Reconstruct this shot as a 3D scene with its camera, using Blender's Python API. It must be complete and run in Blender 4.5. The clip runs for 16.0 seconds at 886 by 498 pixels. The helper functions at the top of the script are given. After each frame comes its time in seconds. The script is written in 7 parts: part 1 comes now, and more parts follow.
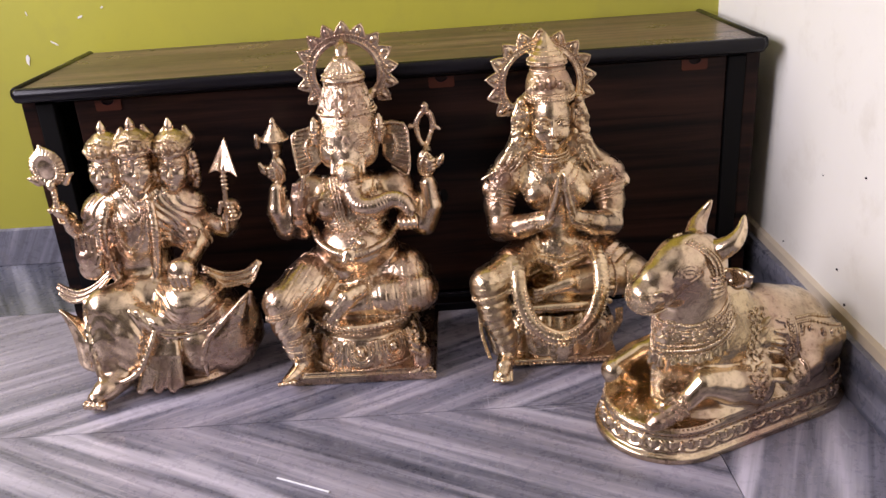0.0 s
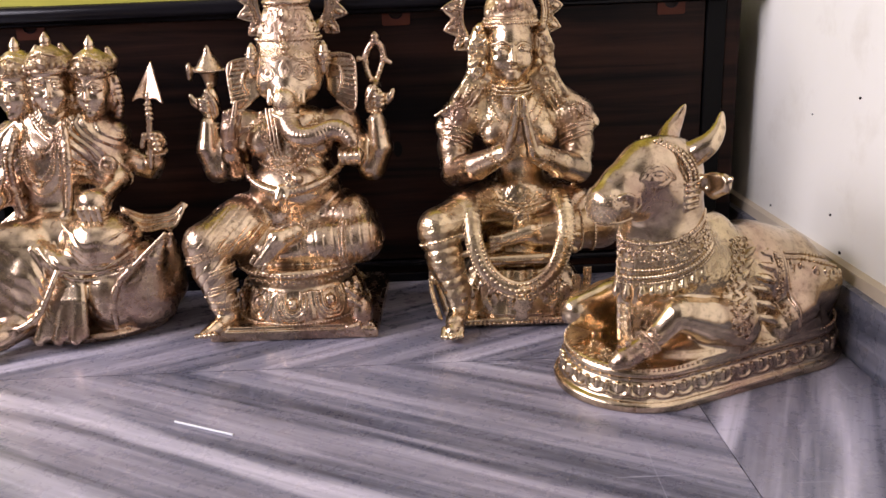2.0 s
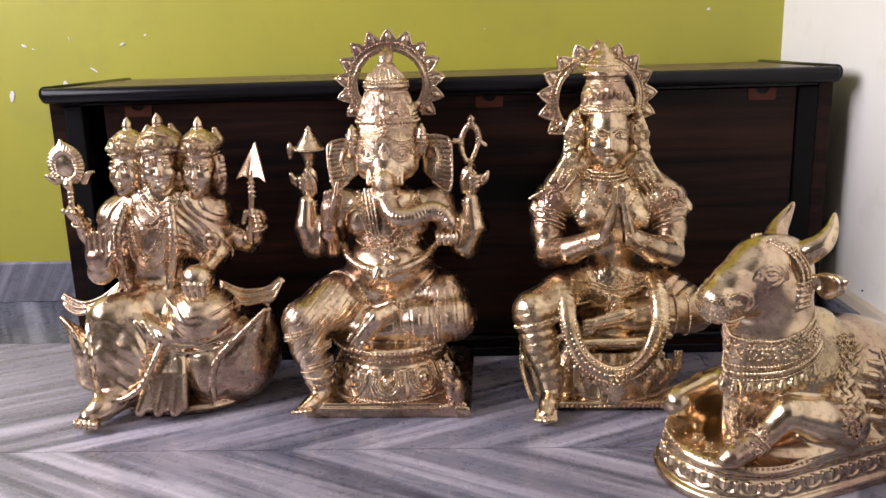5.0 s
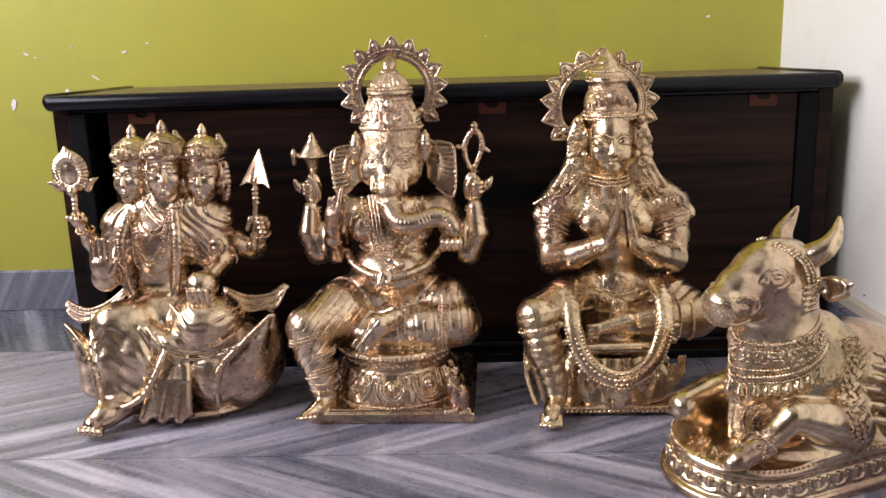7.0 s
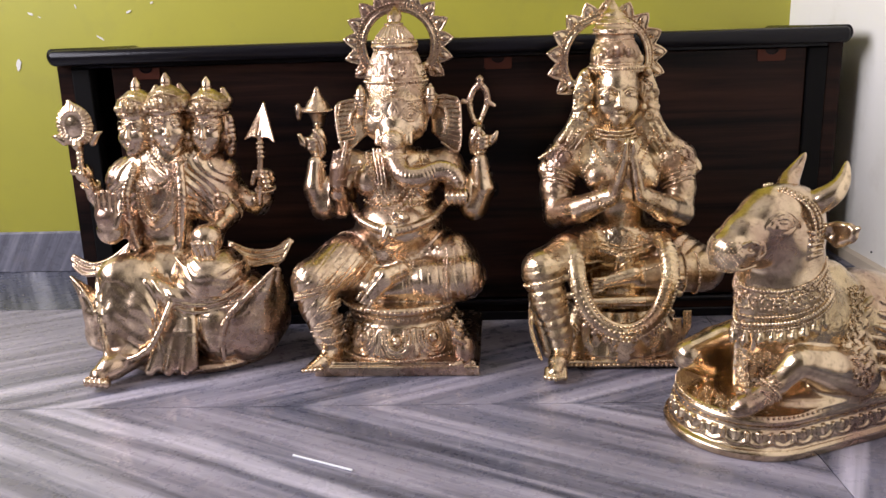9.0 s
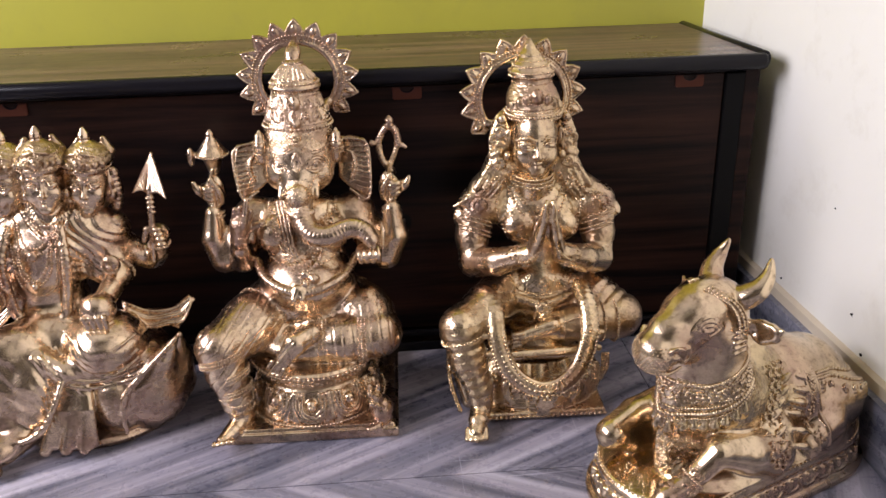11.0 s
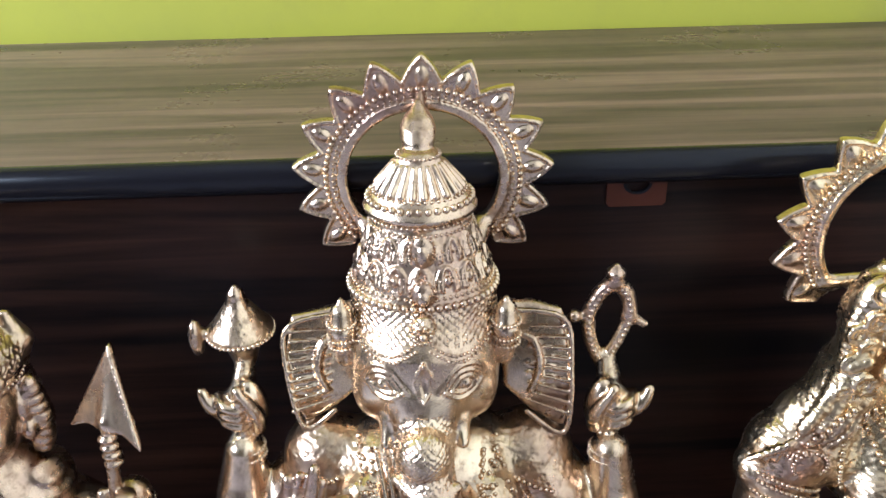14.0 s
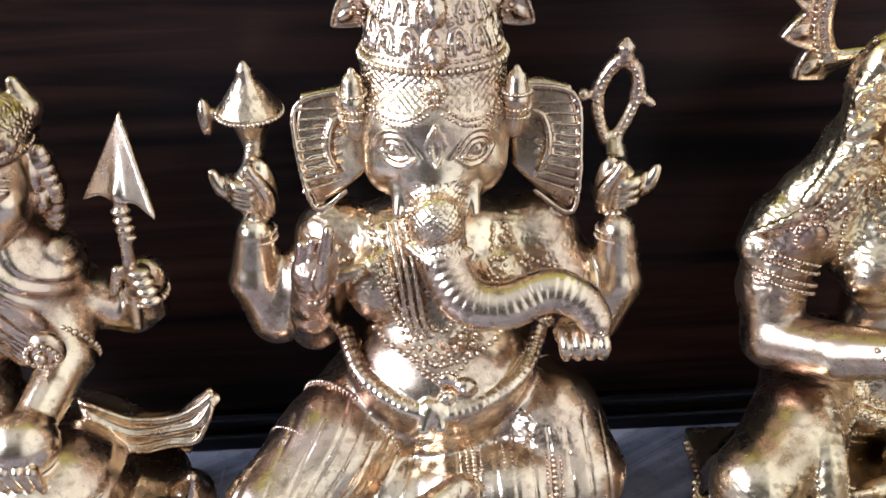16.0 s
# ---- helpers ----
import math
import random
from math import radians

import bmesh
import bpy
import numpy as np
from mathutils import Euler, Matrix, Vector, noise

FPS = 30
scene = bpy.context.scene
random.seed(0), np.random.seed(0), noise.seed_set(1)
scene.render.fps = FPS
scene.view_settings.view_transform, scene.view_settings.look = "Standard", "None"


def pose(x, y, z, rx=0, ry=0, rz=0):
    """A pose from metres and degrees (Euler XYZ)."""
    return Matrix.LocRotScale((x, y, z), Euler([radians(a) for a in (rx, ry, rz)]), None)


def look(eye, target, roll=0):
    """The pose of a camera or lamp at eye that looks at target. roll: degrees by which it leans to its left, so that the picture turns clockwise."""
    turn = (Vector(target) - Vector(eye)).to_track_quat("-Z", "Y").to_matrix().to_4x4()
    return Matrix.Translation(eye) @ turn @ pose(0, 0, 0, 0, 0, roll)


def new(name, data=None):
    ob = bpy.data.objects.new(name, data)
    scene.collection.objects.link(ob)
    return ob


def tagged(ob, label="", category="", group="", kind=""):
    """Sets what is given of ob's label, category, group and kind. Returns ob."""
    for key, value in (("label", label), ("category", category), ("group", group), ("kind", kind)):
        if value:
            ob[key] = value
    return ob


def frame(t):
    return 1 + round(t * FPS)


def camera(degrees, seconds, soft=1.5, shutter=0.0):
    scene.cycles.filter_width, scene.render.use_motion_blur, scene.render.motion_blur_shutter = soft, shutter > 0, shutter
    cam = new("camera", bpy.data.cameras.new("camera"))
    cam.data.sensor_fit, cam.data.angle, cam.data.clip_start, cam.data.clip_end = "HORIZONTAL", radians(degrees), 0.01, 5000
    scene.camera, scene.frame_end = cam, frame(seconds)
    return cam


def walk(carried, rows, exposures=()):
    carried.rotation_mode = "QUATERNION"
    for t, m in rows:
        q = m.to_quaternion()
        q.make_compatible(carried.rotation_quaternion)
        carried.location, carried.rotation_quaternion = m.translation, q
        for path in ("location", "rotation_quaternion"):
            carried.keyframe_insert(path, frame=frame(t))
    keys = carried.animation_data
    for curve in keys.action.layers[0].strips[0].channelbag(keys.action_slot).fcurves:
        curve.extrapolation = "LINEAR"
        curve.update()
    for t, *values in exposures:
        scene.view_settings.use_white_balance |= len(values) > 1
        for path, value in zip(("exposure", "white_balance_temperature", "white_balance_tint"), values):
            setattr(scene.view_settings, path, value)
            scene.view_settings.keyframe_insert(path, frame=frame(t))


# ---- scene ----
cam = camera(55.3, 16.0)
PATH = [
    (0, (0.136, 0.091, 0.617), (0.109, 1.933, -0.161), -4.0),
    (0.5, (0.151, 0.113, 0.58), (0.12, 1.96, -0.187), -3.7),
    (1, (0.162, 0.126, 0.551), (0.146, 1.969, -0.226), -3.7),
    (1.5, (0.17, 0.141, 0.5), (0.163, 1.999, -0.242), -3.3),
    (2, (0.185, 0.147, 0.394), (0.181, 2.062, -0.184), -2.3),
    (2.5, (0.225, 0.138, 0.383), (0.248, 2.056, -0.185), -2.6),
    (3, (0.215, 0.144, 0.379), (0.294, 2.048, -0.229), -1.9),
    (3.5, (0.151, 0.145, 0.401), (0.172, 2.052, -0.204), -0.5),
    (4, (0.118, 0.145, 0.421), (0.061, 2.065, -0.135), -0.8),
    (4.5, (0.117, 0.145, 0.445), (0.029, 2.08, -0.053), -1.7),
    (7, (0.105, 0.141, 0.441), (0.029, 2.087, -0.014), -1.8),
    (7.5, (0.108, 0.14, 0.437), (0.024, 2.085, -0.022), -1.9),
    (8, (0.114, 0.137, 0.433), (0.036, 2.082, -0.027), -1.7),
    (8.5, (0.11, 0.134, 0.417), (0.021, 2.076, -0.051), -1.7),
    (9, (0.106, 0.135, 0.408), (0.014, 2.07, -0.091), -1.8),
    (9.5, (0.13, 0.142, 0.408), (0.053, 2.072, -0.109), -1.6),
    (9.7, (0.138, 0.142, 0.408), (0.089, 2.072, -0.116), -1.3),
    (11.8, (0.08, 0.48, 0.691), (0.241, 2.228, -0.268), -1.7),
    (12, (0.083, 0.56, 0.694), (0.139, 2.299, -0.291), -2.0),
    (12.5, (0.027, 0.692, 0.666), (0.041, 2.435, -0.314), -1.7),
    (13, (0.002, 0.784, 0.632), (0.033, 2.541, -0.324), -2.4),
    (13.5, (0.0, 0.831, 0.606), (0.052, 2.604, -0.318), -1.3),
    (14, (0.002, 0.836, 0.579), (0.042, 2.604, -0.354), -1.0),
    (14.5, (0.002, 0.833, 0.55), (0.039, 2.583, -0.417), -0.6),
    (15, (-0.006, 0.831, 0.534), (0.058, 2.54, -0.504), 0.1),
    (15.5, (-0.008, 0.818, 0.519), (0.045, 2.49, -0.578), -0.6),
    (16, (-0.014, 0.79, 0.503), (0.053, 2.481, -0.562), -0.8),
]
EXPOSURES = [(0.0, -0.24, 6600, 30), (4.0, -0.21, 6550, 28), (7.0, -0.24, 6480, 24), (9.7, -0.24, 6480, 25), (12.0, -0.03, 6500, 26), (12.6, 0.33, 5450, 11), (16.0, 0.37, 5250, 11)]
walk(cam, [(t, look(eye, target, roll)) for t, eye, target, roll in PATH], EXPOSURES)

# ---- world and light ----
world = bpy.data.worlds.new("world")
scene.world = world
world.use_nodes = True
wn = world.node_tree
sky = wn.nodes.new("ShaderNodeTexSky")
sky.sky_type, sky.sun_disc = "NISHITA", False
sky.sun_elevation, sky.sun_rotation = radians(35), radians(250)
wn.links.new(sky.outputs[0], wn.nodes["Background"].inputs[0])
wn.nodes["Background"].inputs[1].default_value = 0.1

WALL_Y = 1.612          # green wall
LEFT_X = -1.7           # wall with the window
WIN_Y, WIN_Z = (-0.6, 1.4), (0.78, 1.88)

lamp = bpy.data.lights.new("window_daylight", "AREA")
lamp.shape, lamp.size, lamp.size_y = "RECTANGLE", WIN_Y[1] - WIN_Y[0] - 0.1, WIN_Z[1] - WIN_Z[0] - 0.1
lamp.energy, lamp.color = 92.0, (0.90, 0.955, 1.0)
lamp_ob = new("window_daylight", lamp)
lamp_ob.matrix_world = look((LEFT_X - 0.06, sum(WIN_Y) / 2, sum(WIN_Z) / 2), (LEFT_X + 1.0, sum(WIN_Y) / 2, sum(WIN_Z) / 2 - 0.1))


# ---- materials ----
class Mat:
    """Small helper round a node material."""

    def __init__(self, name, **inputs):
        self.m = bpy.data.materials.new(name)
        self.m.use_nodes = True
        self.t = self.m.node_tree
        self.b = self.t.nodes["Principled BSDF"]
        for k, v in inputs.items():
            self.b.inputs[k.replace("_", " ")].default_value = v

    def n(self, kind, **props):
        node = self.t.nodes.new("ShaderNode" + kind)
        for k, v in props.items():
            if k in node.inputs:
                node.inputs[k].default_value = v
            else:
                setattr(node, k, v)
        return node

    def l(self, a, b):
        self.t.links.new(a, b)

    def coords(self, which="Object", scale=(1, 1, 1), rot=(0, 0, 0)):
        c, mp = self.n("TexCoord"), self.n("Mapping")
        mp.inputs["Scale"].default_value = scale
        mp.inputs["Rotation"].default_value = rot
        self.l(c.outputs[which], mp.inputs[0])
        return mp.outputs[0]

    def noise(self, vec, scale, detail=4.0, rough=0.55, distort=0.0):
        nd = self.n("TexNoise", Scale=scale, Detail=detail, Roughness=rough, Distortion=distort)
        self.l(vec, nd.inputs["Vector"])
        return nd.outputs["Fac"]

    def ramp(self, fac, stops, mode="LINEAR"):
        r = self.n("ValToRGB")
        r.color_ramp.interpolation = mode
        while len(r.color_ramp.elements) < len(stops):
            r.color_ramp.elements.new(0.5)
        for e, (p, c) in zip(r.color_ramp.elements, stops):
            e.position, e.color = p, (*c, 1) if len(c) == 3 else c
        self.l(fac, r.inputs[0])
        return r.outputs[0]

    def grey(self, fac, lo, hi, a=0.0, b=1.0):
        mr = self.n("MapRange")
        for i, v in ((1, a), (2, b), (3, lo), (4, hi)):
            mr.inputs[i].default_value = v
        self.l(fac, mr.inputs[0])
        return mr.outputs[0]

    def mix(self, fac, a, b, mode="MIX"):
        mx = self.n("Mix", data_type="RGBA", blend_type=mode)
        for sock, v in ((mx.inputs[0], fac), (mx.inputs[6], a), (mx.inputs[7], b)):
            if isinstance(v, (int, float)):
                sock.default_value = v
            elif isinstance(v, tuple):
                sock.default_value = (*v, 1)
            else:
                self.l(v, sock)
        return mx.outputs[2]

    def math(self, op, a, b=0.0):
        mt = self.n("Math", operation=op)
        for sock, v in ((mt.inputs[0], a), (mt.inputs[1], b)):
            if isinstance(v, (int, float)):
                sock.default_value = v
            else:
                self.l(v, sock)
        return mt.outputs[0]

    def bump(self, height, strength, distance):
        bp = self.n("Bump", Strength=strength, Distance=distance)
        self.l(height, bp.inputs["Height"])
        self.l(bp.outputs[0], self.b.inputs["Normal"])

    def set(self, name, value):
        self.l(value, self.b.inputs[name])
        return self


def brass(name, light, dark, rough, relief):
    m = Mat(name, Metallic=1.0)
    v = m.coords()
    stain = m.noise(v, 26.0, 5, 0.62, 0.8)
    cloud = m.noise(v, 9.0, 4, 0.6, 0.4)
    fine = m.noise(v, 170.0, 4, 0.62)
    col = m.mix(m.grey(stain, 0, 0.75, 0.40, 0.72), light, dark)
    col = m.mix(m.grey(cloud, 0, 0.80, 0.46, 0.66), col, (0.40, 0.245, 0.19))
    col = m.mix(m.grey(fine, 0, 0.6, 0.52, 0.70), col, (0.16, 0.095, 0.058))
    m.set("Base Color", col)
    r = m.math("ADD", m.grey(stain, rough, rough + 0.08, 0.35, 0.7), m.grey(fine, -0.02, 0.05, 0.3, 0.75))
    m.set("Roughness", m.math("ADD", r, m.grey(cloud, 0.0, 0.04, 0.4, 0.7)))
    vor = m.n("TexVoronoi", Scale=330.0, feature="SMOOTH_F1")
    m.l(v, vor.inputs["Vector"])
    wav = m.noise(v, 70.0, 3)
    h = m.math("ADD", m.math("MULTIPLY", fine, 0.22), m.math("MULTIPLY", wav, 0.55))
    if relief:
        h = m.math("ADD", h, m.math("MULTIPLY", vor.outputs["Distance"], 0.8))
    m.bump(h, 0.32 if relief else 0.13, 0.0018 if relief else 0.002)
    return m.m


BRASS = brass("polished_brass", (0.84, 0.65, 0.45), (0.34, 0.225, 0.145), 0.20, False)
BRASS_CHASED = brass("chased_brass", (0.76, 0.575, 0.375), (0.22, 0.145, 0.09), 0.24, True)
BRASS_GOLD = brass("polished_golden_brass", (0.86, 0.67, 0.435), (0.36, 0.245, 0.14), 0.20, False)
BRASS_GOLD_CHASED = brass("chased_golden_brass", (0.78, 0.595, 0.365), (0.24, 0.16, 0.09), 0.24, True)
BRASS_YELLOW = brass("polished_yellow_brass", (0.76, 0.60, 0.405), (0.29, 0.20, 0.125), 0.18, False)
BRASS_YELLOW_CHASED = brass("chased_yellow_brass", (0.70, 0.55, 0.335), (0.23, 0.16, 0.095), 0.22, True)


def marble(name, tone):
    """Banded grey marble; the bands run along u of the mesh's own map, in metres."""
    m = Mat(name)
    uv = m.n("UVMap")
    sep = m.n("SeparateXYZ")
    m.l(uv.outputs[0], sep.inputs[0])
    warp = m.n("Mapping")
    warp.inputs["Scale"].default_value = (2.2, 7.0, 1)
    m.l(uv.outputs[0], warp.inputs[0])
    w = m.noise(warp.outputs[0], 1.0, 3, 0.5)
    fine_map = m.n("Mapping")
    fine_map.inputs["Scale"].default_value = (3.5, 75, 1)
    m.l(uv.outputs[0], fine_map.inputs[0])
    fine = m.noise(fine_map.outputs[0], 1.0, 6, 0.62, 0.35)
    big_map = m.n("Mapping")
    big_map.inputs["Scale"].default_value = (1.3, 24, 1)
    m.l(uv.outputs[0], big_map.inputs[0])
    big = m.noise(big_map.outputs[0], 1.0, 3, 0.55, 0.5)
    p = m.math("ADD", sep.outputs[1], m.grey(w, -0.022, 0.022, 0.2, 0.8))
    dk, md, lt, wh = (0.055, 0.058, 0.075), (0.15, 0.148, 0.172), (0.36, 0.325, 0.345), (0.66, 0.61, 0.625)
    bands = m.ramp(m.grey(p, 0, 1, -0.34, 0.24), [
        (0.00, lt), (0.06, md), (0.11, wh), (0.15, dk), (0.20, lt), (0.24, md), (0.252, wh), (0.285, wh), (0.30, md), (0.335, dk),
        (0.37, lt), (0.415, lt), (0.44, dk), (0.50, dk), (0.53, md), (0.575, lt), (0.60, md), (0.66, lt), (0.69, dk), (0.72, lt),
        (0.745, wh), (0.76, md), (0.80, dk), (0.84, md), (0.88, wh), (0.91, md), (0.96, dk), (1.0, lt)])
    streak = m.ramp(fine, [(0.32, (0.06, 0.062, 0.08)), (0.46, (0.30, 0.30, 0.335)), (0.57, (0.62, 0.60, 0.63)), (0.72, (1.0, 0.95, 0.96))])
    wide = m.ramp(big, [(0.32, (0.35, 0.35, 0.38)), (0.5, (0.6, 0.58, 0.6)), (0.68, (1.0, 0.95, 0.95))])
    col = m.mix(0.45, bands, m.mix(1.0, streak, wide, "MULTIPLY"))
    spot = m.coords("Object", (1, 1, 1))
    rust = m.noise(spot, 9.0, 5, 0.6)
    col = m.mix(m.grey(rust, 0, 0.3, 0.66, 0.8), col, (0.34, 0.22, 0.13))
    cloud = m.noise(spot, 55.0, 5, 0.7)
    col = m.mix(m.grey(cloud, 0, 0.35, 0.56, 0.8), col, (0.5, 0.47, 0.48))
    scr = m.noise(m.coords("Object", (5, 260, 1), (0, 0, 0.75)), 1.0, 2, 0.5, 0.6)
    col = m.mix(m.grey(scr, 0, 0.4, 0.70, 0.76), col, (0.62, 0.6, 0.62))
    scr2 = m.noise(m.coords("Object", (180, 6, 1), (0, 0, 0.35)), 1.0, 2, 0.5, 0.8)
    col = m.mix(m.grey(scr2, 0, 0.35, 0.71, 0.77), col, (0.62, 0.6, 0.62))
    col = m.mix(1.0, col, tone, "MULTIPLY")
    m.set("Base Color", col)
    m.set("Roughness", m.grey(cloud, 0.2, 0.42, 0.3, 0.75))
    m.b.inputs["Specular IOR Level"].default_value = 0.45
    m.bump(m.math("ADD", cloud, m.math("MULTIPLY", fine, 0.5)), 0.12, 0.001)
    return m.m


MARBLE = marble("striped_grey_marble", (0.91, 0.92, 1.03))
# darker tone: the skirting's own grey stone, and painted-in shade on the back slab
MARBLE_GREY_SHADED = marble("blue_grey_shaded_marble", (0.58, 0.63, 0.70))


def plaster(name, base, worn, dirt, dirt_amount, gloss):
    m = Mat(name, Roughness=gloss)
    v = m.coords()
    large = m.noise(v, 2.6, 5, 0.6)
    mid = m.noise(v, 14.0, 5, 0.65)
    fine = m.noise(v, 240.0, 3, 0.6)
    col = m.mix(m.grey(large, 0, 1, 0.3, 0.72), base, worn)
    col = m.mix(m.grey(mid, 0, dirt_amount, 0.55, 0.8), col, dirt)
    m.set("Base Color", col)
    m.bump(m.math("ADD", m.math("MULTIPLY", fine, 0.4), mid), 0.18, 0.0015)
    return m.m


GREEN = plaster("olive_green_wall_paint", (0.47, 0.44, 0.045), (0.40, 0.375, 0.05), (0.33, 0.29, 0.06), 0.35, 0.45)
DULL = plaster("dull_grey_brown_wall_paint", (0.15, 0.13, 0.115), (0.12, 0.105, 0.092), (0.08, 0.072, 0.062), 0.4, 0.7)
WHITE = plaster("off_white_wall_paint", (0.86, 0.84, 0.77), (0.81, 0.785, 0.70), (0.55, 0.49, 0.38), 0.35, 0.6)
CEILING = plaster("white_ceiling_paint", (0.62, 0.61, 0.58), (0.58, 0.57, 0.54), (0.5, 0.48, 0.44), 0.2, 0.8)
CHIP = Mat("bare_plaster_chip", Base_Color=(0.8, 0.78, 0.72, 1), Roughness=0.9).m
CHALK = plaster("brown_stain_on_plaster", (0.52, 0.42, 0.30), (0.62, 0.53, 0.40), (0.33, 0.24, 0.15), 0.6, 0.85)
CHALK_WHITE = Mat("white_stick", Base_Color=(0.82, 0.82, 0.84, 1), Roughness=0.5).m


def laminate(name, dark, light, rough, amount):
    m = Mat(name)
    v = m.coords("Object", (1.4, 30, 30))
    g = m.noise(v, 1.6, 6, 0.62, 0.5)
    v2 = m.coords("Object", (0.8, 7, 7))
    g2 = m.noise(v2, 1.3, 3, 0.5, 0.8)
    f = m.math("MULTIPLY", m.grey(g, 0, 1, 0.38, 0.7), m.grey(g2, 0.35, 1.0, 0.35, 0.65))
    col = m.mix(m.math("MULTIPLY", f, amount), dark, light)
    m.set("Base Color", col)
    dust = m.noise(m.coords(), 6.0, 6, 0.7)
    m.set("Roughness", m.grey(dust, rough, rough + 0.14, 0.35, 0.75))
    m.bump(g, 0.08, 0.0008)
    return m.m


WENGE = laminate("dark_wenge_laminate", (0.0045, 0.0032, 0.0032), (0.052, 0.0215, 0.014), 0.3, 1.0)
WENGE.node_tree.nodes["Principled BSDF"].inputs["Specular IOR Level"].default_value = 0.10
TOPWOOD = laminate("brown_grained_laminate_top", (0.055, 0.034, 0.028), (0.25, 0.145, 0.105), 0.25, 1.0)
TOPWOOD.node_tree.nodes["Principled BSDF"].inputs["Specular IOR Level"].default_value = 0.24
EDGING = Mat("black_plastic_edging", Base_Color=(0.009, 0.008, 0.010, 1), Roughness=0.2, Specular_IOR_Level=0.17).m
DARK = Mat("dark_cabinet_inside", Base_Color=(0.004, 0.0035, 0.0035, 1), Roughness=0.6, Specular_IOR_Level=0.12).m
PLATE = plaster("red_brown_plastic", (0.085, 0.024, 0.013), (0.065, 0.019, 0.011), (0.04, 0.014, 0.010), 0.5, 0.45)
PLATE.node_tree.nodes["Principled BSDF"].inputs["Specular IOR Level"].default_value = 0.12
FRAME = Mat("window_frame_paint", Base_Color=(0.30, 0.2, 0.12, 1), Roughness=0.5).m


# ---- mesh helpers ----
def part(name, bm, material, parent=None, label=""):
    me = bpy.data.meshes.new(name)
    bm.to_mesh(me)
    bm.free()
    me.materials.append(material)
    ob = new(name, me)
    if parent:
        ob.parent = parent
    return tagged(ob, label)


def box_bm(lo, hi, bevel=0.0, seg=2):
    bm = bmesh.new()
    bmesh.ops.create_cube(bm, size=1.0)
    for v in bm.verts:
        v.co = [lo[i] + (v.co[i] + 0.5) * (hi[i] - lo[i]) for i in range(3)]
    if bevel:
        bmesh.ops.bevel(bm, geom=bm.edges[:], offset=bevel, segments=seg, affect="EDGES", profile=0.5)
    return bm


def empty(name, at=(0, 0, 0)):
    ob = new(name)
    ob.location = at
    return ob


# ---- the room ----
FLOOR_LO, FLOOR_HI = (LEFT_X, -2.6), (0.9, WALL_Y + 0.1)
floor = part("floor", box_bm((FLOOR_LO[0], FLOOR_LO[1], -0.12), (FLOOR_HI[0], FLOOR_HI[1], -0.02)), CHALK)
tagged(floor, "striped grey marble slab floor laid in chevrons", "floor", kind="structure")


def slab(corners, angle, mirror, origin, stone=MARBLE):
    """A floor slab with its banding turned to angle; mirror gives the book-matched half."""
    bm = bmesh.new()
    g = 0.0006
    cx, cy = sum(c[0] for c in corners) / len(corners), sum(c[1] for c in corners) / len(corners)
    top = [bm.verts.new((x - math.copysign(g, x - cx), y - math.copysign(g, y - cy), 0.0)) for x, y in corners]
    low = [bm.verts.new((v.co.x, v.co.y, -0.02)) for v in top]
    bm.faces.new(top)
    for i in range(len(top)):
        j = (i + 1) % len(top)
        bm.faces.new((top[j], top[i], low[i], low[j]))
    uv = bm.loops.layers.uv.new("UVMap")
    a = radians(angle)
    for f in bm.faces:
        for loop in f.loops:
            x, y = loop.vert.co.x - origin[0], loop.vert.co.y - origin[1]
            along, across = x * math.cos(a) + y * math.sin(a), -x * math.sin(a) + y * math.cos(a)
            loop[uv].uv = (along, -across if mirror else across)
    return part("marble_slab", bm, stone, floor)


SEAM, BACK, SIDE = 1.014, 1.381, 0.425
slab([(-0.95, SEAM), (SIDE, SEAM), (SIDE, BACK), (-0.95, BACK)], 29, True, (0, SEAM))
slab([(-0.95, 0.35), (SIDE + 0.012, 0.35), (SIDE, SEAM), (-0.95, SEAM)], -28, False, (0, SEAM))
slab([(SIDE + 0.012, 0.35), (0.9, 0.35), (0.9, BACK), (SIDE, BACK), (SIDE, SEAM)], 66, False, (0.22, 0.8))
# back slab: the shade behind the statues is put into its darker colour
slab([(-0.95, BACK), (0.9, BACK), (0.9, WALL_Y + 0.1), (-0.95, WALL_Y + 0.1)], -59, False, (-0.72, 1.28), MARBLE_GREY_SHADED)
slab([(LEFT_X, 0.35), (-0.95, 0.35), (-0.95, WALL_Y + 0.1), (LEFT_X, WALL_Y + 0.1)], -25, False, (-1.2, 0.9))
for k in range(4):
    x0 = LEFT_X + k * 0.65
    for r in range(3):
        y1 = 0.35 - r * 0.983
        slab([(x0, y1 - 0.983), (x0 + 0.65, y1 - 0.983), (x0 + 0.65, y1), (x0, y1)], (27, -25)[(k + r) % 2], bool(k % 2), (x0, y1))

wall_n = part("wall_north", box_bm((LEFT_X - 0.2, WALL_Y, -0.02), (0.95, WALL_Y + 0.15, 2.8)), GREEN)
tagged(wall_n, "olive green painted wall with small paint chips", "wall", kind="structure")
RW_A, RW_B = (0.624, WALL_Y), (0.66, -2.6)
RW_TAN = (RW_B[0] - RW_A[0]) / (RW_A[1] - RW_B[1])


def right_x(y):
    return RW_A[0] + (RW_A[1] - y) * RW_TAN


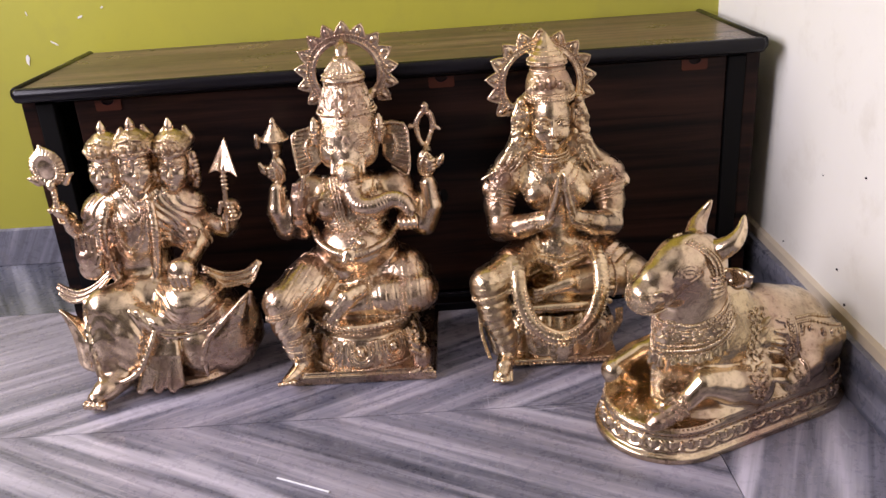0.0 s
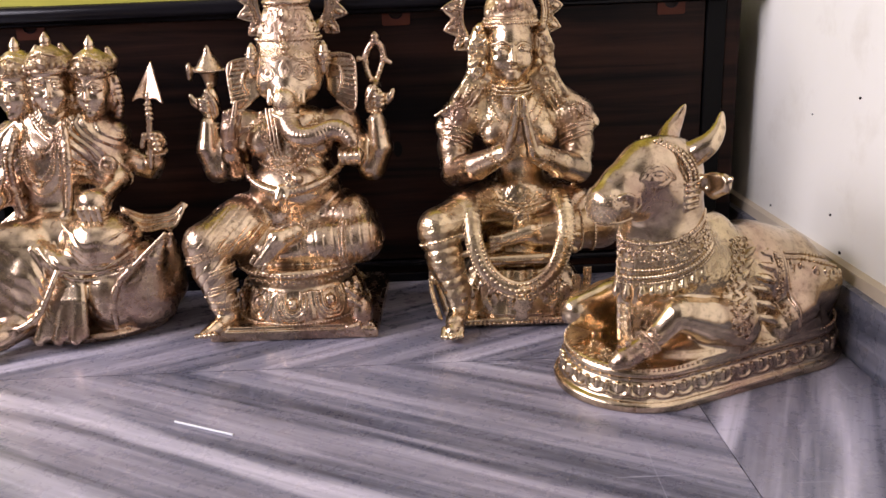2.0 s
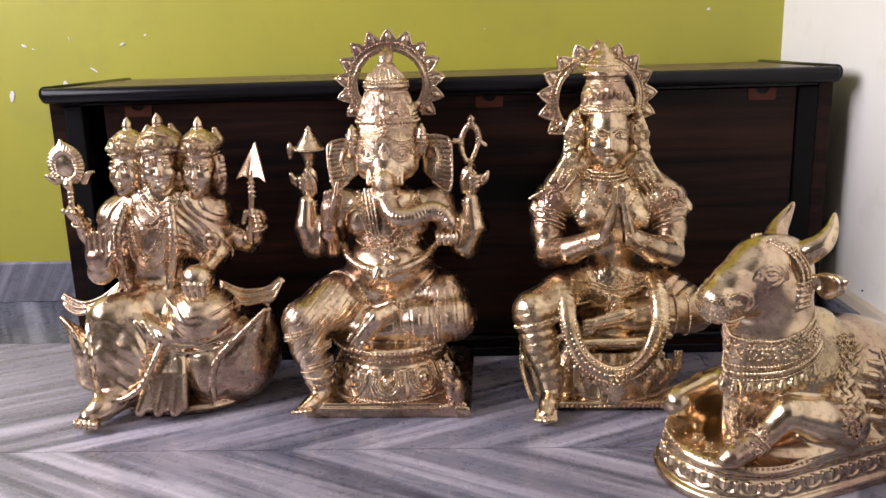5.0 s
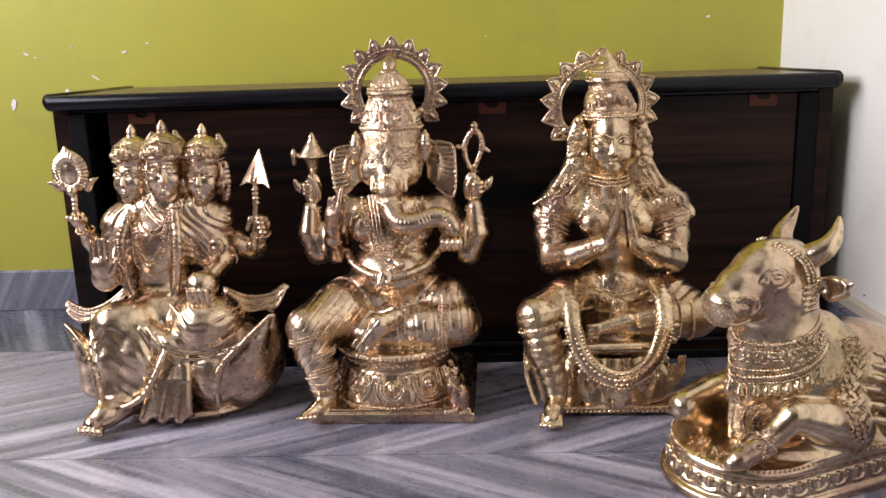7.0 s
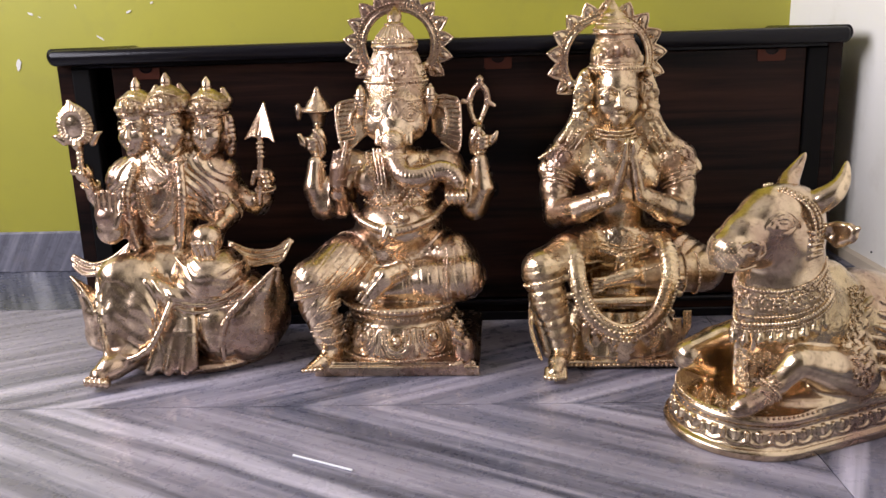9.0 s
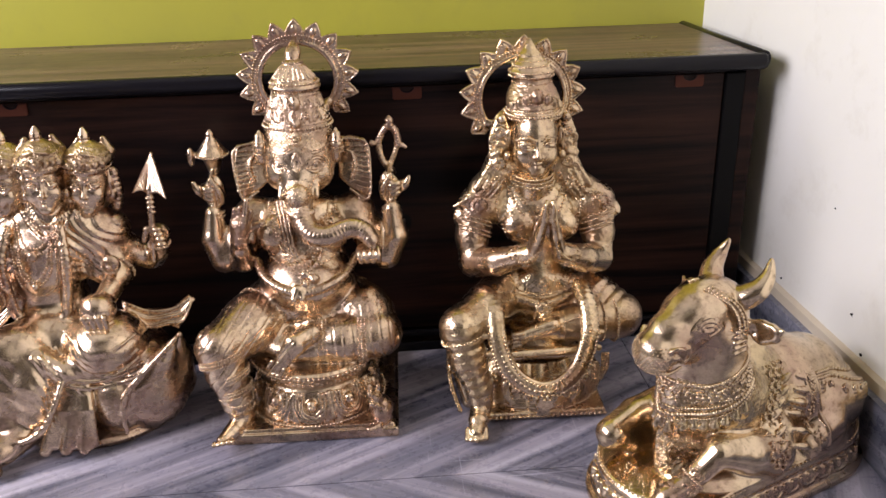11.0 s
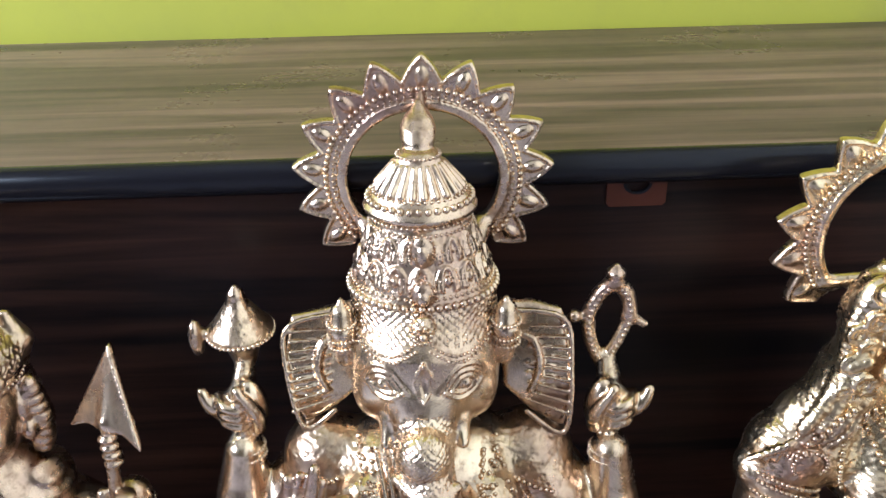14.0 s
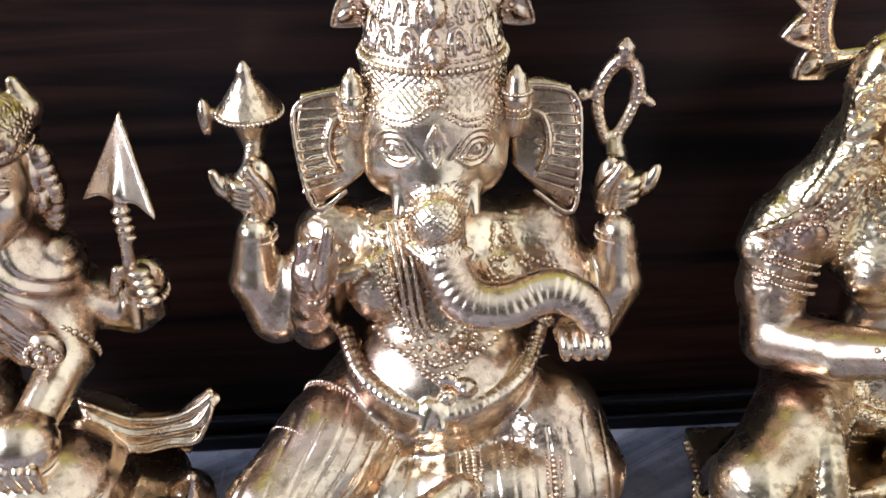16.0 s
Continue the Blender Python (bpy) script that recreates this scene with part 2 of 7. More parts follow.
def prism(name, outline, z0, z1, material, parent=None):
    bm = bmesh.new()
    lo = [bm.verts.new((x, y, z0)) for x, y in outline]
    hi = [bm.verts.new((x, y, z1)) for x, y in outline]
    bm.faces.new(hi)
    bm.faces.new(lo[::-1])
    for i in range(len(lo)):
        j = (i + 1) % len(lo)
        bm.faces.new((lo[i], lo[j], hi[j], hi[i]))
    bmesh.ops.recalc_face_normals(bm, faces=bm.faces[:])
    return part(name, bm, material, parent)


wall_e = prism("wall_east", [(RW_A[0], WALL_Y), RW_B, (1.1, -2.6), (1.1, WALL_Y)], -0.02, 2.8, WHITE)
tagged(wall_e, "off-white painted side wall with brown scuffs", "wall", kind="structure")
wall_s = part("wall_south", box_bm((LEFT_X - 0.2, -2.75, -0.02), (1.1, -2.6, 2.8)), DULL)
tagged(wall_s, "plain grey-brown wall", "wall", kind="structure")
ceil = part("ceiling", box_bm((LEFT_X - 0.2, -2.75, 2.8), (1.1, WALL_Y + 0.15, 2.9)), CEILING)
tagged(ceil, "plain white ceiling", "ceiling", kind="structure")
bm = bmesh.new()
for lo, hi in (((LEFT_X - 0.15, -2.6, -0.02), (LEFT_X, WIN_Y[0], 2.8)), ((LEFT_X - 0.15, WIN_Y[1], -0.02), (LEFT_X, WALL_Y, 2.8)),
               ((LEFT_X - 0.15, WIN_Y[0], -0.02), (LEFT_X, WIN_Y[1], WIN_Z[0])), ((LEFT_X - 0.15, WIN_Y[0], WIN_Z[1]), (LEFT_X, WIN_Y[1], 2.8))):
    b2 = box_bm(lo, hi)
    tmp = bpy.data.meshes.new("tmp")
    b2.to_mesh(tmp)
    b2.free()
    bm.from_mesh(tmp)
    bpy.data.meshes.remove(tmp)
wall_w = tagged(part("wall_west", bm, DULL), "grey-brown wall with a window opening", "wall", kind="structure")

# marble skirting, one strip a wall
SK = 0.075


def skirting(name, a, b, thick, z1, angle):
    d = Vector((b[0] - a[0], b[1] - a[1], 0))
    n = Vector((d.y, -d.x, 0)).normalized() * thick
    bm = bmesh.new()
    pts = [(*a, 0.001), (*b, 0.001), (*b, z1), (*a, z1)]
    back = [bm.verts.new(p) for p in pts]
    front = [bm.verts.new((p[0] + n.x, p[1] + n.y, p[2] - (0.003 if i > 1 else 0))) for i, p in enumerate(pts)]
    bm.faces.new(front)
    bm.faces.new(back[::-1])
    for i in range(4):
        j = (i + 1) % 4
        bm.faces.new((front[j], front[i], back[i], back[j]))
    bmesh.ops.recalc_face_normals(bm, faces=bm.faces[:])
    uv = bm.loops.layers.uv.new("UVMap")
    c, s, ln = math.cos(radians(angle)), math.sin(radians(angle)), d.length
    for f in bm.faces:
        for loop in f.loops:
            u = (loop.vert.co - Vector((*a, 0))).dot(d) / ln
            z = loop.vert.co.z
            loop[uv].uv = (u * c + z * s, -u * s + z * c)
    return tagged(part(name, bm, MARBLE_GREY_SHADED), "grey striped marble skirting strip along the wall", "baseboard", kind="structure")


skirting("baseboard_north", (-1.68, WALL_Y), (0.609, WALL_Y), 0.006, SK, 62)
skirting("baseboard_east", (right_x(1.597), 1.597), (right_x(-2.55), -2.55), 0.014, SK + 0.003, 4)
stain = skirting("baseboard_mortar", (right_x(1.597), 1.597), (right_x(-2.55), -2.55), 0.007, SK + 0.018, 4)
stain.data.materials[0] = CHALK
tagged(stain, "brown stained mortar band above the skirting", "trim", kind="structure")

win = empty("window_1", (LEFT_X - 0.1, sum(WIN_Y) / 2, WIN_Z[0]))
tagged(win, "brown wooden window frame in the side wall", "window", kind="structure")
hw, hh = (WIN_Y[1] - WIN_Y[0]) / 2, WIN_Z[1] - WIN_Z[0]
for nm, lo, hi in (("window_sill", (-0.05, -hw, 0), (0.05, hw, 0.04)), ("window_frame", (-0.03, -hw, hh - 0.04), (0.03, hw, hh)),
                   ("window_frame", (-0.03, -hw, 0.04), (0.03, -hw + 0.04, hh - 0.04)), ("window_frame", (-0.03, hw - 0.04, 0.04), (0.03, hw, hh - 0.04)),
                   ("mullion", (0.06, -0.018, 0.04), (0.09, 0.018, hh - 0.04))):
    part(nm, box_bm(lo, hi, 0.004), FRAME, win)


# ---- the cabinet ----
CX0, CX1, CYF, CYB, CZ = -0.475, 0.592, 1.297, 1.596, 0.397


def build_cabinet():
    cab = empty("low_cabinet", (0.055, 1.42, 0.0))
    tagged(cab, "long low dark wenge laminate cabinet with black edging", "cabinet")
    cab.rotation_euler[2] = radians(0.8)
    o = Vector((0.055, 1.42, 0.0))

    def put(name, lo, hi, mat, bevel=0.001, label=""):
        return part(name, box_bm(Vector(lo) - o, Vector(hi) - o, bevel), mat, cab, label)
    put("top_panel", (CX0 + 0.008, CYF + 0.004, CZ - 0.018), (CX1 - 0.008, CYB, CZ), TOPWOOD, label="brown wood-grained glossy top")
    put("side_panel", (CX0, CYF + 0.012, 0.0), (CX0 + 0.02, CYB, CZ - 0.0185), WENGE)
    put("side_panel", (CX1 - 0.02, CYF + 0.012, 0.0), (CX1, CYB, CZ - 0.0185), WENGE)
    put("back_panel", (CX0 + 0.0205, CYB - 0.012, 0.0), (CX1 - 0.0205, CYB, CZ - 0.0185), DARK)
    put("bottom_panel", (CX0 + 0.0205, CYF + 0.006, 0.004), (CX1 - 0.0205, CYB - 0.0125, 0.022), WENGE)
    put("bottom_rail", (CX0 + 0.0205, CYF + 0.001, 0.0225), (CX1 - 0.0205, CYF + 0.009, 0.030), EDGING, 0.002)
    put("toe_strip", (CX0 + 0.0205, CYF - 0.001, 0.0), (CX1 - 0.0205, CYF + 0.0055, 0.0135), EDGING, 0.002)
    put("top_rail", (CX0 + 0.0205, CYF + 0.012, CZ - 0.024), (CX1 - 0.0205, CYF + 0.03, CZ - 0.0187), EDGING, 0.0015)
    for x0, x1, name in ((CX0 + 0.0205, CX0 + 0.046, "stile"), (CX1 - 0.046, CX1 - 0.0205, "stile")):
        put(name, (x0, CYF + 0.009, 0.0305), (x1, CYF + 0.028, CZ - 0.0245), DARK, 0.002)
    # front panel, stopping short of the left stile
    put("front_panel", (CX0 + 0.075, CYF + 0.013, 0.0305), (CX1 - 0.0475, CYF + 0.027, CZ - 0.0245), WENGE, 0.0012, "dark striped wenge sliding front")
    # rounded black edging along the top
    for a, b in (((CX0, CYF - 0.001, CZ - 0.009), (CX1, CYF - 0.001, CZ - 0.009)), ((CX0 + 0.002, CYF - 0.001, CZ - 0.007), (CX0 + 0.002, CYB, CZ - 0.007)),
                 ((CX1 - 0.002, CYF - 0.001, CZ - 0.007), (CX1 - 0.002, CYB, CZ - 0.007))):
        bm = bmesh.new()
        d = Vector(b) - Vector(a)
        along_x = abs(d.x) > abs(d.y)
        n = 14
        rings = []
        for t in (0, 0.004, 0.5, 0.996, 1):
            c = Vector(a) + d * t - o
            s = 0.86 if t in (0, 1) else 1.0
            ring = []
            for i in range(n):
                an = 2 * math.pi * i / n
                u, w = 0.0085 * s * math.cos(an), 0.0108 * s * math.sin(an)
                ring.append(bm.verts.new(c + (Vector((0, u, w)) if along_x else Vector((u, 0, w)))))
            rings.append(ring)
        for r0, r1 in zip(rings, rings[1:]):
            for i in range(n):
                bm.faces.new((r0[i], r0[(i + 1) % n], r1[(i + 1) % n], r1[i]))
        bm.faces.new(rings[0][::-1])
        bm.faces.new(rings[-1])
        bmesh.ops.recalc_face_normals(bm, faces=bm.faces[:])
        for f in bm.faces:
            f.smooth = len(f.verts) == 4
        part("edging", bm, EDGING, cab, "rounded black plastic edging")
    # finger-pull plates with a half-round notch
    for px in (-0.351, 0.131, 0.4975):
        bm = bmesh.new()
        w, h, r = 0.0185, 0.0155, 0.008
        top = [(-w, h / 2)] + [(-r * math.cos(math.pi * i / 8), h / 2 - r * 0.8 * math.sin(math.pi * i / 8)) for i in range(9)] + [(w, h / 2)]
        low = [(w, -h / 2 + 0.002), (w - 0.002, -h / 2), (-w + 0.002, -h / 2), (-w, -h / 2 + 0.002)]
        pts = top + low
        cz = 0.3715 - h / 2
        fr = [bm.verts.new(Vector((px + x, CYF + 0.0105, cz + z)) - o) for x, z in pts]
        bk = [bm.verts.new(Vector((px + x, CYF + 0.0128, cz + z)) - o) for x, z in pts]
        bm.faces.new(fr)
        for i in range(len(pts)):
            bm.faces.new((fr[i], fr[i - 1], bk[i - 1], bk[i]))
        bmesh.ops.recalc_face_normals(bm, faces=bm.faces[:])
        pl = part("pull_plate", bm, PLATE, cab, "red-brown plate with a half-round notch")
        bm = bmesh.new()
        ring = []
        for i in range(11):
            an = math.pi * i / 10
            ring.append([bm.verts.new(Vector((px - q * math.cos(an), CYF + yy, cz + h / 2 - q * 0.8 * math.sin(an))) - o) for q, yy in ((r - 0.0006, 0.0125), (r - 0.0006, 0.0095), (r + 0.001, 0.0095), (r + 0.001, 0.0125))])
        for a, b in zip(ring, ring[1:]):
            for i in range(3):
                bm.faces.new((a[i], a[i + 1], b[i + 1], b[i]))
        part("notch_rim", bm, EDGING, pl)
    # small oval finger hole: a flat disc, the recess's shade put into its colour
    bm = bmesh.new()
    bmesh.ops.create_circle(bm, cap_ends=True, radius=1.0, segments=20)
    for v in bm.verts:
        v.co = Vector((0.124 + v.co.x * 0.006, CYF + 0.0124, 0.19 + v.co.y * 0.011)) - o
    part("painted_finger_hole", bm, DARK, cab)
    return cab


build_cabinet()


# ---- sculpting in a distance field ----
class Clay:
    """A block of metal shaped by adding forms; it becomes one smooth mesh."""

    def __init__(self, lo, hi, h):
        self.h, self.lo = h, np.array(lo, dtype=np.float32)
        n = np.ceil((np.array(hi) - np.array(lo)) / h).astype(int) + 1
        self.ax = [self.lo[i] + h * np.arange(n[i], dtype=np.float32) for i in range(3)]
        self.d = np.full(n, 0.05, dtype=np.float32)
        self.bits = []
        self.zones = []
        self.extra = []

    def sub(self, lo, hi):
        sl = []
        for i in range(3):
            a = max(0, int((lo[i] - self.lo[i]) / self.h))
            b = min(len(self.ax[i]), int((hi[i] - self.lo[i]) / self.h) + 2)
            if b - a < 2:
                return None, None
            sl.append(slice(a, b))
        x, y, z = (self.ax[i][sl[i]] for i in range(3))
        return tuple(sl), (x[:, None, None], y[None, :, None], z[None, None, :])

    def add(self, lo, hi, fn, k=0.004, cut=False):
        pad = k + 3 * self.h
        sl, g = self.sub([v - pad for v in lo], [v + pad for v in hi])
        if sl is None:
            return
        new_d, old = fn(*g), self.d[sl]
        if cut:
            new_d, old = -new_d, old
            blend = np.maximum(k - np.abs(new_d - old), 0) / max(k, 1e-6)
            self.d[sl] = np.maximum(new_d, old) + blend * blend * k * 0.25
        else:
            blend = np.maximum(k - np.abs(new_d - old), 0) / max(k, 1e-6)
            self.d[sl] = np.minimum(new_d, old) - blend * blend * k * 0.25

    def limb(self, pts, rad, k=0.004, sc=(1, 1, 1), ribs=None, cut=False):
        """A chain of round cones. ribs: (pitch, depth). sc squashes it along the axes."""
        sc = np.array(sc, dtype=np.float32)
        p = [np.array(q, dtype=np.float32) / sc for q in pts]
        if isinstance(rad, (int, float)):
            rad = [rad] * len(p)
        rmax = max(rad) + (ribs[1] if ribs else 0)
        lo = [min(q[i] for q in p) * sc[i] - rmax * sc[i] for i in range(3)]
        hi = [max(q[i] for q in p) * sc[i] + rmax * sc[i] for i in range(3)]

        def fn(x, y, z):
            x, y, z = x / sc[0], y / sc[1], z / sc[2]
            best, run = None, 0.0
            for a, b, ra, rb in zip(p, p[1:], rad, rad[1:]):
                ab = b - a
                ln2 = float(ab @ ab)
                t = np.clip(((x - a[0]) * ab[0] + (y - a[1]) * ab[1] + (z - a[2]) * ab[2]) / ln2, 0, 1)
                d = np.sqrt((x - a[0] - t * ab[0]) ** 2 + (y - a[1] - t * ab[1]) ** 2 + (z - a[2] - t * ab[2]) ** 2) - (ra + (rb - ra) * t)
                if ribs:
                    s = run + t * math.sqrt(ln2)
                    d = d - ribs[1] * np.abs(np.sin(math.pi * s / ribs[0]))
                run += math.sqrt(ln2)
                if best is None:
                    best = d
                else:
                    kk = 0.25 * min(ra, rb)
                    m = np.maximum(kk - np.abs(best - d), 0) / kk
                    best = np.minimum(best, d) - m * m * kk * 0.25
            return best * float(sc.min())
        self.add(lo, hi, fn, k, cut)

    def ball(self, c, r, k=0.004, turn=(0, 0, 0), cut=False):
        r = (r, r, r) if isinstance(r, (int, float)) else r
        rot = np.array(Euler([radians(a) for a in turn]).to_matrix().transposed())
        m = max(r)

        def fn(x, y, z):
            x, y, z = x - c[0], y - c[1], z - c[2]
            q = [rot[i][0] * x + rot[i][1] * y + rot[i][2] * z for i in range(3)]
            k0 = np.sqrt(sum((q[i] / r[i]) ** 2 for i in range(3)))
            k1 = np.sqrt(sum((q[i] / r[i] ** 2) ** 2 for i in range(3))) + 1e-9
            return k0 * (k0 - 1) / k1
        self.add([v - m for v in c], [v + m for v in c], fn, k, cut)

    def block(self, c, half, r=0.002, turn=0.0, k=0.002, tilt=0.0, cut=False):
        ca, sa = math.cos(radians(turn)), math.sin(radians(turn))
        m = math.sqrt(sum(v * v for v in half))

        def fn(x, y, z):
            x, y, z = x - c[0], y - c[1], z - c[2]
            qx, qy = np.abs(ca * x + sa * y) - half[0] + r, np.abs(-sa * x + ca * y + tilt * z) - half[1] + r
            qz = np.abs(z) - half[2] + r
            out = np.sqrt(np.maximum(qx, 0) ** 2 + np.maximum(qy, 0) ** 2 + np.maximum(qz, 0) ** 2)
            return out + np.minimum(np.maximum(np.maximum(qx, qy), qz), 0) - r
        self.add([v - m for v in c], [v + m for v in c], fn, k, cut)

    def drum(self, c, prof, ay=1.0, shear=(0, 0), k=0.002, disp=None, straight=0.0):
        """A turned form: prof is rows of (z, radius); ay squashes y; shear moves the axis; straight makes a stadium along x."""
        zs, rs = [q[0] for q in prof], [q[1] for q in prof]
        m = max(rs) + straight + 0.01
        zt = zs[-1] - zs[0]

        def fn(x, y, z):
            x, y = x - c[0] - shear[0] * (z - zs[0]), (y - c[1] - shear[1] * (z - zs[0])) / ay
            if straight:
                x = x - np.clip(x, -straight, straight)
            r = np.interp(z, zs, rs).astype(np.float32)
            if disp:
                r = r + disp(np.arctan2(y, x), z)
            rr = np.sqrt(x * x + y * y)
            dr = (rr - r) * 0.85 * min(1, ay + 0.15)
            return np.maximum(dr, np.maximum(zs[0] - z, z - zs[-1]))
        off = (abs(shear[0] * zt), abs(shear[1] * zt))
        self.add((c[0] - m - off[0], c[1] - m - off[1], zs[0]), (c[0] + m + off[0], c[1] + m + off[1], zs[-1]), fn, k)

    def plate(self, poly, y0, thick, k=0.001, slope=(0, 0), r=0.0015, dish=0.0):
        """A flat form: poly in (x, z), at depth y0, leaning by slope along x and z."""
        xs, zz = [q[0] for q in poly], [q[1] for q in poly]
        cx, cz = sum(xs) / len(xs), sum(zz) / len(zz)
        span = max(max(xs) - min(xs), max(zz) - min(zz))
        e = thick + abs(slope[0]) * span + abs(slope[1]) * span + dish

        def fn(x, y, z):
            d = np.full(np.broadcast_shapes(x.shape, z.shape), 1e9, dtype=np.float32)
            sgn = np.ones_like(d)
            n = len(poly)
            for i in range(n):
                (ax, az), (bx, bz) = poly[i], poly[i - 1]
                ex, ez = bx - ax, bz - az
                wx, wz = x - ax, z - az
                t = np.clip((wx * ex + wz * ez) / (ex * ex + ez * ez), 0, 1)
                d = np.minimum(d, (wx - ex * t) ** 2 + (wz - ez * t) ** 2)
                c1, c2, c3 = z >= az, z < bz, ex * wz > ez * wx
                flip = (c1 & c2 & c3) | (~c1 & ~c2 & ~c3)
                sgn = np.where(flip, -sgn, sgn)
            d = sgn * np.sqrt(d) + r
            depth = np.abs(y - y0 - slope[0] * (x - cx) - slope[1] * (z - cz) + dish * (((x - cx) ** 2 + (z - cz) ** 2) / (span * span * 0.25))) - thick + r
            out = np.sqrt(np.maximum(d, 0) ** 2 + np.maximum(depth, 0) ** 2)
            return out + np.minimum(np.maximum(d, depth), 0) - r
        self.add((min(xs), y0 - e, min(zz)), (max(xs), y0 + e, max(zz)), fn, k)

    def halo(self, c, rin, rmid, rout, petals, span, thick=0.0045, tall=0.88):
        """A pierced ring with pointed petals, open at the bottom."""
        step = 2 * span / petals

        def fn(x, y, z):
            x, z, y = x - c[0], (z - c[2]) / tall, y - c[1]
            r = np.sqrt(x * x + z * z)
            a = np.arctan2(x, z)
            ph = np.abs(((a + span) / step) % 1.0 - 0.5) * 2
            arch = 1 - 0.80 * ph ** 1.15
            edge = rmid + (rout - rmid) * arch
            flat = np.maximum(np.maximum((r - edge) * 0.72, rin - r), (np.abs(a) - span) * r)
            inner = rmid - rin
            t = thick * (0.62 + 0.38 * (r < rin + inner * 0.42))
            rim = np.clip(1 - np.abs((edge - r) - 0.0022) / 0.0018, 0, 1) * (r > rmid)
            tear = np.clip(1 - (((r - rmid - (rout - rmid) * 0.3) / 0.0058) ** 2 + (ph * step * 0.5 * r / 0.0034) ** 2), 0, 1)
            t = t + 0.0014 * rim + 0.002 * np.sqrt(tear)
            return np.maximum(flat, (np.abs(y) - t) * 0.9)
        self.add((c[0] - rout, c[1] - thick - 0.004, c[2] - rout), (c[0] + rout, c[1] + thick + 0.004, c[2] + rout), fn, 0.001)

    def relief(self, lo, hi, fn):
        sl, g = self.sub(lo, hi)
        if sl:
            near = np.clip(1 - np.abs(self.d[sl]) / 0.008, 0, 1)
            self.d[sl] -= fn(*g) * near

    def at(self, p):
        q = [(p[i] - float(self.lo[i])) / self.h for i in range(3)]
        b = [int(v) for v in q]
        if any(v < 0 or v >= self.d.shape[i] - 1 for i, v in enumerate(b)):
            return 0.05
        f = [v - w for v, w in zip(q, b)]
        blk = self.d[b[0]:b[0] + 2, b[1]:b[1] + 2, b[2]:b[2] + 2]
        blk = blk[0] * (1 - f[0]) + blk[1] * f[0]
        blk = blk[0] * (1 - f[1]) + blk[1] * f[1]
        return float(blk[0] * (1 - f[2]) + blk[1] * f[2])

    def drape(self, p, way=(0, 1, 0), reach=0.2):
        """The first point of the surface met from p along way, or None."""
        s = 0.0
        while s < reach:
            q = (p[0] + way[0] * s, p[1] + way[1] * s, p[2] + way[2] * s)
            d = self.at(q)
            if d < 0.0004:
                return q
            s += max(0.0008, 0.6 * min(d, 0.02))
        return None

    def bead(self, p, r, squash=1.0):
        self.bits.append((p, r, squash))

    def string(self, pts, r, gap=2.1, way=None, start=None, lift=0.3, jitter=0.0):
        """Beads along a polyline; with way they are laid on the surface from start along that axis."""
        pts = smooth(pts)
        left, prev = 0.0, None
        for q in pts:
            if prev is not None:
                seg = (Vector(q) - Vector(prev)).length
                n0 = left
                while n0 < seg:
                    w = Vector(prev).lerp(Vector(q), n0 / seg)
                    if way:
                        if way[1] > 0:
                            o = (w.x, start, w.z)
                        else:
                            o = (w.x, start, w.z)
                        hit = self.drape(o, way)
                        if hit:
                            self.bead(tuple(hit[i] - way[i] * r * lift for i in range(3)), r)
                    else:
                        self.bead(tuple(w), r)
                    n0 += gap * r
                left = n0 - seg
            prev = q

    def ring(self, c, rx, ry, r, n, tilt=(0, 0), a0=0, a1=360):
        """A ring of beads round the upright axis at c; tilt raises it along x and y."""
        for i in range(n):
            a = radians(a0 + (a1 - a0) * i / n)
            x, y = rx * math.cos(a), ry * math.sin(a)
            self.bead((c[0] + x, c[1] + y, c[2] + tilt[0] * x + tilt[1] * y), r)

    def cuff(self, c, axis, rad, r, n):
        """A ring of beads round a limb."""
        ax = Vector(axis).normalized()
        u = ax.orthogonal().normalized()
        w = ax.cross(u)
        for i in range(n):
            a = 2 * math.pi * i / n
            self.bead(tuple(Vector(c) + rad * (math.cos(a) * u + math.sin(a) * w)), r)

    def surface(self):
        """The points and quads of the form and its beads, with the material of each quad."""
        d = self.d
        s = d < 0
        cnt = np.zeros(tuple(n - 1 for n in d.shape), dtype=np.int8)
        for i in (0, 1):
            for j in (0, 1):
                for l in (0, 1):
                    cnt += s[i:s.shape[0] - 1 + i, j:s.shape[1] - 1 + j, l:s.shape[2] - 1 + l]
        act = (cnt > 0) & (cnt < 8)
        ci, cj, cl = np.nonzero(act)
        idx = np.full(act.shape, -1, dtype=np.int32)
        idx[ci, cj, cl] = np.arange(len(ci))
        corner = {(a, b, c): d[ci + a, cj + b, cl + c] for a in (0, 1) for b in (0, 1) for c in (0, 1)}
        acc, num = np.zeros((len(ci), 3), dtype=np.float32), np.zeros(len(ci), dtype=np.float32)
        for a in corner:
            for axis in range(3):
                if a[axis]:
                    continue
                b = tuple(1 if q == axis else a[q] for q in range(3))
                da, db = corner[a], corner[b]
                m = (da < 0) != (db < 0)
                t = np.where(m, da / np.where(m, da - db, 1), 0)
                for q in range(3):
                    acc[:, q] += np.where(m, a[q] + (t if q == axis else 0), 0)
                num += m
        co = (acc / num[:, None] + np.stack([ci, cj, cl], 1)) * self.h + self.lo
        quads = []
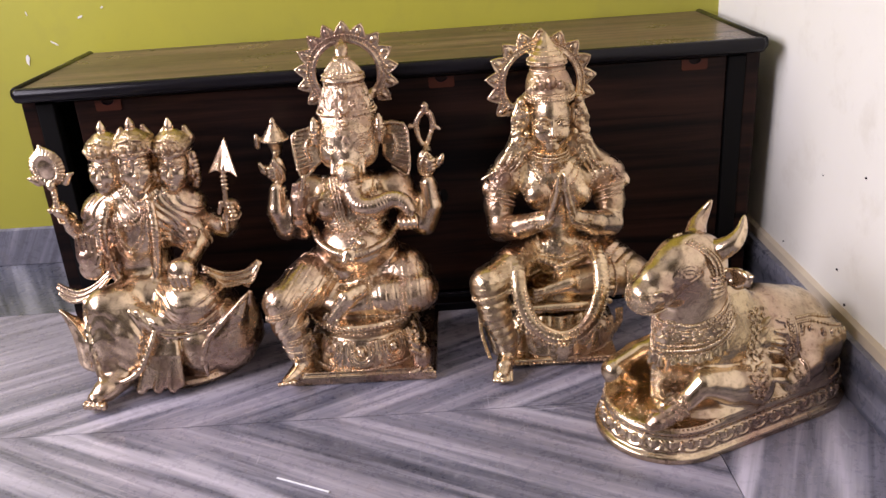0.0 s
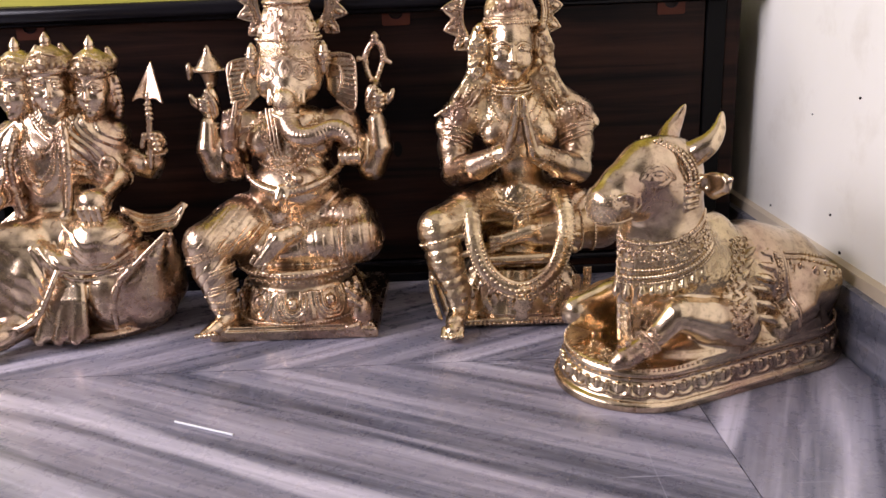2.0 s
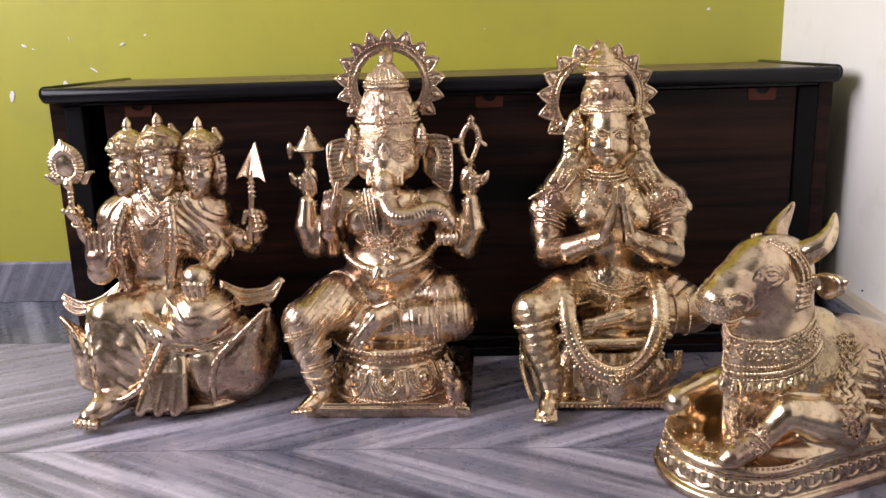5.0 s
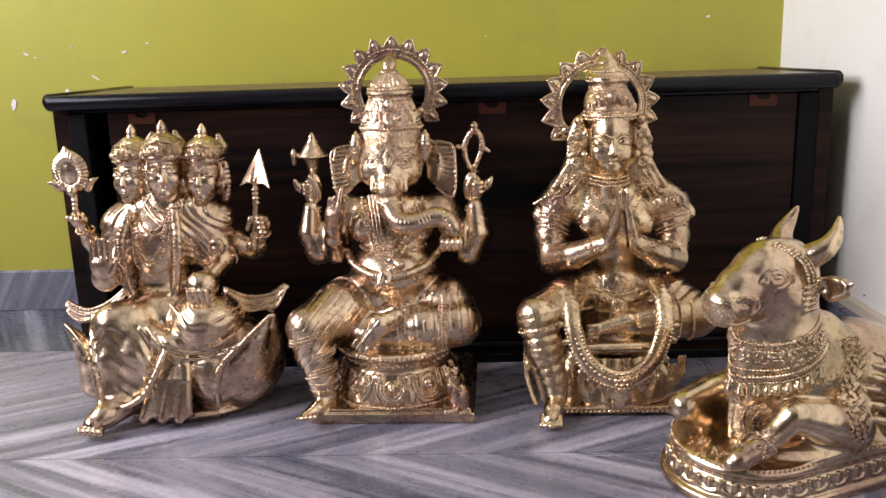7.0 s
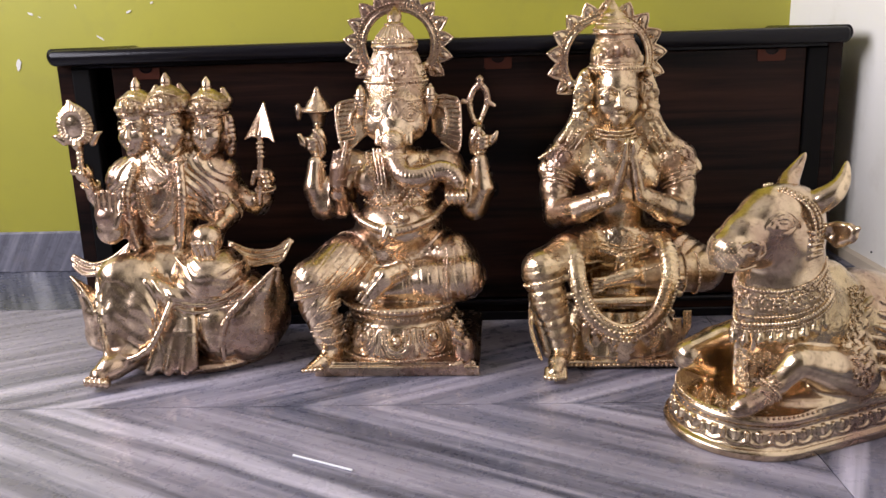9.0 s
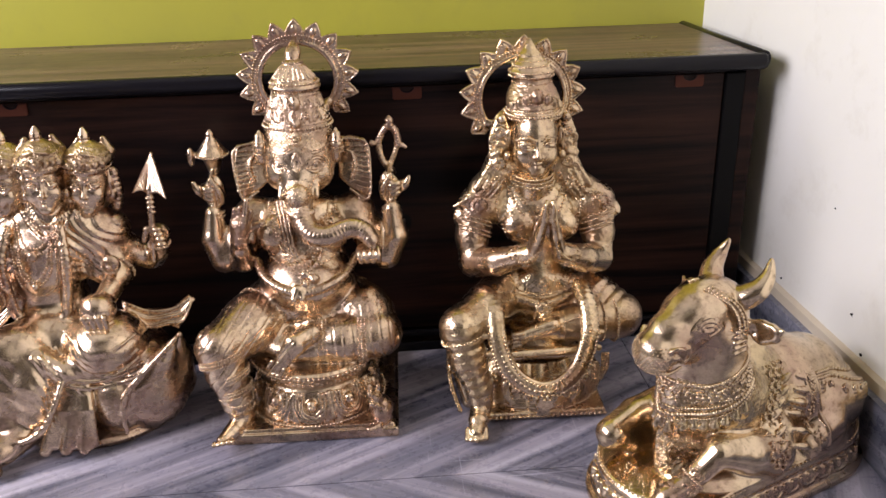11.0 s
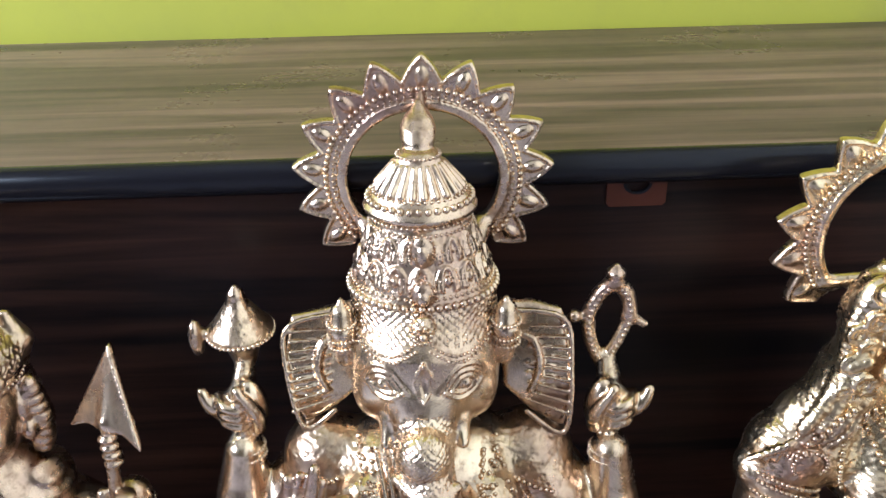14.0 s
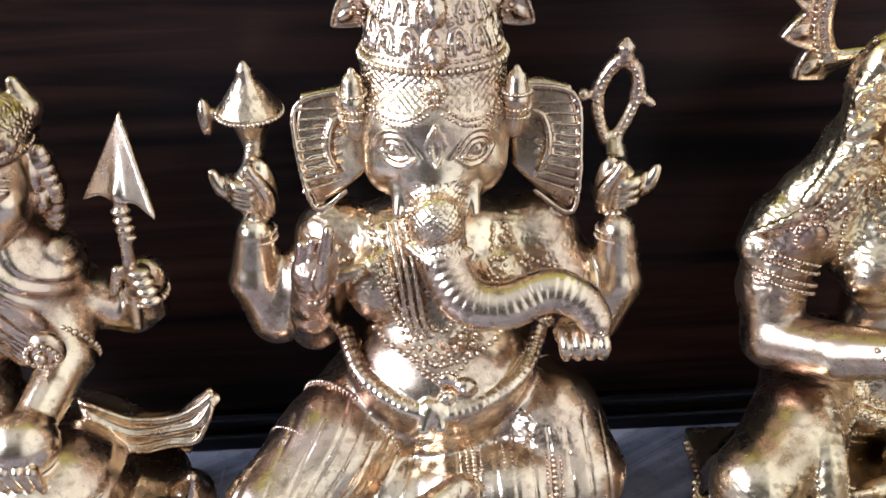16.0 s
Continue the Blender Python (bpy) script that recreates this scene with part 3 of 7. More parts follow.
        for axis in range(3):
            lo = [slice(None)] * 3
            hi = [slice(None)] * 3
            lo[axis], hi[axis] = slice(0, -1), slice(1, None)
            a, b = s[tuple(lo)], s[tuple(hi)]
            e = np.stack(np.nonzero(a != b), 1)
            o = [q for q in range(3) if q != axis]
            ok = np.all([(e[:, q] > 0) & (e[:, q] < act.shape[q]) for q in o], axis=0)
            e = e[ok]
            flip = a[e[:, 0], e[:, 1], e[:, 2]]
            ids = []
            for du, dv in ((0, 0), (1, 0), (1, 1), (0, 1)):
                f = e.copy()
                f[:, o[0]] -= du
                f[:, o[1]] -= dv
                ids.append(idx[f[:, 0], f[:, 1], f[:, 2]])
            q = np.stack(ids, 1)
            if axis == 1:
                flip = ~flip
            q[~flip] = q[~flip][:, ::-1]
            quads.append(q[(q >= 0).all(1)])
        faces = np.concatenate(quads)
        # one pass of smoothing towards the neighbours
        tot, deg = np.zeros_like(co), np.zeros(len(co), dtype=np.float32)
        for i in range(4):
            a, b = faces[:, i], faces[:, (i + 1) % 4]
            for q in range(3):
                tot[:, q] += np.bincount(a, co[b, q], len(co)).astype(np.float32)
            deg += np.bincount(a, minlength=len(co))
        co = co * 0.65 + 0.35 * tot / np.maximum(deg, 1)[:, None]
        # beads
        sph, sfc = bead_form()
        if self.bits:
            bc = np.array([q[0] for q in self.bits], dtype=np.float32)
            br = np.array([q[1] for q in self.bits], dtype=np.float32)
            bv = (bc[:, None, :] + sph[None] * br[:, None, None]).reshape(-1, 3)
            bf = (sfc[None] + (len(co) + np.arange(len(bc)) * len(sph))[:, None, None]).reshape(-1, 4)
            n_body = len(faces)
            co, faces = np.concatenate([co, bv]), np.concatenate([faces, bf])
        else:
            n_body = len(faces)
        mid = co[faces].mean(1)
        mat = np.zeros(len(faces), dtype=np.int32)
        for lo, hi in self.zones:
            mat[np.all((mid > np.array(lo)) & (mid < np.array(hi)), axis=1)] = 1
        mat[n_body:] = 0
        return co, faces, mat

    def mesh(self, name, materials, origin=(0, 0, 0), world=None):
        """One mesh of this form and the finer ones in extra."""
        cos, fcs, mats, base = [], [], [], 0
        for form in [self, *self.extra]:
            co, fc, mt = form.surface()
            cos.append(co)
            fcs.append(fc + base)
            mats.append(mt)
            base += len(co)
        co, faces, mat = np.concatenate(cos), np.concatenate(fcs), np.concatenate(mats)
        if world is not None:
            r = np.array(world.to_3x3(), dtype=np.float32)
            co = co @ r.T + np.array(world.translation, dtype=np.float32)
        x, y, z = co.T
        up = np.clip(z / 0.06, 0, 1)
        co = np.stack([0.9817 * x + 0.0248 * y + 0.0073 * z - 0.0338, -0.0153 * x + 0.9995 * y - 0.0467 * z + 0.0218,
                       0.9833 * z + up * (0.0306 * y - 0.0051 * x - 0.0314)], 1)
        co[:, 2] -= co[:, 2].min()
        co = co - np.array(origin, dtype=np.float32)
        me = bpy.data.meshes.new(name)
        me.vertices.add(len(co))
        me.vertices.foreach_set("co", co.astype(np.float32).ravel())
        me.loops.add(faces.size)
        me.loops.foreach_set("vertex_index", faces.astype(np.int32).ravel())
        me.polygons.add(len(faces))
        me.polygons.foreach_set("loop_start", np.arange(0, faces.size, 4, dtype=np.int32))
        me.polygons.foreach_set("use_smooth", np.ones(len(faces), dtype=bool))
        for m in materials:
            me.materials.append(m)
        me.polygons.foreach_set("material_index", mat)
        me.update(calc_edges=True)
        me.validate()
        ob = new(name, me)
        ob.location = origin
        return ob


def bead_form(seg=8, rows=6):
    """A small ball of quads; the poles are narrow."""
    v, f = [], []
    for j in range(rows + 1):
        th = math.pi * (0.04 + 0.92 * j / rows)
        for i in range(seg):
            a = 2 * math.pi * i / seg
            v.append((math.sin(th) * math.cos(a), math.sin(th) * math.sin(a), math.cos(th)))
    for j in range(rows):
        for i in range(seg):
            n = (i + 1) % seg
            f.append((j * seg + i, (j + 1) * seg + i, (j + 1) * seg + n, j * seg + n))
    return np.array(v, dtype=np.float32), np.array(f, dtype=np.int32)


def smooth(pts, n=10):
    """A Catmull-Rom curve through pts."""
    if len(pts) < 3:
        return pts
    p = [pts[0], *pts, pts[-1]]
    out = []
    for a, b, c, d in zip(p, p[1:], p[2:], p[3:]):
        for i in range(n):
            t = i / n
            out.append(tuple(0.5 * (2 * b[k] + (c[k] - a[k]) * t + (2 * a[k] - 5 * b[k] + 4 * c[k] - d[k]) * t * t + (3 * b[k] - a[k] - 3 * c[k] + d[k]) * t ** 3) for k in range(3)))
    return out + [pts[-1]]


def curve(c, pts, r, k=0.002, sc=(1, 1, 1), ribs=None):
    """A limb along a smooth curve; r is one radius or a start, middle and end."""
    q = smooth(pts, 5)
    if not isinstance(r, (int, float)):
        r = list(np.interp(np.linspace(0, 1, len(q)), np.linspace(0, 1, len(r)), r))
    c.limb(q, r, k, sc, ribs)


def face(c, at, size, turn=0.0, v=1.0):
    """Plain carved features on the front of a head; at is the bridge of the nose, size 1 for a head 6 cm wide, v stretches it upright."""
    ca, sa = math.cos(radians(turn)), math.sin(radians(turn))

    def p(x, y, z):
        x, y = x * size, y * size
        return (at[0] + ca * x + sa * y, at[1] - sa * x + ca * y, at[2] + z * size * v)
    q = size
    c.ball(p(0, 0.0165, -0.0170), (0.0240 * q, 0.0158 * q, 0.0245 * q), 0.006 * q)
    curve(c, [p(0, 0.0022, 0.006), p(0, 0.0002, -0.004), p(0, -0.0036, -0.0150)], (0.0024 * q, 0.0026 * q, 0.0036 * q), 0.003 * q)
    for s in (-1, 1):
        c.ball(p(s * 0.0132, 0.0030, -0.0002), (0.0100 * q, 0.0030 * q, 0.0052 * q), 0.0025 * q, cut=True)
        c.ball(p(s * 0.0132, 0.0064, -0.0004), (0.0088 * q, 0.0062 * q, 0.0040 * q), 0.0004)
        curve(c, [p(s * 0.0045, 0.0032, -0.0010), p(s * 0.0126, 0.0000, 0.0044), p(s * 0.0228, 0.0068, 0.0008)], (0.0008 * q, 0.0013 * q, 0.0010 * q), 0.0003)
        curve(c, [p(s * 0.0050, 0.0034, -0.0016), p(s * 0.0128, 0.0014, -0.0048), p(s * 0.0218, 0.0070, -0.0002)], 0.0010 * q, 0.0003)
        curve(c, [p(s * 0.0055, 0.0026, 0.0034), p(s * 0.0130, 0.0004, 0.0074), p(s * 0.0222, 0.0072, 0.0036)], 0.0006 * q, 0.0003)
        curve(c, [p(s * 0.0030, 0.0006, 0.0072), p(s * 0.0125, 0.0006, 0.0128), p(s * 0.0245, 0.0088, 0.0072)], (0.0012 * q, 0.0013 * q, 0.0008 * q), 0.0006)
        c.ball(p(s * 0.0132, 0.0010, -0.0002), (0.0022 * q, 0.0014 * q, 0.0022 * q), 0.0003)
        c.ball(p(s * 0.0038, -0.0008, -0.0158), 0.0025 * q, 0.0010)
        c.ball(p(s * 0.0135, 0.0088, -0.0150), (0.0095 * q, 0.0070 * q, 0.0095 * q), 0.007 * q)
    curve(c, [p(-0.0095, 0.0050, -0.0246), p(-0.0032, -0.0006, -0.0244), p(0, -0.0004, -0.0254), p(0.0032, -0.0006, -0.0244), p(0.0095, 0.0050, -0.0246)], (0.0008 * q, 0.0021 * q, 0.0008 * q), 0.0004)
    curve(c, [p(-0.0072, 0.0046, -0.0284), p(0, -0.0004, -0.0305), p(0.0072, 0.0046, -0.0284)], (0.0008 * q, 0.0024 * q, 0.0008 * q), 0.0004)
    c.ball(p(0, 0.0046, -0.0385), (0.0090 * q, 0.0065 * q, 0.0070 * q), 0.004 * q)


def helmeted_head(c, x, y, z, turn):
    """A long oval head with a domed, embossed cap and a small bud on top; turn is where it faces."""
    fx, fy = -math.sin(radians(turn)), -math.cos(radians(turn))

    def p(a, b, h):
        return (x - fy * a - fx * b, y + fx * a - fy * b, z + h)
    c.ball(p(0, 0.0, 0.004), (0.0215, 0.0240, 0.0335), 0.004)
    c.ball(p(0, -0.0085, -0.0165), (0.0158, 0.0155, 0.0160), 0.008)
    c.limb([p(0, -0.012, -0.022), p(0, -0.0165, -0.028)], [0.0095, 0.0065], 0.005)
    c.ball(p(0, 0.013, 0.000), (0.0255, 0.0170, 0.0360), 0.006)
    face(c, p(0, -0.0238, 0.0035), 0.80, turn, 0.96)
    for e in (-1, 1):
        c.ball(p(e * 0.0218, 0.003, -0.001), (0.0034, 0.0050, 0.0100), 0.0015)
        c.ball(p(e * 0.0222, 0.001, -0.0150), (0.0042, 0.0045, 0.0062), 0.0015)
        c.limb([p(e * 0.0245, 0.008, 0.012), p(e * 0.0250, 0.010, -0.012), p(e * 0.0215, 0.010, -0.032)], [0.0055, 0.0065, 0.0060], 0.003, ribs=(0.0062, 0.0008))
    # cap: rolled band, embossed dome, bud
    c.drum((x, y + 0.001), [(z + 0.0165, 0.0232), (z + 0.0185, 0.0246), (z + 0.0225, 0.0249), (z + 0.0240, 0.0238), (z + 0.0260, 0.0252), (z + 0.0320, 0.0262), (z + 0.0385, 0.0232), (z + 0.0450, 0.0160),
                            (z + 0.0495, 0.0098), (z + 0.0510, 0.0066), (z + 0.0525, 0.0060), (z + 0.0545, 0.0068), (z + 0.0590, 0.0060), (z + 0.0665, 0.0010)], 1.0, (0, 0.10), 0.002)
    c.ring((x, y + 0.001, z + 0.0208), 0.0250, 0.0250, 0.0011, 50)
    c.relief((x - 0.032, y - 0.035, z + 0.0250), (x + 0.032, y + 0.035, z + 0.047), scrolls(0.0010, 1150))
    m = p(0, -0.0255, 0.0310)
    c.ball(m, (0.0062, 0.0042, 0.0072), 0.001)
    for i in range(14):
        a = 2 * math.pi * i / 14
        c.bead(p(0.0066 * math.cos(a), -0.0262, 0.0310 + 0.0078 * math.sin(a)), 0.0011)
    c.bead(p(0, -0.0298, 0.0310), 0.0024)
    for e in (-1, 1):
        for j in range(3):
            c.ball(p(e * (0.0105 + j * 0.0060), -0.0225 + j * 0.0055, 0.0285 - j * 0.0008), (0.0036, 0.0036, 0.0044), 0.001)
        curve(c, [p(e * 0.002, -0.0215, 0.0425), p(e * 0.011, -0.0180, 0.0400), p(e * 0.020, -0.0100, 0.0345)], (0.0016, 0.0020, 0.0012), 0.001)
    # upright leaves at the back of the cap
    c.limb([p(0.010, 0.016, 0.020), p(0.0195, 0.018, 0.034), p(0.0150, 0.020, 0.0480)], [0.0120, 0.0080, 0.0035], 0.003)
    c.limb([p(-0.010, 0.016, 0.020), p(-0.0185, 0.018, 0.034), p(-0.0140, 0.020, 0.0470)], [0.0120, 0.0080, 0.0035], 0.003)
    # three marks across the forehead
    for i in range(3):
        curve(c, [p(-0.0085, -0.0205, 0.0092 + i * 0.0024), p(0, -0.0236, 0.0094 + i * 0.0024), p(0.0085, -0.0205, 0.0092 + i * 0.0024)], 0.0008, 0.0004)
    c.zones.append(((x - 0.03, y - 0.04, z + 0.0250), (x + 0.03, y + 0.04, z + 0.0500)))


def scrolls(depth, s):
    """Low scrollwork for relief()."""
    return lambda x, y, z: depth * np.sin((x + 0.6 * y) * s + 1.7 * np.sin(z * s * 0.6)) * np.sin(z * s + 1.9 * np.sin((x + y) * s * 0.55))


def hatch(depth, pitch):
    """Crossing engraved lines for relief()."""
    def fn(x, y, z):
        a, b = np.abs(((x + 1.2 * z) / pitch) % 1 - 0.5), np.abs(((x - 1.2 * z) / pitch) % 1 - 0.5)
        return -depth * np.clip(1 - np.minimum(a, b) * 6, 0, 1)
    return fn


def laid(c, pts, start, r, k=0.0006, lift=0.0):
    """A thin ridge laid on the front of the form along (x, z) points."""
    out = []
    for x, z in pts:
        hit = c.drape((x, start, z), (0, 1, 0))
        if hit:
            out.append((x, hit[1] - lift, z))
    if len(out) > 2:
        curve(c, out, r, k)


def grip(c, w, t, side, out):
    """A raised hand round a shaft: broad palm, curled fingers, thumb and a flared little finger."""
    w, t = Vector(w), Vector(t)
    d = t - w
    m = w + d * 0.42
    c.ball(m, (0.0140, 0.0085, 0.0185), 0.005)
    c.ball(m + Vector((-out * 0.005, -0.002, 0.006)), (0.0090, 0.0075, 0.0170), 0.004)
    for i in range(3):
        q = m + Vector((0, 0, 0.0080 - 0.0058 * i))
        curve(c, [q + Vector((out * 0.0135, 0.001, 0.0015)), q + Vector((out * 0.0090, -0.0085, 0.0010)), q + Vector((out * 0.0010, -0.0105, -0.0010))], (0.0036, 0.0036, 0.0028), 0.0008)
    curve(c, [m + Vector((-out * 0.0085, -0.005, -0.010)), m + Vector((-out * 0.0090, -0.0095, 0.004)), m + Vector((-out * 0.002, -0.0105, 0.018))], (0.0042, 0.0040, 0.0026), 0.0012)
    c.limb([m + Vector((0, 0.0, 0.010)), t + Vector((0, 0.006, 0.000))], [0.0085, 0.0055], 0.003)
    c.limb([m + Vector((0, -0.0085, -0.013)), m + Vector((0, -0.0085, 0.020))], 0.0030, 0.0010, ribs=(0.0045, 0.0008))
    curve(c, [m + Vector((out * 0.010, 0.0, -0.002)), m + Vector((out * 0.0185, -0.002, 0.005)), m + Vector((out * 0.0230, -0.001, 0.014))], (0.0062, 0.0048, 0.0030), 0.002)


def hand(c, wrist, tip, side, r=0.0075, spread=0.0035):
    """A hand from the wrist to the finger tips, its palm to the front."""
    w, t = Vector(wrist), Vector(tip)
    d = (t - w)
    u = d.cross(Vector((0, 1, 0))).normalized()
    mid = w + d * 0.45
    c.limb([w, mid], [r * 0.8, r], 0.004, )
    for i in range(4):
        o = u * ((i - 1.5) * spread)
        c.limb([mid + o * 0.9 + d * 0.05, t + o * 1.05 - d * 0.08 * abs(i - 1.3)], [r * 0.36, r * 0.25], 0.0012)
    c.limb([w + d * 0.25, w + d * 0.62 + u * side * r * 1.9], [r * 0.42, r * 0.3], 0.002)


# ---- the brass statues ----
def petals(n, amp, power=1.0, phase=0.0):
    return lambda a, z: amp * np.abs(np.sin(n * a * 0.5 + phase)) ** power


def elephant_statue():
    c = Clay((-0.142, 1.035, -0.003), (0.142, 1.292, 0.475), 0.0010)
    ax = 0.006
    # plinth, lotus and drum
    c.block((ax, 1.175, 0.0068), (0.1035, 0.1015, 0.0068), 0.003)
    c.block((ax, 1.175, 0.0145), (0.099, 0.097, 0.003), 0.002)
    by = 1.160
    c.drum((ax, by), [(0.013, 0.084), (0.019, 0.083), (0.030, 0.080), (0.045, 0.074), (0.056, 0.068)], 0.96)
    c.drum((ax, by), [(0.054, 0.069), (0.058, 0.067), (0.070, 0.070), (0.074, 0.075), (0.080, 0.077), (0.083, 0.073)], 0.96)
    for a in range(-198, 20, 36):
        ca, sa = math.cos(radians(a)), math.sin(radians(a))

        def pet(t, z, o=0.0):
            r = np.interp(z, (0.019, 0.045, 0.056), (0.083, 0.0745, 0.069)) + o
            b = radians(a) + t / 0.08
            return (ax + r * math.cos(b), by + 0.96 * r * math.sin(b), z)
        for w, zb, o in ((0.0215, 0.0215, 0.0), (0.0165, 0.0255, 0.0008), (0.0115, 0.0295, 0.0014)):
            curve(c, [pet(-w, 0.053, o), pet(-w * 0.98, 0.038, o), pet(-w * 0.55, zb + 0.002, o), pet(0, zb, o), pet(w * 0.55, zb + 0.002, o), pet(w * 0.98, 0.038, o), pet(w, 0.053, o)], 0.0019, 0.001)
        c.ball(pet(0, 0.0405, -0.001), (0.0072, 0.0072, 0.0082), 0.0015)
        c.bead(pet(0, 0.0405, 0.0055), 0.0028)
        for w in (0.0235, 0.0268):
            c.limb([pet(w, 0.054), pet(w, 0.024)], [0.0016, 0.0022], 0.001)
    for i in range(120):
        a = 2 * math.pi * i / 120
        c.bead((ax + 0.0862 * math.cos(a), by + 0.96 * 0.0862 * math.sin(a), 0.0185), 0.0021)
    c.ring((ax, by, 0.0785), 0.0785, 0.0755, 0.0021, 84)
    for i in range(40):
        a = radians(-180 + 180 * i / 39)
        c.bead((ax + 0.0685 * math.cos(a), by + 0.96 * 0.0685 * math.sin(a), 0.0645 + 0.002 * (i % 2)), 0.0023)
    c.zones.append(((ax - 0.08, 1.08, 0.056), (ax + 0.08, 1.2, 0.072)))
    # mouse beside the seat
    c.ball((0.090, 1.088, 0.030), (0.014, 0.016, 0.020), 0.004)
    c.ball((0.083, 1.080, 0.055), (0.009, 0.011, 0.011), 0.004)
    c.limb([(0.081, 1.074, 0.060), (0.077, 1.068, 0.067)], [0.006, 0.003], 0.003)
    for s in (-1, 1):
        c.ball((0.082 + s * 0.005, 1.079, 0.068), (0.003, 0.002, 0.005), 0.001)
        c.limb([(0.085 + s * 0.006, 1.072, 0.045), (0.079, 1.066, 0.054)], [0.0035, 0.0025], 0.002)
    c.limb([(0.085, 1.072, 0.018), (0.075, 1.066, 0.018)], [0.006, 0.004], 0.003)
    # lowered leg
    c.limb([(-0.03, 1.20, 0.128), (-0.065, 1.150, 0.122), (-0.098, 1.112, 0.113)], [0.041, 0.037, 0.0285], 0.008)
    c.ball((0.002, 1.165, 0.098), (0.072, 0.060, 0.026), 0.008)
    c.limb([(-0.099, 1.110, 0.114), (-0.093, 1.104, 0.083), (-0.083, 1.100, 0.045), (-0.080, 1.100, 0.030)], [0.0270, 0.0235, 0.0180, 0.0155], 0.006)
    c.limb([(-0.077, 1.100, 0.024), (-0.088, 1.078, 0.019), (-0.098, 1.062, 0.017)], [0.0125, 0.0105, 0.007], 0.004, (1, 1, 0.85))
    for i in range(5):
        c.ball((-0.106 + i * 0.0052, 1.054 + 0.0012 * i, 0.0175), (0.003, 0.0048, 0.0032), 0.001)
    # folded leg
    c.limb([(0.03, 1.205, 0.127), (0.070, 1.168, 0.120), (0.090, 1.140, 0.108)], [0.041, 0.037, 0.028], 0.008)
    c.limb([(0.086, 1.136, 0.106), (0.045, 1.130, 0.106), (0.010, 1.130, 0.106)], [0.0285, 0.0275, 0.022], 0.006)
    c.limb([(0.012, 1.112, 0.126), (-0.008, 1.098, 0.120), (-0.027, 1.092, 0.096)], [0.011, 0.0135, 0.0085], 0.003, (1, 0.75, 1))
    for i in range(4):
        c.limb([(-0.022 - i * 0.0042, 1.088, 0.094 + i * 0.0036), (-0.027 - i * 0.0042, 1.087, 0.086 + i * 0.0038)], 0.0026, 0.0008)
    # wrapped cloth: bands and cuffs
    for q, r in ((0.16, 0.0278), (0.5, 0.0242), (0.78, 0.0208)):
        p = Vector((-0.099, 1.110, 0.114)).lerp(Vector((-0.080, 1.100, 0.045)), q)
        c.cuff(p, (-0.02, 0.01, 0.069), r - 0.0004, 0.0020, 44)
        for e in (-0.0042, 0.0042):
            c.cuff(p + Vector((0, 0, e)), (-0.02, 0.01, 0.069), r + 0.0002, 0.0012, 60)
    for p, r in (((-0.083, 1.100, 0.048), 0.0186), ((-0.082, 1.100, 0.039), 0.0174)):
        c.cuff(p, (0.0, 0.0, 1.0), r, 0.0019, 30)
    for x, r in ((0.022, 0.0250), (0.044, 0.0278), (0.069, 0.0284)):
        c.cuff((x, 1.131, 0.106), (1, 0.03, 0), r - 0.0006, 0.0019, 52)
        c.cuff((x + 0.0042, 1.131, 0.106), (1, 0.03, 0), r, 0.0011, 70)
        c.cuff((x - 0.0042, 1.131, 0.106), (1, 0.03, 0), r, 0.0011, 70)
    for q, r in ((0.25, 0.0395), (0.62, 0.0350)):
        p = Vector((-0.04, 1.185, 0.131)).lerp(Vector((-0.098, 1.108, 0.117)), q)
        c.cuff(p - Vector((0, 0, 0.004)), (-0.058, -0.077, -0.014), r - 0.0004, 0.0018, 80)
        p = Vector((0.035, 1.20, 0.129)).lerp(Vector((0.094, 1.136, 0.112)), q)
        c.cuff(p - Vector((0, 0, 0.003)), (0.06, -0.065, -0.017), r + 0.0006, 0.0018, 80)
    # engraved pleats on the wrapped cloth
    c.relief((-0.13, 1.06, 0.05), (-0.01, 1.22, 0.165), lambda x, y, z: -0.0011 * np.clip(1 - np.abs(((x * 0.75 - z * 0.65 + 0.4) / 0.0105) % 1 - 0.5) * 9, 0, 1) * (z < 0.165) * (y < 1.2))
    c.relief((0.005, 1.06, 0.08), (0.125, 1.20, 0.145), lambda x, y, z: -0.0010 * np.clip(1 - np.abs(((x + 0.12 * z) / 0.0112) % 1 - 0.5) * 10, 0, 1))
    # belly and trunk of the body
    c.ball((0.004, 1.190, 0.135), (0.062, 0.052, 0.03), 0.008)
    c.ball((0.004, 1.182, 0.168), (0.0575, 0.054, 0.041), 0.008)
    c.ball((0.003, 1.205, 0.205), (0.047, 0.043, 0.04), 0.012)
    c.ball((0.002, 1.212, 0.235), (0.058, 0.040, 0.032), 0.01)
    for s in (-1, 1):
        c.ball((0.002 + s * 0.034, 1.182, 0.225), (0.0205, 0.018, 0.024), 0.005)
    c.ball((0.002, 1.126, 0.150), 0.0022, 0.004, cut=True)
    # belt
    curve(c, [(-0.055, 1.18, 0.194), (-0.044, 1.150, 0.184), (-0.02, 1.133, 0.175), (0.004, 1.129, 0.172), (0.03, 1.135, 0.176), (0.052, 1.151, 0.184), (0.064, 1.18, 0.194)], 0.0042, 0.002, ribs=(0.0042, 0.0011))
    c.limb([(-0.004, 1.130, 0.176), (-0.008, 1.124, 0.166), (-0.014, 1.127, 0.158)], [0.006, 0.0045, 0.003], 0.002)
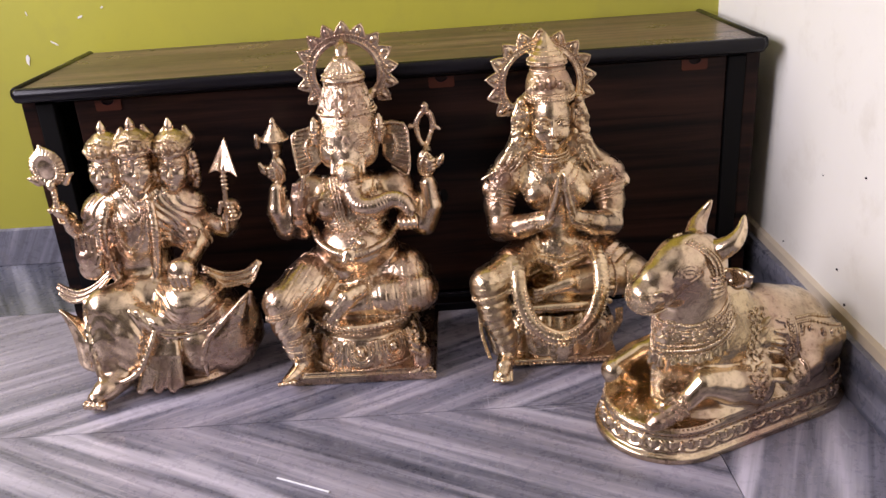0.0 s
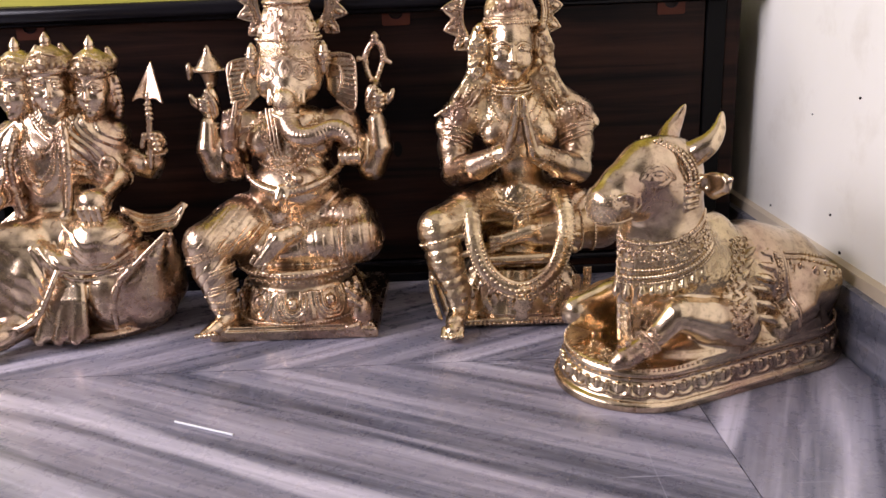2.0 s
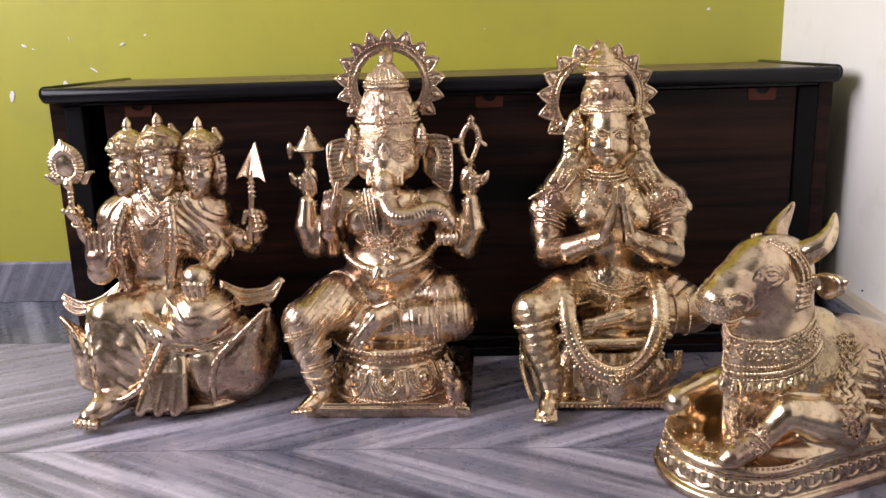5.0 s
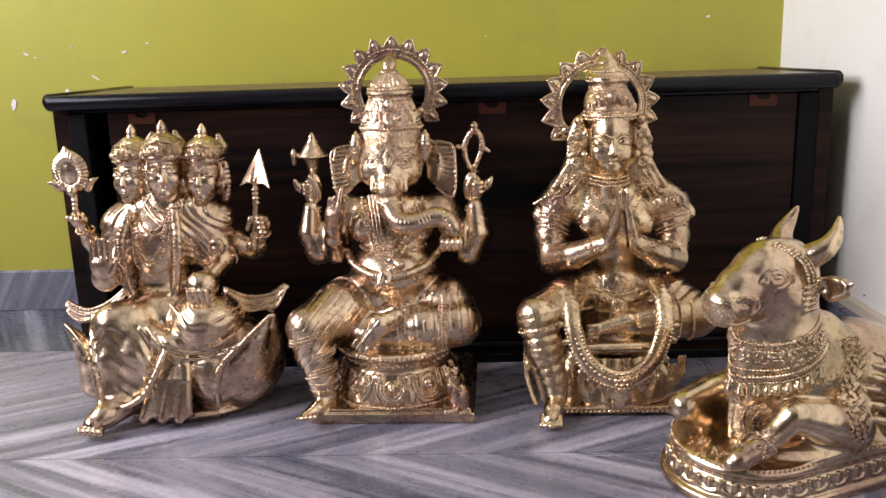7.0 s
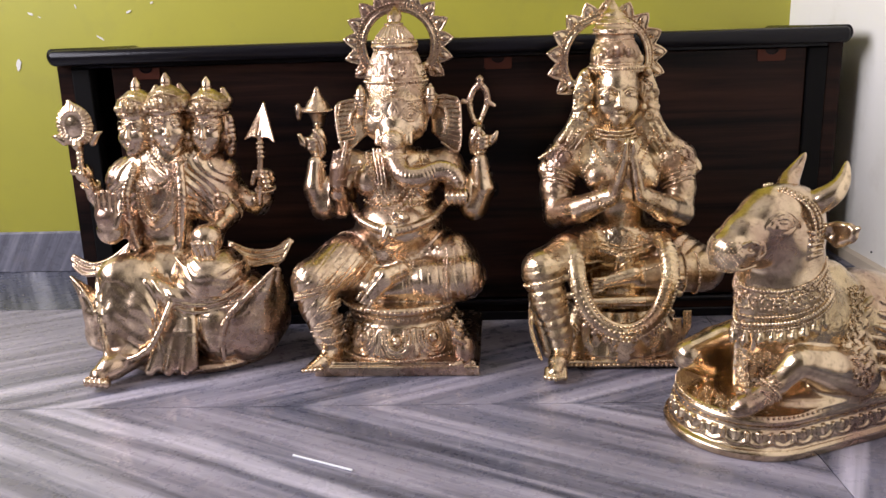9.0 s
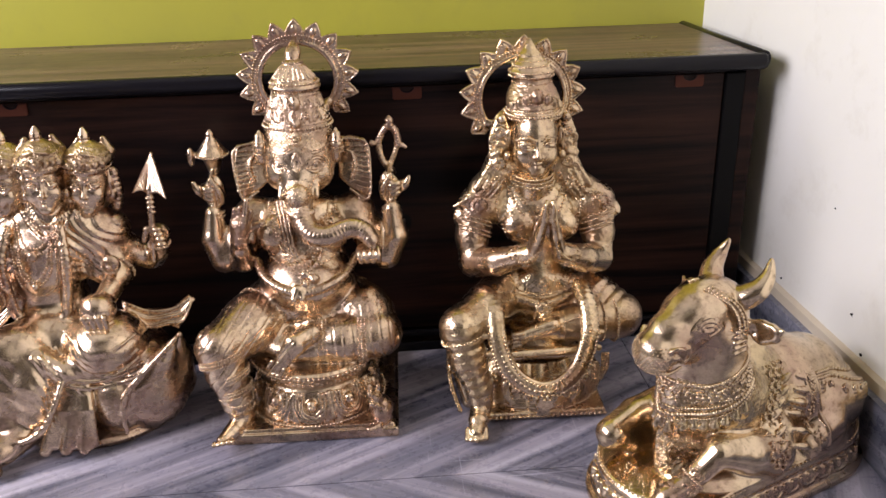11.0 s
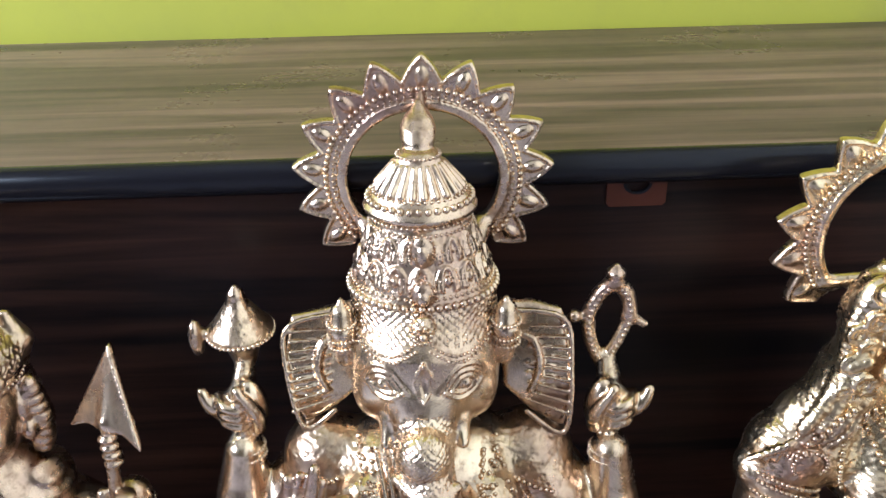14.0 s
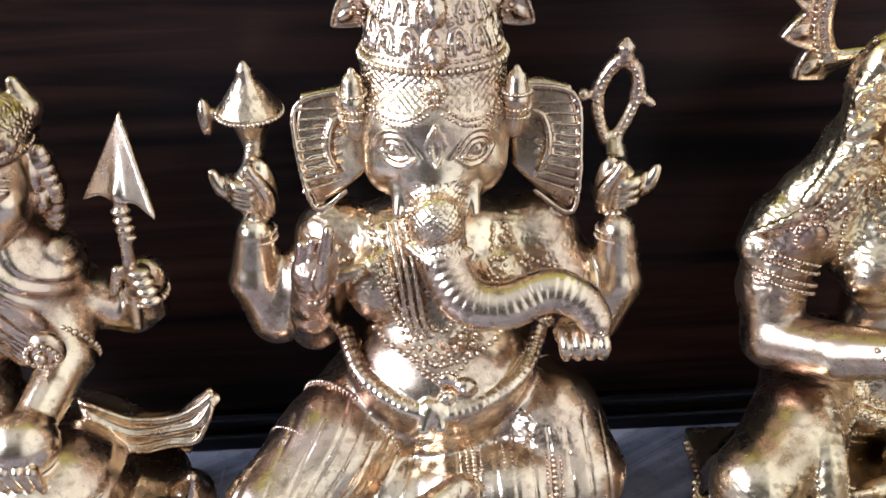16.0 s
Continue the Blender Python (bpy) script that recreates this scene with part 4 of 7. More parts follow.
    c.limb([(0.000, 1.130, 0.176), (0.002, 1.124, 0.167), (-0.001, 1.128, 0.160)], [0.005, 0.004, 0.003], 0.002)
    c.ball((0.016, 1.134, 0.187), (0.007, 0.004, 0.006), 0.002)
    c.ball((0.016, 1.131, 0.187), (0.003, 0.003, 0.003), 0.0008)
    c.string([(-0.052, 1.1, 0.200), (-0.025, 1.1, 0.1985), (0.002, 1.1, 0.197), (0.03, 1.1, 0.199), (0.056, 1.1, 0.201)], 0.0019, 2.0, (0, 1, 0), 1.06)
    # necklaces
    for w, z in ((0.019, 0.196), (0.0225, 0.190)):
        c.string([(-0.030, 1.1, 0.258), (-w - 0.004, 1.1, 0.228), (-w * 0.8, 1.1, z + 0.012), (0.002, 1.1, z), (w * 0.8 + 0.004, 1.1, z + 0.012), (w + 0.008, 1.1, 0.228), (0.034, 1.1, 0.258)], 0.0017, 2.0, (0, 1, 0), 1.06)
    for w, z, r in ((0.024, 0.214, 0.0016), (0.029, 0.205, 0.0022), (0.033, 0.198, 0.0014)):
        c.string([(-0.040, 1.1, 0.262), (0.002 - w, 1.1, 0.236), (0.002 - w * 0.55, 1.1, z + 0.006), (0.004, 1.1, z - 0.006), (0.004 + w * 0.55, 1.1, z + 0.006), (0.004 + w, 1.1, 0.236), (0.044, 1.1, 0.262)], r, 2.0, (0, 1, 0), 1.06)
    for z, r in ((0.190, 0.0062), (0.182, 0.0042)):
        hit = c.drape((0.006, 1.06, z), (0, 1, 0))
        c.ball(hit, (r, 0.0032, r), 0.001)
        c.cuff(hit, (0, 1, 0), r + 0.0008, 0.0012, 16)
    # shoulders and four arms
    for s in (-1, 1):
        c.ball((0.002 + s * 0.060, 1.217, 0.240), (0.026, 0.022, 0.021), 0.008)
    c.limb([(-0.062, 1.22, 0.236), (-0.087, 1.212, 0.203), (-0.098, 1.206, 0.186)], [0.02, 0.0185, 0.0180], 0.006)
    c.limb([(-0.100, 1.206, 0.187), (-0.110, 1.209, 0.212), (-0.108, 1.213, 0.243)], [0.0180, 0.0170, 0.0120], 0.005)
    c.limb([(-0.060, 1.212, 0.236), (-0.070, 1.200, 0.205), (-0.074, 1.192, 0.189)], [0.019, 0.0165, 0.015], 0.005)
    c.limb([(-0.074, 1.190, 0.189), (-0.073, 1.176, 0.210), (-0.072, 1.170, 0.226)], [0.014, 0.0125, 0.0100], 0.005)
    hand(c, (-0.072, 1.169, 0.226), (-0.062, 1.164, 0.270), -1, 0.0130, 0.0056)
    curve(c, [(-0.066, 1.160, 0.236), (-0.062, 1.154, 0.250), (-0.058, 1.156, 0.268), (-0.056, 1.158, 0.280)], (0.0045, 0.0040, 0.0028), 0.001)
    c.limb([(0.062, 1.22, 0.238), (0.090, 1.210, 0.206), (0.100, 1.203, 0.184)], [0.021, 0.0190, 0.0180], 0.006)
    c.limb([(0.102, 1.202, 0.184), (0.113, 1.203, 0.209), (0.110, 1.207, 0.243)], [0.0180, 0.0165, 0.0118], 0.005)
    c.limb([(0.062, 1.21, 0.236), (0.078, 1.195, 0.215), (0.080, 1.188, 0.203)], [0.02, 0.017, 0.0145], 0.006)
    c.limb([(0.080, 1.188, 0.203), (0.082, 1.162, 0.207)], [0.0135, 0.0105], 0.005)
    c.ball((0.082, 1.152, 0.212), (0.0155, 0.014, 0.0125), 0.004)
    for i in range(4):
        curve(c, [(0.0705 + i * 0.0070, 1.143, 0.2195), (0.0715 + i * 0.0070, 1.1355, 0.214), (0.0725 + i * 0.0068, 1.138, 0.2055)], (0.0036, 0.0040, 0.0033), 0.001)
    grip(c, (-0.107, 1.214, 0.248), (-0.106, 1.232, 0.292), 1, -1)
    grip(c, (0.109, 1.209, 0.248), (0.109, 1.232, 0.290), -1, 1)
    for x, y, z, r in ((-0.107, 1.213, 0.240, 0.0115), (-0.107, 1.214, 0.2445, 0.0112), (0.109, 1.207, 0.240, 0.0112), (0.109, 1.208, 0.2445, 0.0109), (-0.072, 1.171, 0.223, 0.0104)):
        c.cuff((x, y, z), (0, 0.1, 1), r, 0.0013, 34)
    for s in (-1, 1):
        c.string([(0.002 + s * 0.040, 1.1, 0.254), (0.002 + s * 0.052, 1.1, 0.238), (0.002 + s * 0.072, 1.1, 0.232)], 0.0017, 2.0, (0, 1, 0), 1.10)
        c.zones.append(((0.002 + s * 0.062 - 0.024, 1.15, 0.225), (0.002 + s * 0.062 + 0.024, 1.26, 0.262)))
    c.relief((-0.09, 1.13, 0.128), (0.09, 1.22, 0.150), scrolls(0.00035, 1700))
    for s in (-1, 1):
        c.relief((0.002 + s * 0.06 - 0.03, 1.15, 0.225), (0.002 + s * 0.06 + 0.03, 1.26, 0.265), scrolls(0.0004, 1700))
    c.relief((-0.017, 1.12, 0.202), (0.030, 1.19, 0.248), scrolls(0.0004, 2100))
    # axe
    c.drum((-0.107, 1.240), [(0.286, 0.006), (0.298, 0.0095), (0.307, 0.0125), (0.3095, 0.0185), (0.3125, 0.0195), (0.316, 0.0165), (0.330, 0.0068), (0.333, 0.0055), (0.337, 0.0048), (0.342, 0.001)])
    c.ring((-0.107, 1.240, 0.3105), 0.0195, 0.0195, 0.0014, 44)
    c.limb([(-0.118, 1.238, 0.311), (-0.128, 1.236, 0.311)], [0.004, 0.0035], 0.002)
    c.ball((-0.132, 1.235, 0.309), (0.0045, 0.006, 0.0125), 0.002)
    c.zones.append(((-0.13, 1.21, 0.29), (-0.085, 1.27, 0.330)))
    # noose
    curve(c, [(0.1075, 1.237, 0.283), (0.099, 1.238, 0.300), (0.0965, 1.239, 0.318), (0.1025, 1.240, 0.333), (0.110, 1.240, 0.338), (0.1175, 1.240, 0.332), (0.1205, 1.239, 0.318)], 0.0040, 0.001, ribs=(0.0042, 0.0005))
    curve(c, [(0.1205, 1.239, 0.318), (0.115, 1.237, 0.303), (0.1075, 1.237, 0.285)], 0.0038, 0.001)
    c.string([(0.1075, 1.233, 0.285), (0.099, 1.2342, 0.300), (0.0965, 1.2352, 0.318), (0.1025, 1.2362, 0.333), (0.110, 1.2362, 0.338), (0.1175, 1.2362, 0.332), (0.1205, 1.2352, 0.318), (0.115, 1.2332, 0.303), (0.1075, 1.233, 0.287)], 0.0017, 2.4)
    c.limb([(0.119, 1.239, 0.318), (0.129, 1.238, 0.312)], [0.0045, 0.0028], 0.002)
    c.limb([(0.098, 1.239, 0.317), (0.089, 1.238, 0.318)], [0.0025, 0.0025], 0.001)
    c.ball((0.088, 1.238, 0.318), 0.0042, 0.001)
    c.drum((0.110, 1.240), [(0.337, 0.0045), (0.340, 0.0062), (0.343, 0.0055), (0.347, 0.0058), (0.352, 0.001)])
    # head, in finer clay
    hx = 0.001
    body, c = c, Clay((-0.060, 1.115, 0.222), (0.102, 1.285, 0.446), 0.00072)
    c.ball((hx, 1.224, 0.308), (0.0435, 0.036, 0.041), 0.006)
    c.limb([(hx, 1.2165, 0.3005), (hx, 1.206, 0.288), (hx, 1.192, 0.268)], [0.0365, 0.0280, 0.0185], 0.010)
    for s in (-1, 1):
        c.ball((hx + s * 0.0275, 1.208, 0.2920), (0.0130, 0.0150, 0.0165), 0.008)
    for s in (-1, 1):
        ex, ez = hx + s * 0.0225, 0.3090
        rows = []
        for w, up in ((0.0066, 0.0042), (0.0098, 0.0076), (0.0128, 0.0112)):
            rows.append(([(ex - s * w * 1.15, ez - 0.0022), (ex - s * w * 0.5, ez + up * 0.75), (ex, ez + up), (ex + s * w * 0.55, ez + up * 0.72), (ex + s * w * 0.95, ez - 0.0008)], 0.0010))
        for w, dn in ((0.0066, 0.0046), (0.0096, 0.0078)):
            rows.append(([(ex - s * w * 1.15, ez - 0.0022), (ex - s * w * 0.4, ez - dn), (ex + s * w * 0.4, ez - dn * 0.9), (ex + s * w * 0.95, ez - 0.0008)], 0.0009))
        for pts, r in rows:
            laid(c, pts, 1.10, r)
        hit = c.drape((ex, 1.10, ez), (0, 1, 0))
        c.ball((ex, hit[1] + 0.0006, ez), (0.0032, 0.0026, 0.0032), 0.0005)
        c.limb([(hx + s * 0.0195, 1.190, 0.284), (hx + s * 0.0210, 1.182, 0.274)], [0.0055, 0.0034], 0.004)
    for r in (0.0026, 0.0050):
        for s in (-1, 1):
            laid(c, [(hx, 0.3245), (hx + s * r, 0.314), (hx + s * r * 0.6, 0.308), (hx, 0.3040)], 1.10, 0.0009, 0.0005)
    curve(c, [(hx, 1.190, 0.282), (0.003, 1.168, 0.258), (0.016, 1.149, 0.2390), (0.038, 1.144, 0.2375), (0.060, 1.147, 0.2450), (0.077, 1.143, 0.2420), (0.086, 1.136, 0.2330)],
          (0.0155, 0.0132, 0.0118, 0.0112, 0.0104, 0.0094, 0.0076), 0.003, ribs=(0.0046, 0.0014))
    c.ball((hx, 1.1690, 0.2770), (0.0152, 0.0140, 0.0160), 0.0012)
    c.relief((hx - 0.017, 1.150, 0.264), (hx + 0.017, 1.180, 0.294), hatch(0.0010, 0.0040))
    curve(c, [(-0.015, 1.168, 0.2625), (0.002, 1.1525, 0.2580), (0.018, 1.162, 0.2605)], 0.0026, 0.001, ribs=(0.003, 0.0008))
    c.ball((0.087, 1.1315, 0.231), (0.0066, 0.0055, 0.0066), 0.002)
    c.ball((0.087, 1.126, 0.231), (0.0027, 0.004, 0.0027), 0.001, cut=True)
    # ears
    body, c = c, body
    c.plate([(-0.036, 0.327), (-0.058, 0.3245), (-0.0765, 0.322), (-0.0810, 0.298), (-0.0755, 0.270), (-0.0705, 0.2585), (-0.054, 0.267), (-0.036, 0.280)], 1.227, 0.0036, 0.002, (0.10, 0.33), 0.0028, -0.005)
    c.plate([(0.044, 0.327), (0.064, 0.3285), (0.0805, 0.325), (0.0870, 0.298), (0.0860, 0.268), (0.0825, 0.2555), (0.062, 0.267), (0.046, 0.281)], 1.224, 0.0036, 0.002, (-0.10, 0.33), 0.0028, -0.005)

    def ear(x, z, o):
        return (x, (1.2225 if x < 0 else 1.2195) + 0.33 * (z - 0.292) - 0.10 * (abs(x) - 0.062) - o, z)
    for pts in (((-0.042, 0.325), (-0.076, 0.320), (-0.0795, 0.298), (-0.0705, 0.261), (-0.052, 0.269)), ((0.050, 0.327), (0.080, 0.3235), (0.0852, 0.298), (0.0822, 0.258), (0.060, 0.269))):
        curve(c, [ear(x, z, 0) for x, z in pts], 0.0017, 0.0018)
    for i in range(9):
        t = i / 8
        c.limb([ear(-0.054, 0.316 - 0.040 * t, 0), ear(-0.0765, 0.3165 - 0.046 * t, 0.0005)], [0.0007, 0.0013], 0.0006)
        c.limb([ear(0.060, 0.318 - 0.042 * t, 0), ear(0.0835, 0.319 - 0.050 * t, 0.0005)], [0.0007, 0.0013], 0.0006)
    for s in (-1, 1):
        x = hx + s * 0.0455
        c.limb([(x - s * 0.001, 1.217, 0.308), (x, 1.217, 0.326), (x, 1.219, 0.336), (x, 1.220, 0.343)], [0.0060, 0.0078, 0.0062, 0.0020], 0.003)
        for zz, rr in ((0.317, 0.0076), (0.322, 0.0080), (0.331, 0.0078)):
            c.cuff((x, 1.217, zz), (0, 0, 1), rr, 0.0012, 22)
    # curled inner edge of the ears
    curve(c, [ear(-0.050, 0.312, 0), ear(-0.058, 0.308, 0.001), ear(-0.061, 0.294, 0.001), ear(-0.056, 0.281, 0)], (0.0018, 0.0026, 0.0016), 0.001)
    curve(c, [ear(0.056, 0.314, 0), ear(0.064, 0.310, 0.001), ear(0.067, 0.295, 0.001), ear(0.062, 0.281, 0)], (0.0018, 0.0026, 0.0016), 0.001)
    # cloth ends on the chest under the trunk
    for x in (-0.020, -0.0155, -0.011):
        curve(c, [(x - 0.006, 1.185, 0.266), (x, 1.168, 0.240), (x + 0.004, 1.160, 0.215), (x + 0.012, 1.158, 0.198)], 0.0017, 0.001)
    # tall crown
    body, c = c, body
    cy, sh, ay = 1.234, 0.12, 0.80
    c.drum((hx, cy), [(0.326, 0.0405), (0.332, 0.0418), (0.342, 0.0418), (0.348, 0.0406), (0.356, 0.0376), (0.370, 0.0326), (0.3855, 0.0272), (0.388, 0.0276), (0.3895, 0.0304), (0.392, 0.0312), (0.394, 0.0298),
                      (0.398, 0.0266), (0.408, 0.0192), (0.416, 0.0128), (0.419, 0.0112), (0.421, 0.0080)], ay, (-0.02, sh), 0.004)
    c.drum((hx - 0.002, cy + 0.0155), [(0.4195, 0.0092), (0.4215, 0.0082), (0.4245, 0.0094), (0.430, 0.0096), (0.4345, 0.0074), (0.4380, 0.0042), (0.442, 0.0012)], 1, (0, 0.7))

    def on(a, z, r):
        return (hx - 0.02 * (z - 0.326) + r * math.cos(a), cy + sh * (z - 0.326) + r * ay * math.sin(a), z)
    for z, r, n, br in ((0.3475, 0.0412, 56, 0.0024), (0.3520, 0.0394, 70, 0.0012), (0.3740, 0.0314, 64, 0.0010), (0.3830, 0.0282, 60, 0.0011), (0.3870, 0.0276, 56, 0.0012), (0.3965, 0.0282, 36, 0.0021), (0.4005, 0.0250, 44, 0.0011), (0.419, 0.0116, 26, 0.0011)):
        for i in range(n):
            c.bead(on(2 * math.pi * i / n, z, r), br)
    for i in range(14):
        a = radians(-188 + 196 * i / 13)
        c.limb([on(a, 0.4025, 0.0234), on(a, 0.4150, 0.0134)], [0.0021, 0.0012], 0.0008)
    # two tiers of arched panels, each with a drop in the middle
    for i in range(9):
        a = radians(-180 + 180 * i / 8)
        for w, o in ((0.155, 0.0), (0.095, 0.0006)):
            curve(c, [on(a - w, 0.3555, 0.0380 + o), on(a - w, 0.3610, 0.0360 + o), on(a - w * 0.6, 0.3655, 0.0344 + o), on(a, 0.3672, 0.0338 + o), on(a + w * 0.6, 0.3655, 0.0344 + o), on(a + w, 0.3610, 0.0360 + o), on(a + w, 0.3555, 0.0380 + o)], 0.0010, 0.0006)
        c.ball(on(a, 0.3600, 0.0366), (0.0022, 0.0022, 0.0032), 0.0006)
        a += radians(11)
        for w, o in ((0.14, 0.0), (0.08, 0.0005)):
            curve(c, [on(a - w, 0.3700, 0.0328 + o), on(a - w, 0.3760, 0.0305 + o), on(a, 0.3812 - o, 0.0288 + o), on(a + w, 0.3760, 0.0305 + o), on(a + w, 0.3700, 0.0328 + o)], 0.0009, 0.0005)
    for z, r, h in ((0.3755, 0.0310, 0.0105), (0.3545, 0.0384, 0.0080)):
        p = (hx, cy + sh * (z - 0.326) - r * ay, z)
        c.ball(p, (0.0068, 0.0042, h), 0.001)
        c.ball((p[0], p[1] - 0.0030, p[2] - 0.001), (0.0036, 0.0028, h * 0.62), 0.0006)
        for i in range(16):
            a = 2 * math.pi * i / 16
            c.bead((p[0] + 0.0072 * math.cos(a), p[1] - 0.0012, p[2] + (h + 0.0004) * math.sin(a)), 0.0009)
    c.ball((hx, 1.198, 0.3395), (0.0070, 0.006, 0.0078), 0.002)
    for i in range(10):
        a = 2 * math.pi * i / 10
        c.bead((hx + 0.0046 * math.cos(a), 1.1908, 0.3395 + 0.0050 * math.sin(a)), 0.0013)
    c.bead((hx, 1.1895, 0.3395), 0.0024)
    # patterned cloth arcs over the brow
    for s in (-1, 1):
        for o in (0.0, 0.0028):
            c.string([(hx + s * 0.004, 1.1, 0.3325 - o), (hx + s * 0.018, 1.1, 0.3255 - o), (hx + s * 0.033, 1.1, 0.3262 - o * 0.7), (hx + s * 0.0415, 1.1, 0.3325)], 0.0011, 2.0, (0, 1, 0), 1.15)
    c.relief((hx - 0.045, 1.17, 0.329), (hx + 0.045, 1.25, 0.3455), lambda x, y, z: hatch(0.0012, 0.0042)(x, y, z) * (z > 0.3265 + 0.006 * np.abs(np.abs(x - hx) - 0.024) / 0.02))
    c.relief((-0.045, 1.15, 0.354), (0.047, 1.27, 0.388), scrolls(0.0002, 2000))
    body.extra.append(c)
    c = body
    # pierced halo
    hc = (0.001, 1.274, 0.3915)
    c.halo(hc, 0.0432, 0.0575, 0.0755, 13, radians(136), 0.0045, 0.97)
    for s in (-1, 1):
        c.limb([(hx + s * 0.034, 1.272, 0.362), (hx + s * 0.026, 1.25, 0.350)], 0.006, 0.003)
    curve(c, [(0.000, 1.272, 0.4425), (0.000, 1.265, 0.438)], 0.003, 0.002)
    n = 64
    for i in range(n):
        a = radians(-133 + 266 * i / (n - 1))
        c.bead((hc[0] + 0.0555 * math.sin(a), hc[1] - 0.0036, hc[2] + 0.97 * 0.0555 * math.cos(a)), 0.0018)
        c.bead((hc[0] + 0.0515 * math.sin(a), hc[1] - 0.0036, hc[2] + 0.97 * 0.0515 * math.cos(a)), 0.0010)
    ob = c.mesh("elephant_statue", (BRASS, BRASS_CHASED), (0.006, 1.175, 0.0))
    return tagged(ob, "polished brass seated elephant-headed statue with a pierced halo", "statue", "row of brass statues")


def three_headed_statue():
    c = Clay((-0.452, 1.02, -0.003), (-0.112, 1.272, 0.378), 0.0011)
    # lotus seat
    c.drum((-0.272, 1.165), [(0.0, 0.100), (0.006, 0.103), (0.010, 0.099), (0.014, 0.090)], 0.86)
    c.drum((-0.272, 1.17), [(0.012, 0.085), (0.03, 0.100), (0.055, 0.104), (0.08, 0.098), (0.10, 0.085)], 0.75, k=0.006)
    c.ball((-0.196, 1.135, 0.055), (0.050, 0.050, 0.057), 0.004)
    c.ball((-0.225, 1.115, 0.050), (0.036, 0.036, 0.046), 0.003)
    c.limb([(-0.188, 1.125, 0.070), (-0.164, 1.112, 0.100), (-0.146, 1.108, 0.128)], [0.030, 0.014, 0.0022], 0.010, (1, 1.1, 1))
    curve(c, [(-0.214, 1.084, 0.018), (-0.212, 1.082, 0.050), (-0.200, 1.085, 0.078), (-0.174, 1.094, 0.103), (-0.146, 1.106, 0.129)], (0.0028, 0.0036, 0.002), 0.003)
    c.limb([(-0.168, 1.15, 0.05), (-0.158, 1.14, 0.09), (-0.148, 1.13, 0.120)], [0.026, 0.018, 0.004], 0.008)
    c.limb([(-0.364, 1.118, 0.020), (-0.377, 1.110, 0.045), (-0.379, 1.104, 0.074), (-0.390, 1.101, 0.101), (-0.407, 1.104, 0.121)], [0.013, 0.0225, 0.0175, 0.0095, 0.002], 0.004, (1, 1.15, 1))
    curve(c, [(-0.362, 1.088, 0.020), (-0.367, 1.082, 0.050), (-0.372, 1.083, 0.080), (-0.387, 1.092, 0.106), (-0.406, 1.103, 0.121)], (0.0016, 0.0024, 0.0015), 0.0015)
    c.limb([(-0.360, 1.15, 0.03), (-0.374, 1.15, 0.09)], [0.028, 0.012], 0.006)
    # lap, folded knee, lowered leg under the robe
    c.ball((-0.298, 1.165, 0.110), (0.062, 0.052, 0.040), 0.010)
    c.ball((-0.232, 1.128, 0.115), (0.047, 0.046, 0.0385), 0.008)
    c.limb([(-0.228, 1.105, 0.092), (-0.27, 1.095, 0.098), (-0.30, 1.105, 0.110)], [0.014, 0.013, 0.012], 0.006)
    c.limb([(-0.30, 1.16, 0.115), (-0.345, 1.115, 0.118)], [0.035, 0.026], 0.008)
    c.limb([(-0.348, 1.112, 0.116), (-0.350, 1.095, 0.075), (-0.346, 1.083, 0.035)], [0.026, 0.021, 0.017], 0.008)
    c.limb([(-0.330, 1.115, 0.115), (-0.320, 1.10, 0.075), (-0.318, 1.092, 0.040)], [0.030, 0.034, 0.030], 0.010, (1, 0.7, 1))
    curve(c, [(-0.272, 1.088, 0.098), (-0.280, 1.072, 0.075), (-0.296, 1.062, 0.045), (-0.322, 1.058, 0.030), (-0.352, 1.062, 0.028)], 0.0038, 0.004)
    curve(c, [(-0.372, 1.11, 0.13), (-0.366, 1.082, 0.09), (-0.358, 1.068, 0.045), (-0.35, 1.06, 0.03)], 0.004, 0.003)
    # foot
    c.limb([(-0.333, 1.080, 0.026), (-0.348, 1.058, 0.019), (-0.357, 1.046, 0.014)], [0.021, 0.0175, 0.0135], 0.005, (1, 1, 0.85))
    for i in range(5):
        c.ball((-0.3705 + i * 0.0068, 1.0365 - 0.0012 * i, 0.0095), (0.0040, 0.0070, 0.0062), 0.001)
    # hanging pleats
    for i, (x, b) in enumerate(((-0.276, -0.303), (-0.270, -0.291), (-0.264, -0.279), (-0.259, -0.268), (-0.255, -0.258), (-0.251, -0.249))):
        c.limb([(x, 1.094, 0.092), (0.5 * (x + b) + 0.002, 1.078, 0.055), (b, 1.064 + 0.005 * (i % 2), 0.012 + 0.005 * (i % 2))], [0.0038, 0.0052, 0.0068], 0.005, (1, 0.8, 1))
    # folds over the knee and the draped shin
    c.relief((-0.375, 1.04, 0.03), (-0.285, 1.14, 0.12), lambda x, y, z: 0.0004 * np.sin((z * 0.9 + x * 0.5 + 24 * (x + 0.33) ** 2) * 330 + 2.0 * np.sin(x * 130)) * np.clip((z - 0.03) * 60, 0, 1))
    c.relief((-0.275, 1.06, 0.075), (-0.18, 1.16, 0.150), lambda x, y, z: 0.0004 * np.sin((z - 9 * (x + 0.225) ** 2 + 0.25 * x) * 480 + 1.5 * np.sin(x * 150)))
